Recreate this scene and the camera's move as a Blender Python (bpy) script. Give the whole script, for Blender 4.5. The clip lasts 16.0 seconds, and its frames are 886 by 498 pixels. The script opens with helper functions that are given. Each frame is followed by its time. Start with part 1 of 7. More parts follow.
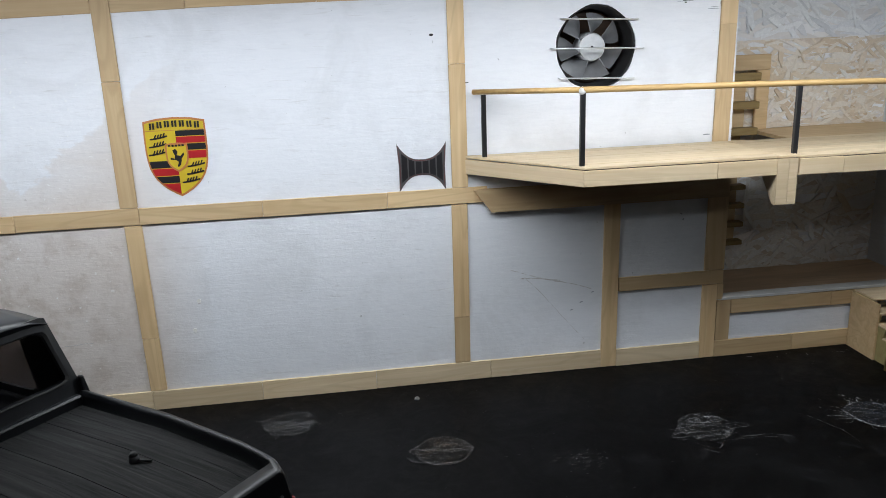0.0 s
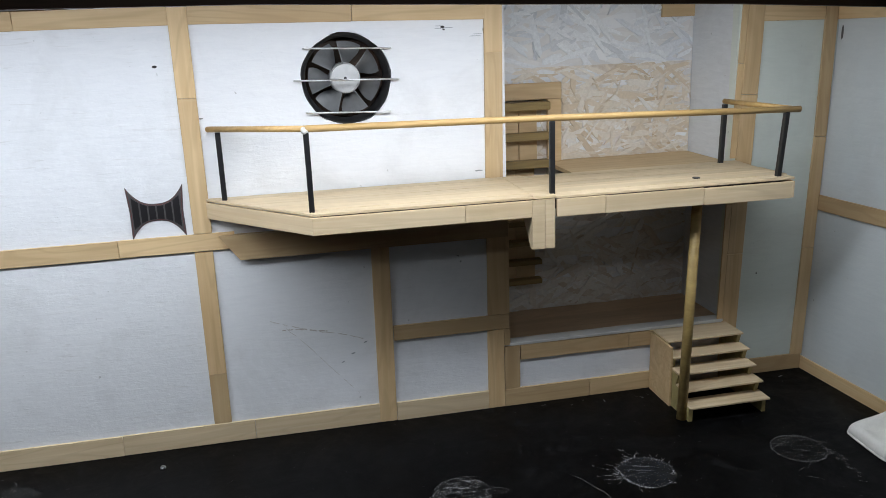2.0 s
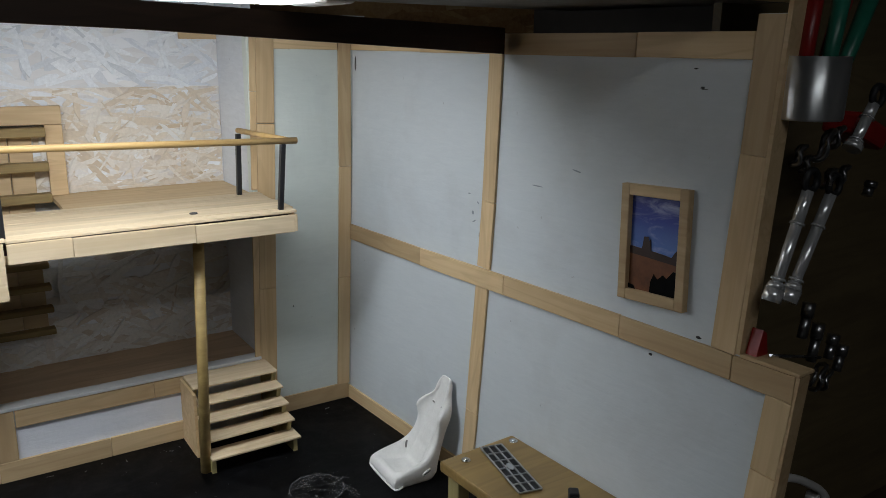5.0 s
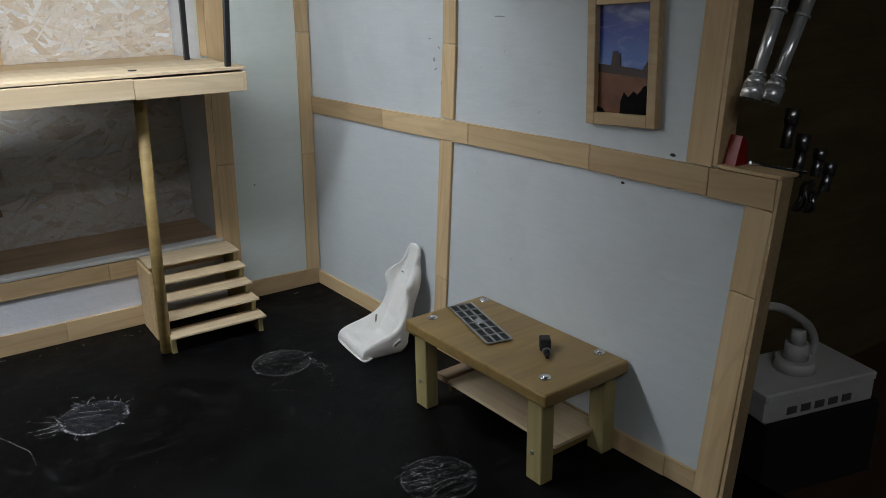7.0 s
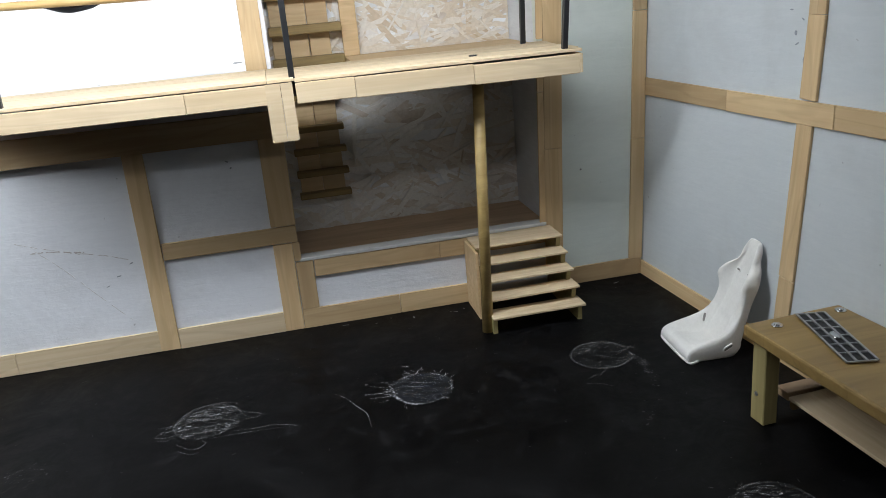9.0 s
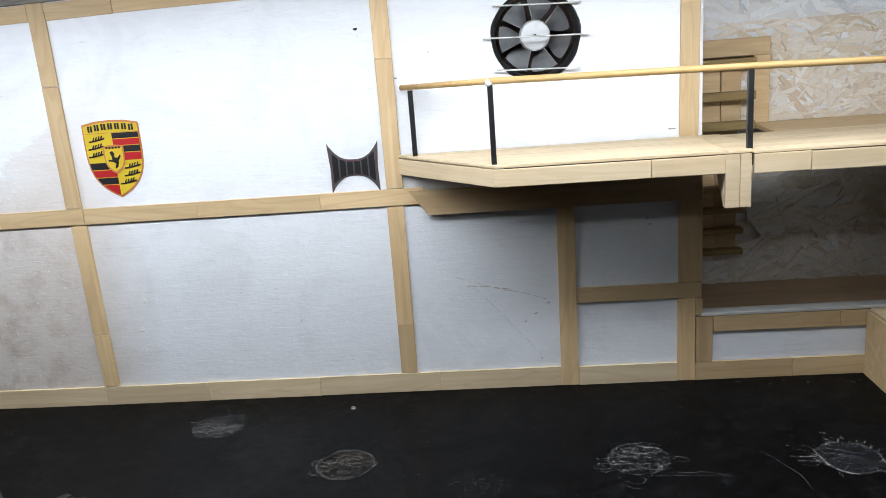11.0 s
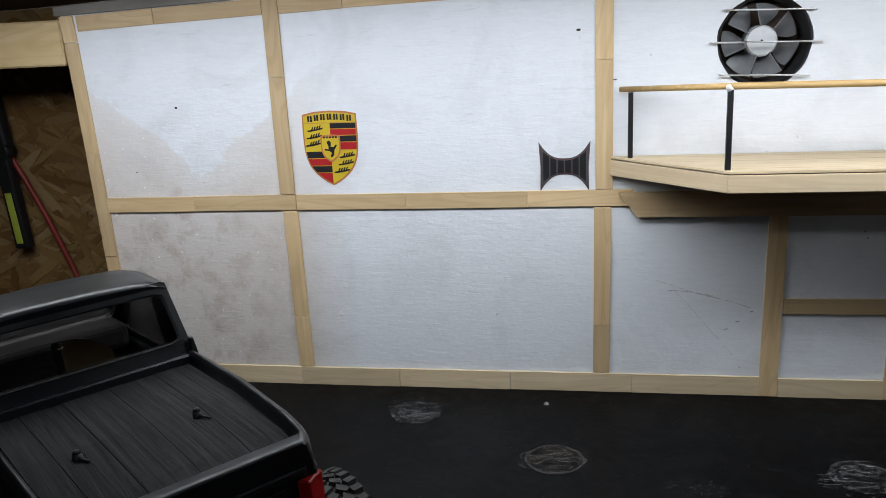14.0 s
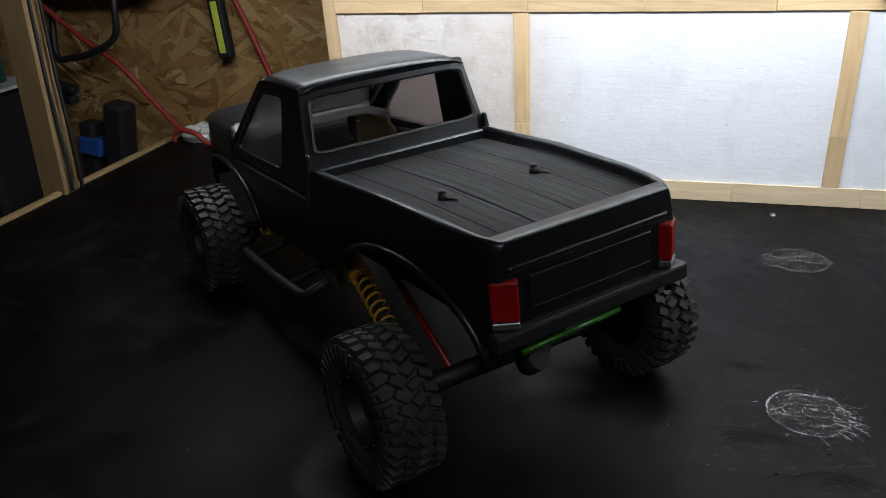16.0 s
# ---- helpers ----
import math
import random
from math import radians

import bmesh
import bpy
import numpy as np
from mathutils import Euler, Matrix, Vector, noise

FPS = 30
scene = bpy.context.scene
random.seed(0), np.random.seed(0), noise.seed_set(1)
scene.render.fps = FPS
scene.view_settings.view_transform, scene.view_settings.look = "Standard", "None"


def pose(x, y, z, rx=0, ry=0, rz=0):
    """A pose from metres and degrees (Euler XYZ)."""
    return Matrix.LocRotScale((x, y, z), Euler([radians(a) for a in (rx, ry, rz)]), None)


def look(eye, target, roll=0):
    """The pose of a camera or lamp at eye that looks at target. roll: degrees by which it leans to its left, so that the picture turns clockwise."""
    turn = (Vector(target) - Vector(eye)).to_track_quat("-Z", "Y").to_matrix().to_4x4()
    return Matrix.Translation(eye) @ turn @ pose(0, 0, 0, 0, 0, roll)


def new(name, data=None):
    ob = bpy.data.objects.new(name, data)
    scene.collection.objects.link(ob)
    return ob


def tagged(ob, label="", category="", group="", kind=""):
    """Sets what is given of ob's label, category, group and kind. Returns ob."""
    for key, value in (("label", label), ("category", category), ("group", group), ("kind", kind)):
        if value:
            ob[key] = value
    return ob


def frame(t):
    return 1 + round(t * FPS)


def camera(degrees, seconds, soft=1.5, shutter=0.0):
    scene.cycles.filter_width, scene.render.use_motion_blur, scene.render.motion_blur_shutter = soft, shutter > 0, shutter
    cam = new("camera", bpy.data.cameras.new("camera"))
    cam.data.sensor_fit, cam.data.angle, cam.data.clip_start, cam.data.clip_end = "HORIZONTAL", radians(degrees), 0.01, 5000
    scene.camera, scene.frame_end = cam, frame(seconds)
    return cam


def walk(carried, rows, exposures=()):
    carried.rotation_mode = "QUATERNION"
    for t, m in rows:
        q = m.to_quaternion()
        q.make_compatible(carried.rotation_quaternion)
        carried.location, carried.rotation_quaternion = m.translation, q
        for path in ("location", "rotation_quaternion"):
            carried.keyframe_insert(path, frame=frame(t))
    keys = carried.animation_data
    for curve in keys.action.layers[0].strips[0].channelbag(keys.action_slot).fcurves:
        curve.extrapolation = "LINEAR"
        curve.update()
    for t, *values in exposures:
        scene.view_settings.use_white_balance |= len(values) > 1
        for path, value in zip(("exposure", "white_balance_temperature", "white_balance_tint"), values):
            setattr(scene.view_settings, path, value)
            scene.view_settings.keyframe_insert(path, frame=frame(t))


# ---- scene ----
cam = camera(58.52, 16.0, soft=0.65)
PATH = [
    (0, (-0.0125, -0.1356, 0.6006), (0.2471, 1.7704, 0.0532), -2.06),
    (0.5, (0.0679, -0.1052, 0.6023), (0.3380, 1.8133, 0.1060), -2.32),
    (1, (0.1771, -0.0789, 0.6252), (0.4380, 1.8335, 0.1011), -2.58),
    (1.5, (0.2456, -0.0760, 0.6179), (0.5941, 1.8264, 0.1087), -2.37),
    (2, (0.3155, -0.0670, 0.6163), (0.6912, 1.8251, 0.0883), -2.20),
    (2.5, (0.3902, -0.0537, 0.6098), (0.9097, 1.8057, 0.0874), -1.36),
    (3, (0.4644, -0.0452, 0.6124), (1.0807, 1.7817, 0.0807), -1.04),
    (3.5, (0.5157, -0.0455, 0.6095), (1.2277, 1.7481, 0.0839), -0.71),
    (4, (0.5460, -0.0441, 0.6088), (1.3484, 1.7124, 0.0884), -0.36),
    (4.5, (0.5779, -0.0584, 0.6159), (1.5161, 1.6258, 0.0839), 0.72),
    (5, (0.6122, -0.0853, 0.6227), (1.6830, 1.5287, 0.1245), 0.76),
    (5.2, (0.6283, -0.0964, 0.6272), (1.7501, 1.4797, 0.1197), 0.56),
    (7.3, (0.6680, -0.0703, 0.4836), (1.6727, 1.5244, -0.1855), -2.32),
    (7.5, (0.6666, -0.0596, 0.4877), (1.6051, 1.5680, -0.1980), -2.54),
    (8, (0.6736, -0.0307, 0.4738), (1.4014, 1.7021, -0.2099), -3.18),
    (8.5, (0.6760, -0.0210, 0.4831), (1.1901, 1.7914, -0.1885), -4.66),
    (9, (0.6580, -0.0319, 0.4885), (1.0110, 1.8301, -0.1506), -5.15),
    (9.5, (0.6231, -0.0476, 0.5278), (0.8425, 1.8368, -0.1052), -5.33),
    (10, (0.5330, -0.0577, 0.5484), (0.6310, 1.8561, -0.0243), -5.45),
    (10.2, (0.4822, -0.0560, 0.5526), (0.5350, 1.8648, -0.0021), -5.33),
    (12.3, (0.2504, -0.1469, 0.5686), (-0.1252, 1.7567, 0.0838), -3.35),
    (12.5, (0.2252, -0.1462, 0.5955), (-0.1232, 1.7540, 0.0779), -3.52),
    (13, (0.2027, -0.1401, 0.5600), (-0.1363, 1.7754, 0.0952), -3.23),
    (13.5, (0.1966, -0.1193, 0.5717), (-0.1580, 1.7883, 0.0866), -3.16),
    (14, (0.1584, -0.1238, 0.5744), (-0.1920, 1.7802, 0.0725), -2.83),
    (14.5, (0.0954, -0.1396, 0.5794), (-0.3760, 1.7248, 0.0301), -3.68),
    (15, (0.0306, -0.1803, 0.5469), (-0.5046, 1.6179, -0.1461), -3.54),
    (15.5, (-0.0271, -0.2126, 0.5152), (-0.5631, 1.5540, -0.2541), -3.06),
    (16, (-0.0754, -0.2340, 0.4990), (-0.6029, 1.5145, -0.3162), -2.64),
]
EXPOSURES = [(0, -0.27), (1.5, -0.24), (3.5, -0.16), (5.0, 0.08), (7.5, 0.1), (9.0, 0.33), (10.0, 0.36), (10.8, 0.22), (11.6, -0.1), (12.5, -0.32), (14.5, -0.3), (15.0, -0.2), (15.5, 0.02), (16.0, 0.70)]
walk(cam, [(t, look(eye, target, roll)) for t, eye, target, roll in PATH], exposures=EXPOSURES)

# ---- world and light ----
world = bpy.data.worlds.new("dim_garage")
scene.world = world
world.use_nodes = True
world.node_tree.nodes["Background"].inputs[0].default_value = (0.75, 0.85, 1.0, 1)
world.node_tree.nodes["Background"].inputs[1].default_value = 0.0

lamp_data = bpy.data.lights.new("shop_light_glow", "AREA")
lamp_data.shape, lamp_data.size, lamp_data.size_y = "RECTANGLE", 1.86, 0.055
lamp_data.energy, lamp_data.color = 4.6, (0.89, 0.95, 1.035)
lamp = new("shop_light_glow", lamp_data)
lamp.matrix_world = pose(0.07, 0.764, 0.656, 38, 0, 0)

room_data = bpy.data.lights.new("garage_light_glow", "AREA")
room_data.shape, room_data.size, room_data.size_y = "RECTANGLE", 1.2, 0.2
room_data.energy, room_data.color = 3.9, (0.93, 0.97, 1.0)
room_lamp = new("garage_light_glow", room_data)
room_lamp.matrix_world = pose(0.3, -0.9, 1.425)


# ---- materials ----
def node_mat(name):
    m = bpy.data.materials.new(name)
    m.use_nodes = True
    nt = m.node_tree
    return m, nt, nt.nodes["Principled BSDF"]


def link(nt, a, b):
    nt.links.new(a, b)


def coords(nt, scale=(1, 1, 1), shift=True):
    """Object coordinates, scaled, and shifted by each object's own random number."""
    tc = nt.nodes.new("ShaderNodeTexCoord")
    mp = nt.nodes.new("ShaderNodeMapping")
    mp.inputs["Scale"].default_value = scale
    link(nt, tc.outputs["Object"], mp.inputs["Vector"])
    if shift:
        info = nt.nodes.new("ShaderNodeObjectInfo")
        mul = nt.nodes.new("ShaderNodeMath")
        mul.operation = "MULTIPLY"
        mul.inputs[1].default_value = 37.0
        link(nt, info.outputs["Random"], mul.inputs[0])
        link(nt, mul.outputs[0], mp.inputs["Location"])
    return mp.outputs["Vector"]


def noise_tex(nt, vec, scale, detail=4.0, rough=0.6, distort=0.0):
    n = nt.nodes.new("ShaderNodeTexNoise")
    n.inputs["Scale"].default_value = scale
    n.inputs["Detail"].default_value = detail
    n.inputs["Roughness"].default_value = rough
    n.inputs["Distortion"].default_value = distort
    link(nt, vec, n.inputs["Vector"])
    return n.outputs["Fac"]


def ramp(nt, fac, stops):
    r = nt.nodes.new("ShaderNodeValToRGB")
    while len(r.color_ramp.elements) < len(stops):
        r.color_ramp.elements.new(0.5)
    for e, (p, c) in zip(r.color_ramp.elements, stops):
        e.position = p
        e.color = (*c, 1) if len(c) == 3 else c
    link(nt, fac, r.inputs[0])
    return r.outputs[0]


def grey(v):
    return (v, v, v)


def mixc(nt, fac, a, b, mode="MIX"):
    m = nt.nodes.new("ShaderNodeMix")
    m.data_type, m.blend_type = "RGBA", mode
    for sock, val in ((m.inputs[0], fac), (m.inputs[6], a), (m.inputs[7], b)):
        if isinstance(val, (int, float)):
            sock.default_value = val
        elif isinstance(val, tuple):
            sock.default_value = (*val, 1)
        else:
            link(nt, val, sock)
    return m.outputs[2]


def math_node(nt, op, a, b=0.0, clamp=False):
    m = nt.nodes.new("ShaderNodeMath")
    m.operation, m.use_clamp = op, clamp
    for sock, val in zip(m.inputs, (a, b)):
        if isinstance(val, (int, float)):
            sock.default_value = val
        else:
            link(nt, val, sock)
    return m.outputs[0]


def bump(nt, bsdf, height, strength=0.3, dist=0.001):
    b = nt.nodes.new("ShaderNodeBump")
    b.inputs["Strength"].default_value = strength
    b.inputs["Distance"].default_value = dist
    link(nt, height, b.inputs["Height"])
    link(nt, b.outputs[0], bsdf.inputs["Normal"])


def random_tint(nt, colour, amount):
    info = nt.nodes.new("ShaderNodeObjectInfo")
    v = math_node(nt, "MULTIPLY_ADD", info.outputs["Random"], amount)
    v.node.inputs[2].default_value = 1 - amount / 2
    return mixc(nt, 1.0, colour, v, "MULTIPLY")


def wood(name, light, dark, grain=(3, 90, 90), rough=0.6, tint=0.16, knots=0.0, blotch=0.25):
    """Sawn timber, its grain along the local x axis."""
    m, nt, b = node_mat(name)
    vec = coords(nt, grain)
    g = noise_tex(nt, vec, 1.0, 5, 0.6, 0.6)
    col = ramp(nt, g, [(0.3, dark), (0.52, tuple(0.5 * (x + y) for x, y in zip(light, dark))), (0.68, light)])
    wide = noise_tex(nt, coords(nt, (6, 14, 14)), 1.0, 3)
    col = mixc(nt, blotch, col, ramp(nt, wide, [(0.35, dark), (0.65, light)]))
    figure = math_node(nt, "SINE", math_node(nt, "MULTIPLY", noise_tex(nt, coords(nt, (2.2, 17, 17)), 1.0, 2, 0.5, 0.8), 46.0))
    col = mixc(nt, ramp(nt, figure, [(0.45, grey(0)), (1.0, grey(0.28))]), col, tuple(0.8 * c for c in dark))
    if knots:
        k = noise_tex(nt, coords(nt, (9, 26, 26)), 1.0, 1)
        col = mixc(nt, ramp(nt, k, [(0.66, grey(0)), (0.74, grey(knots))]), col, tuple(c * 0.45 for c in dark))
    col = random_tint(nt, col, tint)
    link(nt, col, b.inputs["Base Color"])
    b.inputs["Roughness"].default_value = rough
    bump(nt, b, g, 0.25, 0.0006)
    return m


def speckled(name, c1, c2, scale, rough=0.5, metal=0.0, bumpy=0.15, dist=0.0004, tint=0.0, rough2=None):
    """A plain surface with fine mottling and slight relief."""
    m, nt, b = node_mat(name)
    vec = coords(nt)
    n = noise_tex(nt, vec, scale, 5, 0.65)
    wide = noise_tex(nt, vec, scale * 0.12, 3)
    col = mixc(nt, 0.5, ramp(nt, n, [(0.3, c1), (0.7, c2)]), ramp(nt, wide, [(0.35, c1), (0.65, c2)]))
    if tint:
        col = random_tint(nt, col, tint)
    link(nt, col, b.inputs["Base Color"])
    b.inputs["Metallic"].default_value = metal
    if rough2 is None:
        b.inputs["Roughness"].default_value = rough
    else:
        link(nt, ramp(nt, wide, [(0.3, grey(rough)), (0.7, grey(rough2))]), b.inputs["Roughness"])
    bump(nt, b, n, bumpy, dist)
    return m


def painted_panel(name, stained, tone=None):
    """White emulsion on plywood: brushed horizontal grain, grime, and brown damp stains where stained."""
    m, nt, b = node_mat(name)
    tc = nt.nodes.new("ShaderNodeTexCoord")
    pos = tc.outputs["Object"]
    mp = nt.nodes.new("ShaderNodeMapping")
    mp.inputs["Scale"].default_value = (26, 26, 150)
    link(nt, pos, mp.inputs["Vector"])
    g = noise_tex(nt, mp.outputs[0], 1.0, 5, 0.6, 0.7)
    if stained:
        base = ramp(nt, g, [(0.25, (0.752, 0.770, 0.812)), (0.5, (0.782, 0.799, 0.84)), (0.75, (0.807, 0.823, 0.86))])
    else:
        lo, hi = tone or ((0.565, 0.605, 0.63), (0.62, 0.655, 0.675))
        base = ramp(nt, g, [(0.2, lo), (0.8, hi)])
    grime = noise_tex(nt, pos, 7.0, 6, 0.65, 0.5)
    col = mixc(nt, ramp(nt, grime, [(0.5, grey(0)), (0.8, grey(0.35))]), base, (0.42, 0.42, 0.42))
    flecks = noise_tex(nt, pos, 95.0, 2, 0.5)
    col = mixc(nt, ramp(nt, flecks, [(0.74, grey(0)), (0.78, grey(0.55))]), col, (0.30, 0.30, 0.31))
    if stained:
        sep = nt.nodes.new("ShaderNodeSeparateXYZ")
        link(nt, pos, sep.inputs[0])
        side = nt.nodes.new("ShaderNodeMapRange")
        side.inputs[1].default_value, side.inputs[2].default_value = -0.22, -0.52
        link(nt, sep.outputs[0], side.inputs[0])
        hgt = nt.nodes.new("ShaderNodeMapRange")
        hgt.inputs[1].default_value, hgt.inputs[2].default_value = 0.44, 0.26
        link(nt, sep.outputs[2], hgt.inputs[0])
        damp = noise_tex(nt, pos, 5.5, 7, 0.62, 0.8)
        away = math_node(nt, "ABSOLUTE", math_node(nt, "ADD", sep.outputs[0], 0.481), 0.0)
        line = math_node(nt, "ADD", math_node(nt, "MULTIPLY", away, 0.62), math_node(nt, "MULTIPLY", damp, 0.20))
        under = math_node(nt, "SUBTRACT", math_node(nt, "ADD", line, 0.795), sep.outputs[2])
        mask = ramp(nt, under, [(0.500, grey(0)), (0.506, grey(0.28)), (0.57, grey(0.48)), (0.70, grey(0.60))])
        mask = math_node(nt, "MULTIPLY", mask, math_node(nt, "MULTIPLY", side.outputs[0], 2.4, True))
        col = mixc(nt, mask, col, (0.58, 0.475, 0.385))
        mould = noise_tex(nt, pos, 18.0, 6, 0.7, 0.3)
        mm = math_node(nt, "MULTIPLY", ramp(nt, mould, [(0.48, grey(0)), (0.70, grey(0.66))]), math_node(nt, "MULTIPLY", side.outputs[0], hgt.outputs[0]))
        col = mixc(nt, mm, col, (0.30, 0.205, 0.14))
        chips = noise_tex(nt, pos, 130.0, 2, 0.5)
        lines = nt.nodes.new("ShaderNodeMapping")
        lines.inputs["Scale"].default_value = (20, 20, 210)
        link(nt, pos, lines.inputs["Vector"])
        fine = noise_tex(nt, lines.outputs[0], 1.0, 4, 0.6, 0.8)
        old = nt.nodes.new("ShaderNodeMapRange")
        old.inputs[1].default_value, old.inputs[2].default_value = 0.21, 0.18
        link(nt, sep.outputs[0], old.inputs[0])
        col = mixc(nt, math_node(nt, "MULTIPLY", ramp(nt, fine, [(0.61, grey(0)), (0.74, grey(0.30))]), math_node(nt, "MAXIMUM", old.outputs[0], 0.25)), col, (0.45, 0.43, 0.42))
        mc = math_node(nt, "MULTIPLY", ramp(nt, chips, [(0.68, grey(0)), (0.71, grey(0.85))]), side.outputs[0])
        col = mixc(nt, mc, col, (0.85, 0.86, 0.86))
    link(nt, col, b.inputs["Base Color"])
    b.inputs["Roughness"].default_value = 0.62
    wavy = nt.nodes.new("ShaderNodeMapping")
    wavy.inputs["Scale"].default_value = (48, 48, 170)
    link(nt, pos, wavy.inputs["Vector"])
    strokes = math_node(nt, "ADD", noise_tex(nt, wavy.outputs[0], 1.0, 4, 0.55, 0.9), math_node(nt, "MULTIPLY", noise_tex(nt, pos, 130.0, 3, 0.5), 0.7))
    bump(nt, b, math_node(nt, "ADD", g, math_node(nt, "MULTIPLY", strokes, 0.8)), 0.52 if stained else 0.28, 0.0010)
    return m


def strand_board(name, palette, paint=None, paint_line=None, size=1.0, fine_mix=0.25):
    """Oriented strand board: overlapping flakes at several angles; paint lies over it in part."""
    m, nt, b = node_mat(name)
    tc = nt.nodes.new("ShaderNodeTexCoord")
    pos = tc.outputs["Object"]
    wob = nt.nodes.new("ShaderNodeTexNoise")
    wob.inputs["Scale"].default_value = 14
    link(nt, pos, wob.inputs["Vector"])
    layers, edges = [], []
    for ang, sc in ((22, (17, 17, 62)), (-36, (16, 16, 58)), (68, (19, 19, 70))):
        mp = nt.nodes.new("ShaderNodeMapping")
        mp.inputs["Rotation"].default_value = (0, radians(ang), 0)
        mp.inputs["Scale"].default_value = tuple(c / size for c in sc)
        v = nt.nodes.new("ShaderNodeVectorMath")
        v.operation = "MULTIPLY_ADD"
        v.inputs[1].default_value = (0.022, 0.022, 0.022)
        link(nt, wob.outputs["Color"], v.inputs[0])
        link(nt, pos, v.inputs[2])
        link(nt, v.outputs[0], mp.inputs["Vector"])
        vo = nt.nodes.new("ShaderNodeTexVoronoi")
        vo.inputs["Scale"].default_value = 1.0
        link(nt, mp.outputs[0], vo.inputs["Vector"])
        sep = nt.nodes.new("ShaderNodeSeparateColor")
        link(nt, vo.outputs["Color"], sep.inputs[0])
        layers.append((sep.outputs[0], sep.outputs[1], sep.outputs[2]))
        edges.append(vo.outputs["Distance"])
    n = len(palette)
    cols = [ramp(nt, lay[0], [(i / (n - 1), c) for i, c in enumerate(palette)]) for lay in layers]
    col = mixc(nt, ramp(nt, layers[0][1], [(0.5, grey(0)), (0.54, grey(1))]), cols[0], cols[1])
    col = mixc(nt, ramp(nt, layers[2][2], [(0.62, grey(0)), (0.66, grey(1))]), col, cols[2])
    fine = noise_tex(nt, pos, 120.0, 4, 0.7)
    col = mixc(nt, fine_mix, col, ramp(nt, fine, [(0.3, tuple(c * 0.55 for c in palette[0])), (0.7, palette[-1])]))
    hgt = math_node(nt, "ADD", layers[0][0], math_node(nt, "MULTIPLY", layers[1][1], 0.7))
    if paint:
        wide = noise_tex(nt, pos, 9.0, 5, 0.6)
        thin = math_node(nt, "ADD", math_node(nt, "MULTIPLY", layers[1][2], 0.55), math_node(nt, "ADD", math_node(nt, "MULTIPLY", fine, 0.35), math_node(nt, "MULTIPLY", wide, 0.6)))
        cover = ramp(nt, thin, [(0.45, grey(0.28)), (0.92, grey(0.95))])
        if paint_line is not None:
            sep = nt.nodes.new("ShaderNodeSeparateXYZ")
            link(nt, pos, sep.inputs[0])
            above = math_node(nt, "GREATER_THAN", sep.outputs[2], paint_line)
            cover = math_node(nt, "MAXIMUM", cover, math_node(nt, "MULTIPLY", above, 0.82))
        shade = ramp(nt, layers[0][2], [(0.0, tuple(c * 0.82 for c in paint)), (1.0, paint)])
        col = mixc(nt, cover, col, shade)
    link(nt, col, b.inputs["Base Color"])
    b.inputs["Roughness"].default_value = 0.7
    bump(nt, b, hgt, 0.5, 0.0015)
    return m


def floor_paint():
    """Worn black paint on a board, dusty and smeared."""
    m, nt, b = node_mat("black_floor_paint")
    tc = nt.nodes.new("ShaderNodeTexCoord")
    pos = tc.outputs["Object"]
    n = noise_tex(nt, pos, 6.0, 7, 0.65, 1.2)
    col = ramp(nt, n, [(0.3, (0.0006, 0.0006, 0.0008)), (0.52, (0.0011, 0.0011, 0.0014)), (0.66, (0.0036, 0.0036, 0.0041)), (0.8, (0.009, 0.0087, 0.0094))])
    dust = noise_tex(nt, pos, 260.0, 3, 0.6)
    col = mixc(nt, ramp(nt, dust, [(0.72, grey(0)), (0.82, grey(0.2))]), col, (0.08, 0.08, 0.08))
    mp = nt.nodes.new("ShaderNodeMapping")
    mp.inputs["Scale"].default_value = (5, 60, 1)
    mp.inputs["Rotation"].default_value = (0, 0, 0.35)
    link(nt, pos, mp.inputs["Vector"])
    streak = noise_tex(nt, mp.outputs[0], 1.0, 5, 0.6, 0.5)
    col = mixc(nt, ramp(nt, streak, [(0.60, grey(0)), (0.8, grey(0.32))]), col, (0.022, 0.021, 0.023))
    smear = noise_tex(nt, pos, 21.0, 6, 0.7, 1.6)
    col = mixc(nt, ramp(nt, smear, [(0.56, grey(0)), (0.72, grey(0.30))]), col, (0.034, 0.033, 0.036))
    link(nt, col, b.inputs["Base Color"])
    link(nt, ramp(nt, math_node(nt, "ADD", math_node(nt, "MULTIPLY", n, 0.6), math_node(nt, "MULTIPLY", smear, 0.4)), [(0.36, grey(0.34)), (0.64, grey(0.72))]), b.inputs["Roughness"])
    b.inputs["Specular IOR Level"].default_value = 0.12
    bump(nt, b, math_node(nt, "ADD", n, math_node(nt, "MULTIPLY", streak, 0.5)), 0.3, 0.001)
    return m


def glass(name, colour=(0.9, 0.93, 0.95), rough=0.02):
    m, nt, b = node_mat(name)
    b.inputs["Base Color"].default_value = (*colour, 1)
    b.inputs["Transmission Weight"].default_value = 1.0
    b.inputs["Roughness"].default_value = rough
    b.inputs["IOR"].default_value = 1.1
    return m


def plain(name, colour, rough=0.5, metal=0.0):
    m, nt, b = node_mat(name)
    b.inputs["Base Color"].default_value = (*colour, 1)
    b.inputs["Roughness"].default_value = rough
    b.inputs["Metallic"].default_value = metal
    return m


def glow(name, colour, strength):
    m, nt, b = node_mat(name)
    b.inputs["Base Color"].default_value = (0.9, 0.9, 0.9, 1)
    b.inputs["Emission Color"].default_value = (*colour, 1)
    b.inputs["Emission Strength"].default_value = strength
    return m


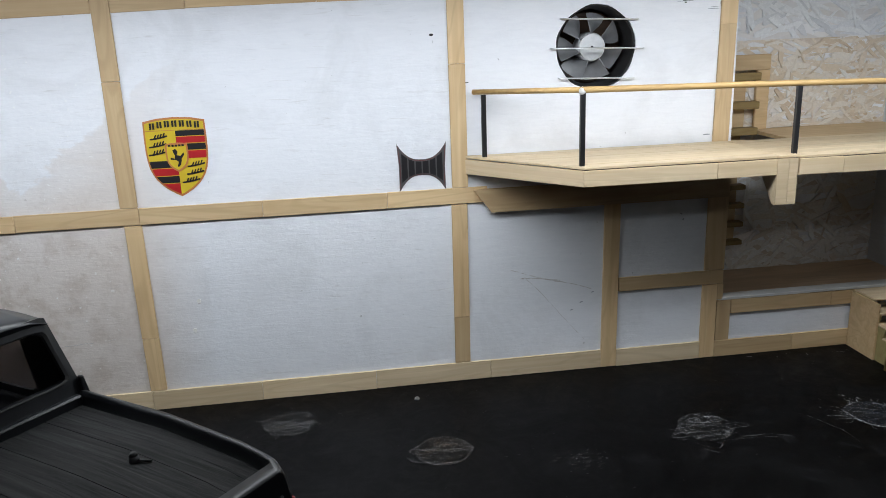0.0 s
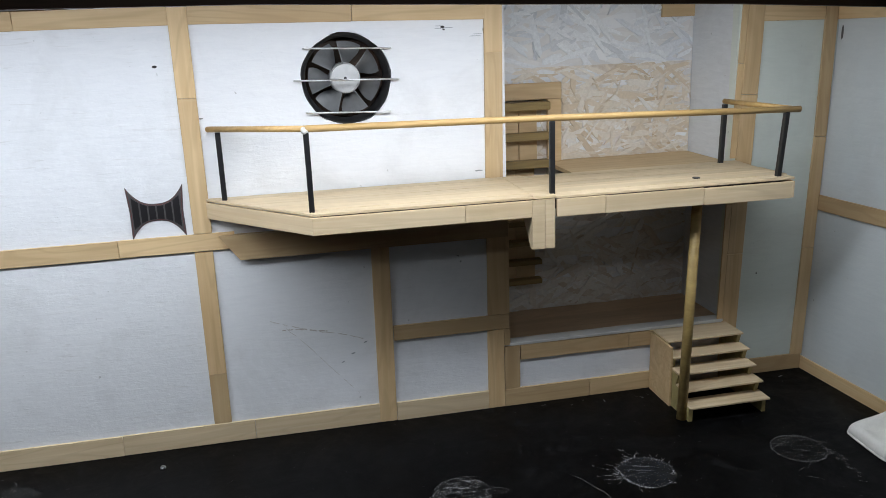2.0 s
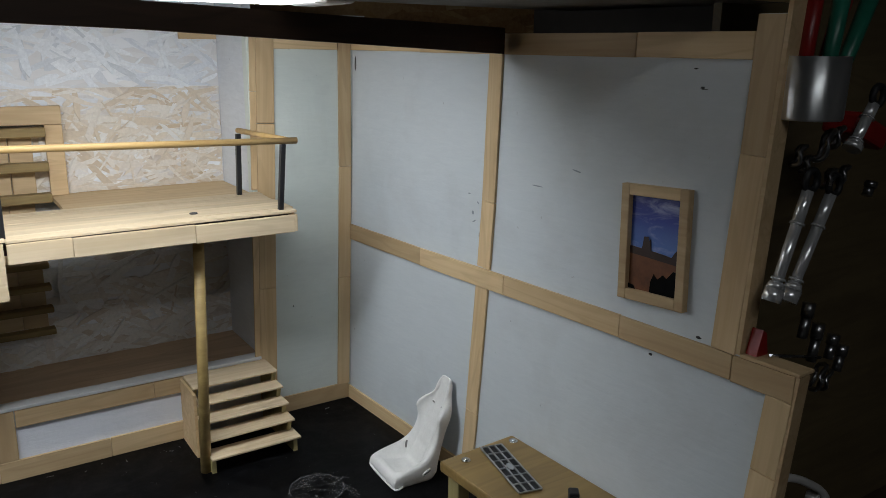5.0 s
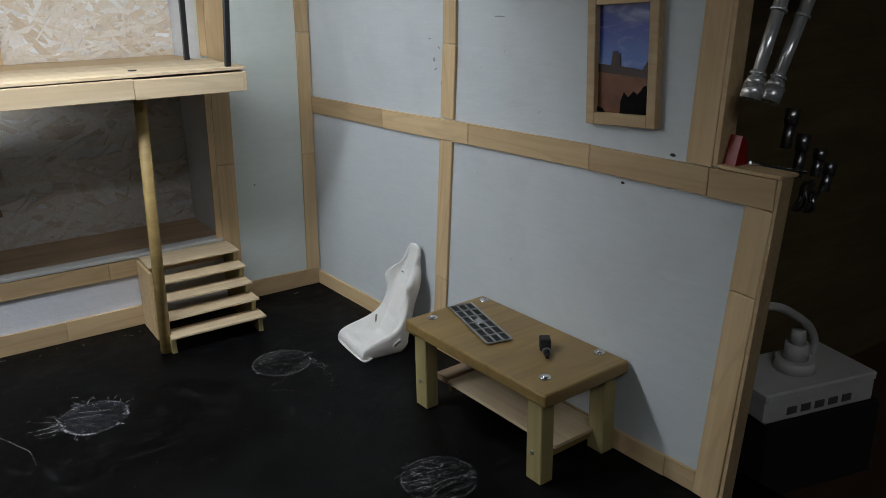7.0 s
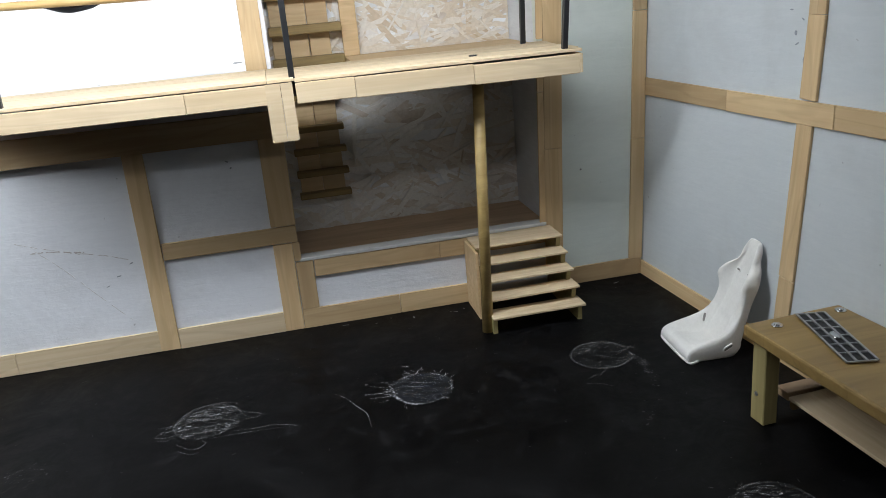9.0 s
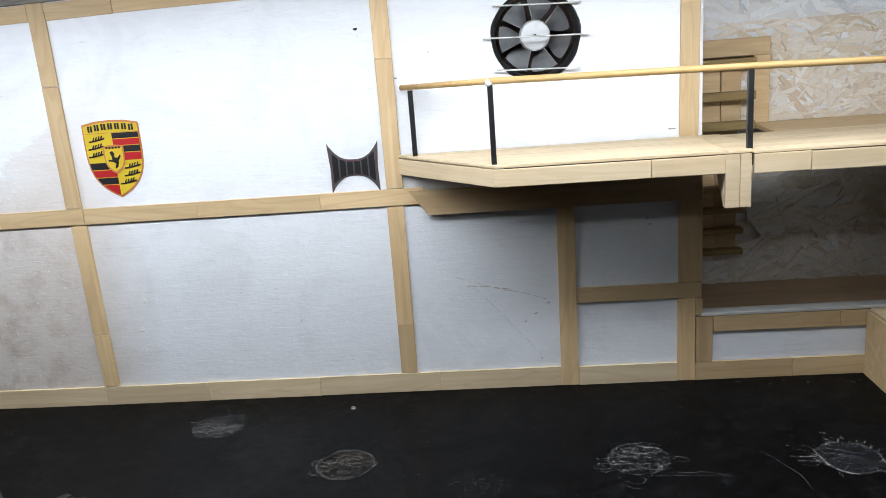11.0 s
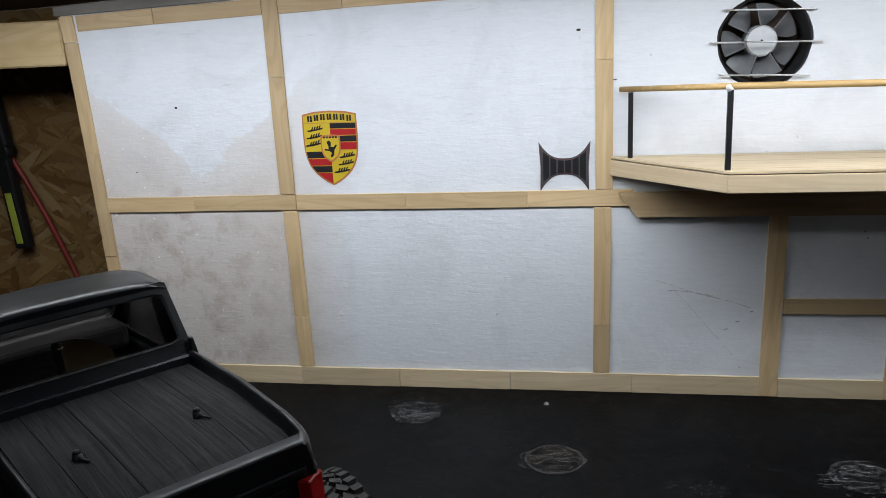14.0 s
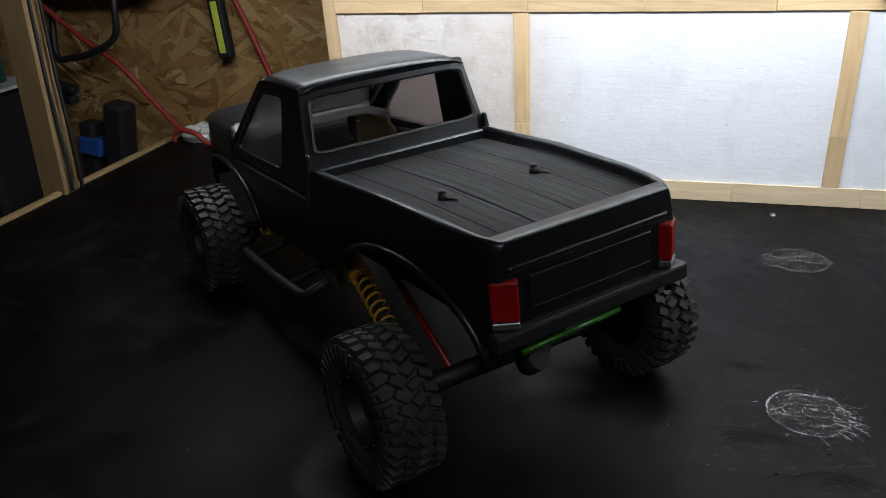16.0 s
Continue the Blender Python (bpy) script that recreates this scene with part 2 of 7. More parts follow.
MAPLE = wood("maple_batten", (0.655, 0.49, 0.285), (0.51, 0.345, 0.18), tint=0.34, blotch=0.35)
DECKWOOD = wood("pale_deck_wood", (0.71, 0.58, 0.40), (0.58, 0.44, 0.27), grain=(2.5, 120, 120), tint=0.14)
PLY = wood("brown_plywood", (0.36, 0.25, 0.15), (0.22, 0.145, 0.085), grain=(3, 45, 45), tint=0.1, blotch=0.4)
# PLY raised in colour: stands in for light missing on the lower niche floor
NICHEPLY = wood("brightened_brown_plywood", (0.66, 0.48, 0.32), (0.47, 0.33, 0.21), grain=(3, 45, 45), tint=0.1, blotch=0.4)
# white lifted above the other panels, to make up for weak light in the niche
NICHEPAINT_BRIGHTENED = ((0.76, 0.77, 0.78), (0.84, 0.85, 0.86))
TREATED = wood("green_treated_pine", (0.42, 0.35, 0.16), (0.29, 0.235, 0.095), grain=(4, 70, 70), tint=0.14, blotch=0.4)
TABLETOP = wood("varnished_table_top", (0.31, 0.205, 0.075), (0.19, 0.12, 0.040), grain=(4, 55, 55), rough=0.42, blotch=0.4)
RUNGWOOD = wood("olive_rung_wood", (0.32, 0.22, 0.085), (0.19, 0.125, 0.045), grain=(5, 70, 70))
DOWEL = wood("golden_dowel", (0.60, 0.40, 0.17), (0.43, 0.265, 0.09), grain=(4, 120, 120), rough=0.45)
POLEWOOD = wood("olive_pole_wood", (0.46, 0.33, 0.13), (0.31, 0.21, 0.075), grain=(4, 90, 90), rough=0.5)
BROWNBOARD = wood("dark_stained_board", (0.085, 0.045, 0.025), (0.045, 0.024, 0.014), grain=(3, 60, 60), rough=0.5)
PINE = wood("construction_pine", (0.74, 0.56, 0.31), (0.60, 0.42, 0.20), grain=(2, 40, 40), knots=0.8, tint=0.1)
# pine darkened in colour for the shade at the left edge of the bench
SHADEPINE = wood("shaded_pine", (0.34, 0.23, 0.11), (0.22, 0.14, 0.06), grain=(2, 40, 40), knots=0.6, tint=0.1, blotch=0.5)
OLIVEBOARD = wood("olive_brown_board", (0.15, 0.11, 0.055), (0.09, 0.065, 0.03), grain=(3, 50, 50), blotch=0.5)
VELVET = speckled("flat_black_interior", (0.002, 0.002, 0.0022), (0.005, 0.0048, 0.0048), 60, 0.95)
GREYPLANK = wood("weathered_grey_plank", (0.22, 0.20, 0.175), (0.10, 0.088, 0.075), grain=(4, 60, 60), blotch=0.5)
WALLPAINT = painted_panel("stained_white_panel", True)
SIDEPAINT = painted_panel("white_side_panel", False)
NICHEPAINT = painted_panel("brightened_white_niche_side", False, NICHEPAINT_BRIGHTENED)
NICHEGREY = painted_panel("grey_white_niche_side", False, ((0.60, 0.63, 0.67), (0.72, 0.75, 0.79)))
ENDPAINT = painted_panel("greenish_white_panel", False, ((0.62, 0.67, 0.63), (0.68, 0.725, 0.685)))
OSB = strand_board("bare_strand_board", [(0.17, 0.075, 0.022), (0.28, 0.15, 0.048), (0.36, 0.22, 0.085), (0.22, 0.10, 0.03), (0.42, 0.29, 0.14)], size=1.9)
OSBWHITE = strand_board("whitewashed_strand_board", [(0.38, 0.24, 0.13), (0.60, 0.46, 0.30), (0.74, 0.62, 0.46), (0.50, 0.35, 0.21), (0.80, 0.71, 0.57)], (0.86, 0.88, 0.91), 0.552, size=1.15)
FLOORPAINT = floor_paint()


def flake_mat(name, palette, rough=0.7):
    """Wood strands, each flake its own shade, with fine grain along it."""
    m, nt, b = node_mat(name)
    geo = nt.nodes.new("ShaderNodeNewGeometry")
    n = len(palette)
    col = ramp(nt, geo.outputs["Random Per Island"], [(i / (n - 1), c) for i, c in enumerate(palette)])
    fine = noise_tex(nt, coords(nt, (1, 1, 1), False), 210.0, 4, 0.7)
    col = mixc(nt, 1.0, col, ramp(nt, fine, [(0.3, grey(0.84)), (0.7, grey(1.0))]), "MULTIPLY")
    link(nt, col, b.inputs["Base Color"])
    b.inputs["Roughness"].default_value = rough
    bump(nt, b, fine, 0.4, 0.0006)
    return m


FLAKEBROWN = flake_mat("brown_strand_flakes", [(0.17, 0.076, 0.023), (0.31, 0.17, 0.050), (0.20, 0.096, 0.029), (0.39, 0.24, 0.085), (0.27, 0.14, 0.044), (0.47, 0.32, 0.145), (0.23, 0.115, 0.036)])
FLAKEPALE = flake_mat("pale_strand_flakes", [(0.82, 0.77, 0.69), (0.70, 0.58, 0.43), (0.87, 0.84, 0.79), (0.62, 0.49, 0.34), (0.85, 0.81, 0.75), (0.75, 0.65, 0.52), (0.89, 0.88, 0.86)])
FLAKEWASH = flake_mat("washed_strand_flakes", [(0.86, 0.85, 0.83), (0.80, 0.76, 0.70), (0.90, 0.89, 0.88), (0.66, 0.56, 0.46), (0.88, 0.87, 0.85), (0.78, 0.72, 0.64), (0.84, 0.83, 0.82)])
FLAKEBLUE = flake_mat("blue_white_strand_flakes", [(0.76, 0.79, 0.84), (0.85, 0.88, 0.91), (0.90, 0.92, 0.94), (0.66, 0.69, 0.73), (0.87, 0.89, 0.92)])
SCRATCH = speckled("white_scratch", (0.03, 0.03, 0.032), (0.42, 0.43, 0.45), 260, 0.7)
SCRATCHDIM = speckled("dull_scratch", (0.012, 0.012, 0.012), (0.17, 0.17, 0.175), 230, 0.7)
TANPANEL = speckled("tan_cab_panel", (0.10, 0.068, 0.033), (0.15, 0.105, 0.055), 60, 0.8)
SMUDGE = speckled("rubbed_floor_smudge", (0.005, 0.005, 0.005), (0.032, 0.030, 0.029), 150, 0.75)
DARKDIRT = speckled("black_rubber_mark", (0.002, 0.002, 0.002), (0.006, 0.006, 0.006), 90, 0.35)
DARKDIRT.node_tree.nodes["Principled BSDF"].inputs["Specular IOR Level"].default_value = 0.06
SMUDGE.node_tree.nodes["Principled BSDF"].inputs["Specular IOR Level"].default_value = 0.1
BLACKPOST = speckled("black_plastic_post", (0.007, 0.007, 0.008), (0.018, 0.018, 0.02), 120, 0.42)
BLACKPAINT = speckled("satin_black_body", (0.0045, 0.0051, 0.0066), (0.0080, 0.0089, 0.0115), 60, 0.30, rough2=0.46, bumpy=0.12)
BLACKPLASTIC = speckled("dull_black_plastic", (0.006, 0.006, 0.007), (0.014, 0.014, 0.015), 80, 0.55)
RUBBER = speckled("dusty_tyre_rubber", (0.011, 0.0105, 0.0105), (0.042, 0.038, 0.035), 70, 0.7, bumpy=0.3, dist=0.0006)
STEEL = speckled("chromed_steel", (0.55, 0.56, 0.58), (0.75, 0.76, 0.78), 60, 0.18, 1.0, 0.03)
DULLSTEEL = speckled("dull_steel", (0.35, 0.36, 0.37), (0.55, 0.56, 0.57), 90, 0.4, 1.0, 0.08)
GUNMETAL = speckled("dark_gunmetal", (0.34, 0.34, 0.35), (0.48, 0.48, 0.49), 90, 0.28, 1.0, 0.05)
HUBGREY = speckled("brushed_grey_hub", (0.42, 0.43, 0.44), (0.56, 0.57, 0.58), 140, 0.42, 0.6, 0.05)
BLADEGREY = speckled("grey_fan_blade", (0.20, 0.205, 0.213), (0.33, 0.335, 0.345), 50, 0.40, 0.2)
WIRESTEEL = speckled("polished_guard_wire", (0.62, 0.63, 0.65), (0.74, 0.75, 0.77), 40, 0.34, 1.0, 0.0)
SEATWHITE = speckled("white_printed_plastic", (0.72, 0.71, 0.68), (0.84, 0.83, 0.80), 260, 0.75, bumpy=0.35, dist=0.0005)
# dusty white, its colour also lowered for the shade beyond the side wall
WHITEPLASTIC = speckled("dimmed_dusty_white_plastic", (0.46, 0.45, 0.43), (0.62, 0.61, 0.59), 40, 0.5)
REDPAINT = speckled("red_enamel", (0.20, 0.008, 0.007), (0.32, 0.015, 0.012), 40, 0.35)
REDHOSE = speckled("red_rubber_hose", (0.20, 0.018, 0.012), (0.32, 0.032, 0.022), 60, 0.45)
GREENPLASTIC = speckled("green_handle", (0.012, 0.10, 0.065), (0.02, 0.17, 0.11), 40, 0.35)
BLUEPLASTIC = speckled("blue_plastic", (0.012, 0.05, 0.20), (0.02, 0.08, 0.30), 40, 0.4)
TEAL = speckled("teal_plastic", (0.01, 0.07, 0.085), (0.018, 0.11, 0.13), 40, 0.4)
LIMESTRIP = speckled("lime_strip", (0.42, 0.48, 0.05), (0.58, 0.64, 0.10), 60, 0.4)
REDLENS = speckled("red_lamp_lens", (0.16, 0.001, 0.002), (0.34, 0.004, 0.005), 70, 0.32, bumpy=0.1)
YELLOWSPRING = speckled("orange_yellow_metal", (0.42, 0.20, 0.015), (0.60, 0.32, 0.03), 60, 0.35)
GREENROD = speckled("green_anodised_rod", (0.016, 0.085, 0.008), (0.045, 0.17, 0.018), 60, 0.3, 0.3)
DARKROOM = speckled("dark_garage_wall", (0.05, 0.045, 0.04), (0.09, 0.08, 0.07), 6, 0.85)
CONCRETE = speckled("garage_concrete", (0.10, 0.10, 0.095), (0.16, 0.155, 0.15), 8, 0.8)
CLEARPANE = glass("clear_glazing", (0.34, 0.30, 0.28))
TINT = glass("smoked_glazing", (0.34, 0.30, 0.29))
HAZE = glass("hazy_side_glazing", (0.34, 0.30, 0.30), 0.30)
HAZE.node_tree.nodes["Principled BSDF"].inputs["Transmission Weight"].default_value = 0.75
BRIGHTCHROME = speckled("bright_chrome", (0.86, 0.87, 0.89), (0.95, 0.96, 0.97), 60, 0.26, 0.7, 0.03)
CUPSTEEL = speckled("brushed_cup_steel", (0.72, 0.73, 0.74), (0.86, 0.87, 0.88), 40, 0.34, 0.9, 0.02)
CUPSTEEL.node_tree.nodes["Principled BSDF"].inputs["Anisotropic"].default_value = 0.85
CUPSTEEL.node_tree.nodes["Principled BSDF"].inputs["Anisotropic Rotation"].default_value = 0.25
WALLSCUFF = plain("blue_grey_wall_scuff", (0.28, 0.31, 0.34), 0.6)
PALESCUFF = plain("brown_wall_scratch", (0.47, 0.44, 0.43), 0.6)
SILLPAINT = painted_panel("grubby_grey_sill", False, ((0.60, 0.60, 0.59), (0.72, 0.72, 0.70)))
# shade inside the seat's belt slots, put in as a flat grey
DARKSLOT = plain("slot_shadow_grey", (0.20, 0.195, 0.18), 0.6)
LAMPGLOW = glow("led_diffuser", (0.9, 0.96, 1.0), 9.0)
ROOMGLOW = glow("ceiling_lamp_diffuser", (0.93, 0.97, 1.0), 2.0)
LAMPCASE = speckled("lamp_housing", (0.10, 0.10, 0.105), (0.16, 0.16, 0.165), 50, 0.4, 0.4)
GOLD = plain("sticker_gold", (0.62, 0.45, 0.03), 0.4)
COPPER = plain("sticker_rim", (0.50, 0.20, 0.07), 0.4)
STRED = plain("sticker_red", (0.42, 0.015, 0.02), 0.4)
STBLACK = plain("sticker_black", (0.012, 0.011, 0.013), 0.45)
STGREY = plain("sticker_grey", (0.085, 0.080, 0.082), 0.45)
STDARKRED = plain("sticker_dark_red", (0.16, 0.05, 0.05), 0.45)


def bed_paint():
    """Black stained boards: long uneven dark streaks and open grain along y, dusty between."""
    m, nt, b = node_mat("black_stained_slat")
    vec = coords(nt, (150, 3.0, 150))
    g = noise_tex(nt, vec, 1.0, 6, 0.7, 0.8)
    wide = noise_tex(nt, coords(nt, (55, 2.2, 55)), 1.0, 3, 0.6, 0.5)
    grit = noise_tex(nt, coords(nt), 420.0, 3, 0.6)
    col = ramp(nt, g, [(0.34, (0.0008, 0.0008, 0.0010)), (0.46, (0.0020, 0.0021, 0.0026)), (0.7, (0.0045, 0.0048, 0.0060))])
    col = mixc(nt, ramp(nt, wide, [(0.36, grey(0.85)), (0.46, grey(0))]), col, (0.003, 0.003, 0.0032))
    col = mixc(nt, ramp(nt, grit, [(0.62, grey(0)), (0.74, grey(0.3))]), col, (0.025, 0.026, 0.028))
    link(nt, random_tint(nt, col, 0.35), b.inputs["Base Color"])
    link(nt, ramp(nt, g, [(0.3, grey(0.9)), (0.7, grey(0.6))]), b.inputs["Roughness"])
    b.inputs["Specular IOR Level"].default_value = 0.38
    bump(nt, b, math_node(nt, "ADD", g, math_node(nt, "MULTIPLY", wide, 1.2)), 0.8, 0.0014)
    return m


BEDSLAT = bed_paint()
BLACKPAINT.node_tree.nodes["Principled BSDF"].inputs["Specular IOR Level"].default_value = 0.54


# ---- mesh helpers ----
def add_box(bm, x0, x1, y0, y1, z0, z1):
    v = [bm.verts.new(p) for p in ((x0, y0, z0), (x1, y0, z0), (x1, y1, z0), (x0, y1, z0), (x0, y0, z1), (x1, y0, z1), (x1, y1, z1), (x0, y1, z1))]
    for f in ((0, 3, 2, 1), (4, 5, 6, 7), (0, 1, 5, 4), (1, 2, 6, 5), (2, 3, 7, 6), (3, 0, 4, 7)):
        bm.faces.new([v[i] for i in f])
    return v


def box(x0, x1, y0, y1, z0, z1, bevel=0.0, seg=1):
    bm = bmesh.new()
    add_box(bm, x0, x1, y0, y1, z0, z1)
    if bevel:
        bmesh.ops.bevel(bm, geom=bm.edges[:], offset=bevel, segments=seg, affect="EDGES", profile=0.5)
    return bm


def cyl(bm, p0, p1, r0, r1=None, n=16, caps=True):
    """A tapered cylinder from p0 to p1."""
    r1 = r0 if r1 is None else r1
    a, b = Vector(p0), Vector(p1)
    q = (b - a).to_track_quat("Z", "Y")
    rings = []
    for c, r in ((a, r0), (b, r1)):
        rings.append([bm.verts.new(c + q @ Vector((r * math.cos(2 * math.pi * i / n), r * math.sin(2 * math.pi * i / n), 0))) for i in range(n)])
    for i in range(n):
        f = bm.faces.new((rings[0][i], rings[0][(i + 1) % n], rings[1][(i + 1) % n], rings[1][i]))
        f.smooth = True
    if caps:
        bm.faces.new(list(reversed(rings[0])))
        bm.faces.new(rings[1])


def tube(bm, pts, r, n=10):
    """A round bar swept along points."""
    pts = [Vector(p) for p in pts]
    rings = []
    for i, p in enumerate(pts):
        d = (pts[min(i + 1, len(pts) - 1)] - pts[max(i - 1, 0)]).normalized()
        side = d.cross(Vector((0.13, 0.21, 0.97))).normalized()
        up = side.cross(d)
        rings.append([bm.verts.new(p + r * (math.cos(2 * math.pi * k / n) * side + math.sin(2 * math.pi * k / n) * up)) for k in range(n)])
    for a, b in zip(rings, rings[1:]):
        for k in range(n):
            f = bm.faces.new((a[k], a[(k + 1) % n], b[(k + 1) % n], b[k]))
            f.smooth = True
    bm.faces.new(list(reversed(rings[0])))
    bm.faces.new(rings[-1])


def smooth_curve(pts, steps=8):
    """Catmull-Rom points through pts."""
    p = [Vector(a) for a in pts]
    p = [2 * p[0] - p[1]] + p + [2 * p[-1] - p[-2]]
    out = []
    for i in range(1, len(p) - 2):
        for s in range(steps):
            t = s / steps
            out.append(0.5 * (2 * p[i] + (p[i + 1] - p[i - 1]) * t + (2 * p[i - 1] - 5 * p[i] + 4 * p[i + 1] - p[i + 2]) * t * t + (3 * p[i] - p[i - 1] - 3 * p[i + 1] + p[i + 2]) * t ** 3))
    return out + [p[-2]]


def slab(bm, outline, y0, y1):
    """A flat shape in the xz plane, extruded from y0 (front) to y1."""
    a = [bm.verts.new((x, y0, z)) for x, z in outline]
    b = [bm.verts.new((x, y1, z)) for x, z in outline]
    n = len(outline)
    bm.faces.new(a)
    bm.faces.new(list(reversed(b)))
    for i in range(n):
        bm.faces.new((a[i], b[i], b[(i + 1) % n], a[(i + 1) % n]))


def slab_z(bm, outline, z0, z1):
    """A flat shape in the xy plane, extruded from z0 to z1."""
    a = [bm.verts.new((x, y, z0)) for x, y in outline]
    b = [bm.verts.new((x, y, z1)) for x, y in outline]
    n = len(outline)
    bm.faces.new(list(reversed(a)))
    bm.faces.new(b)
    for i in range(n):
        bm.faces.new((a[i], a[(i + 1) % n], b[(i + 1) % n], b[i]))


def mesh_of(name, bm, material, smooth=False):
    bmesh.ops.recalc_face_normals(bm, faces=bm.faces)
    me = bpy.data.meshes.new(name)
    bm.to_mesh(me)
    bm.free()
    me.materials.append(material)
    if smooth:
        for p in me.polygons:
            p.use_smooth = True
    return me


def part(name, bm, material, parent=None, label="", at=None, smooth=False):
    """Links a bmesh as one mesh object, under a thing or a part if given."""
    ob = new(name, mesh_of(name, bm, material, smooth))
    if at is not None:
        ob.matrix_basis = at
    if parent is not None:
        ob.parent = parent
    if label:
        ob["label"] = label
    return ob


def thing(name, label, category, at=None, group="", kind=""):
    """An Empty that carries the parts of one thing."""
    ob = new(name)
    ob.empty_display_size = 0.02
    if at is not None:
        ob.matrix_basis = at
    return tagged(ob, label, category, group, kind)


# ---- the garage round the model ----
WALL_Y = 1.12
garage = tagged(part("garage_floor", box(-2.6, 2.6, -2.6, 2.2, -0.95, -0.90), CONCRETE), "grey concrete garage floor under the bench", "floor", kind="structure")
tagged(part("garage_wall_front", box(-2.6, 2.6, -2.65, -2.6, -0.9, 1.5), DARKROOM), "dark unlit garage wall", "wall", kind="structure")
tagged(part("garage_wall_rear", box(-2.6, 2.6, 1.42, 1.47, -0.9, 1.5), OSB), "bare strand board garage wall behind the bench", "wall", kind="structure")
tagged(part("garage_wall_west", box(-2.65, -2.6, -2.6, 2.2, -0.9, 1.5), DARKROOM), "dark unlit garage wall", "wall", kind="structure")
tagged(part("garage_wall_east", box(1.86, 1.91, -2.6, 2.2, -0.9, 1.5), DARKROOM), "dark garage wall behind the hanging tools", "wall", kind="structure")
tagged(part("garage_ceiling", box(-2.6, 2.6, -2.6, 2.2, 1.5, 1.55), DARKROOM), "dark unlit garage ceiling", "ceiling", kind="structure")

tagged(part("floor", box(-1.2, 1.32, -0.02, 1.40, -0.022, 0.0, 0.002), FLOORPAINT), "worn black painted model garage floor with scuffs", "floor", kind="structure")
tagged(part("bench", box(-1.18, 1.30, 0.0, 1.40, -0.90, -0.022), DARKROOM), "dark workbench under the model garage floor", "bench", kind="structure")
tagged(part("floor_edge_trim", box(-1.215, -1.2, -0.02, 1.40, -0.03, 0.006, 0.002), SHADEPINE), "pine edging along the black floor", "trim", kind="structure")
tagged(part("roof_board", box(-1.3, 1.30, 0.87, 1.42, 0.715, 0.73), DARKROOM), "dark board over the back of the model garage", "ceiling", kind="structure")


# ---- back wall, with the fan hole and the niche ----
FAN_X, FAN_Z, FAN_R = 0.417, 0.556, 0.066


def wall_back_mesh():
    bm = bmesh.new()
    t = 0.018
    slab(bm, [(-0.676, 0.0), (0.33, 0.0), (0.33, 0.668), (-0.698, 0.655)], 0, t)
    add_box(bm, 0.33, 0.505, 0, t, 0, 0.475)
    add_box(bm, 0.33, 0.505, 0, t, 0.637, 0.668)
    add_box(bm, 0.505, 0.657, 0, t, 0, 0.668)
    add_box(bm, 0.657, 1.046, 0, t, 0, 0.108)
    n = 48
    square, ring = [], []
    for i in range(n):
        a = 2 * math.pi * i / n
        c, s = math.cos(a), math.sin(a)
        kx = ((0.505 - FAN_X) if c > 0 else (FAN_X - 0.33)) / max(abs(c), 1e-6)
        kz = ((0.637 - FAN_Z) if s > 0 else (FAN_Z - 0.475)) / max(abs(s), 1e-6)
        k = min(kx, kz)
        wob = 1 + 0.012 * math.sin(5 * a) + 0.008 * math.sin(11 * a + 1)
        square.append((FAN_X + k * c, FAN_Z + k * s))
        ring.append((FAN_X + FAN_R * wob * c, FAN_Z + FAN_R * wob * s))
    for cx, cz in ((0.33, 0.475), (0.505, 0.475), (0.505, 0.637), (0.33, 0.637)):
        k = min(range(n), key=lambda i: (square[i][0] - cx) ** 2 + (square[i][1] - cz) ** 2)
        square[k] = (cx, cz)
    rows = [[bm.verts.new((x, y, z)) for x, z in pts] for pts, y in ((square, 0), (ring, 0), (ring, t), (square, t))]
    for a, b in zip(rows, rows[1:]):
        for i in range(n):
            bm.faces.new((a[i], a[(i + 1) % n], b[(i + 1) % n], b[i]))
    return bm


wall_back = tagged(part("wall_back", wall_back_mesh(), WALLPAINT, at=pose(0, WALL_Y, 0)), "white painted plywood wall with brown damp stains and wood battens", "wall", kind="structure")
part("end_panel", box(1.046, 1.25, 0, 0.018, 0, 0.668), ENDPAINT, wall_back, "greenish white panel")
bm = bmesh.new()
slab(bm, [(0.0, 0.0), (0.8015, 0.0), (0.8220, 0.318), (0.7625, 0.318), (0.7665, 0.655), (0.738, 0.655), (0.738, 0.6388), (0.0, 0.6388)], 0.0, 0.014)
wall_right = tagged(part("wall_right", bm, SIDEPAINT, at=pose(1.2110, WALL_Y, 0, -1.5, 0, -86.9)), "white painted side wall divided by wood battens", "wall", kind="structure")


def batten(wall, x0, z0, x1, z1, width=0.0262, thick=0.004, material=None, name="batten", proud=0.0):
    """One flat strip of wood on a wall's face, from (x0, z0) to (x1, z1) along its middle."""
    length = math.hypot(x1 - x0, z1 - z0)
    thick += random.uniform(-0.0004, 0.0006)
    bm = box(0.0003, length - 0.0003, -thick, 0.0, -width / 2, width / 2, 0.0005)
    turn = -math.degrees(math.atan2(z1 - z0, x1 - x0))
    return part(name, bm, material or MAPLE, wall, at=pose(x0, -proud, z0 + random.uniform(-0.0004, 0.0004), 0, turn + random.uniform(-0.12, 0.12), 0))


def run(wall, points, **kw):
    for (xa, za), (xb, zb) in zip(points, points[1:]):
        batten(wall, xa, za, xb, zb, **kw)


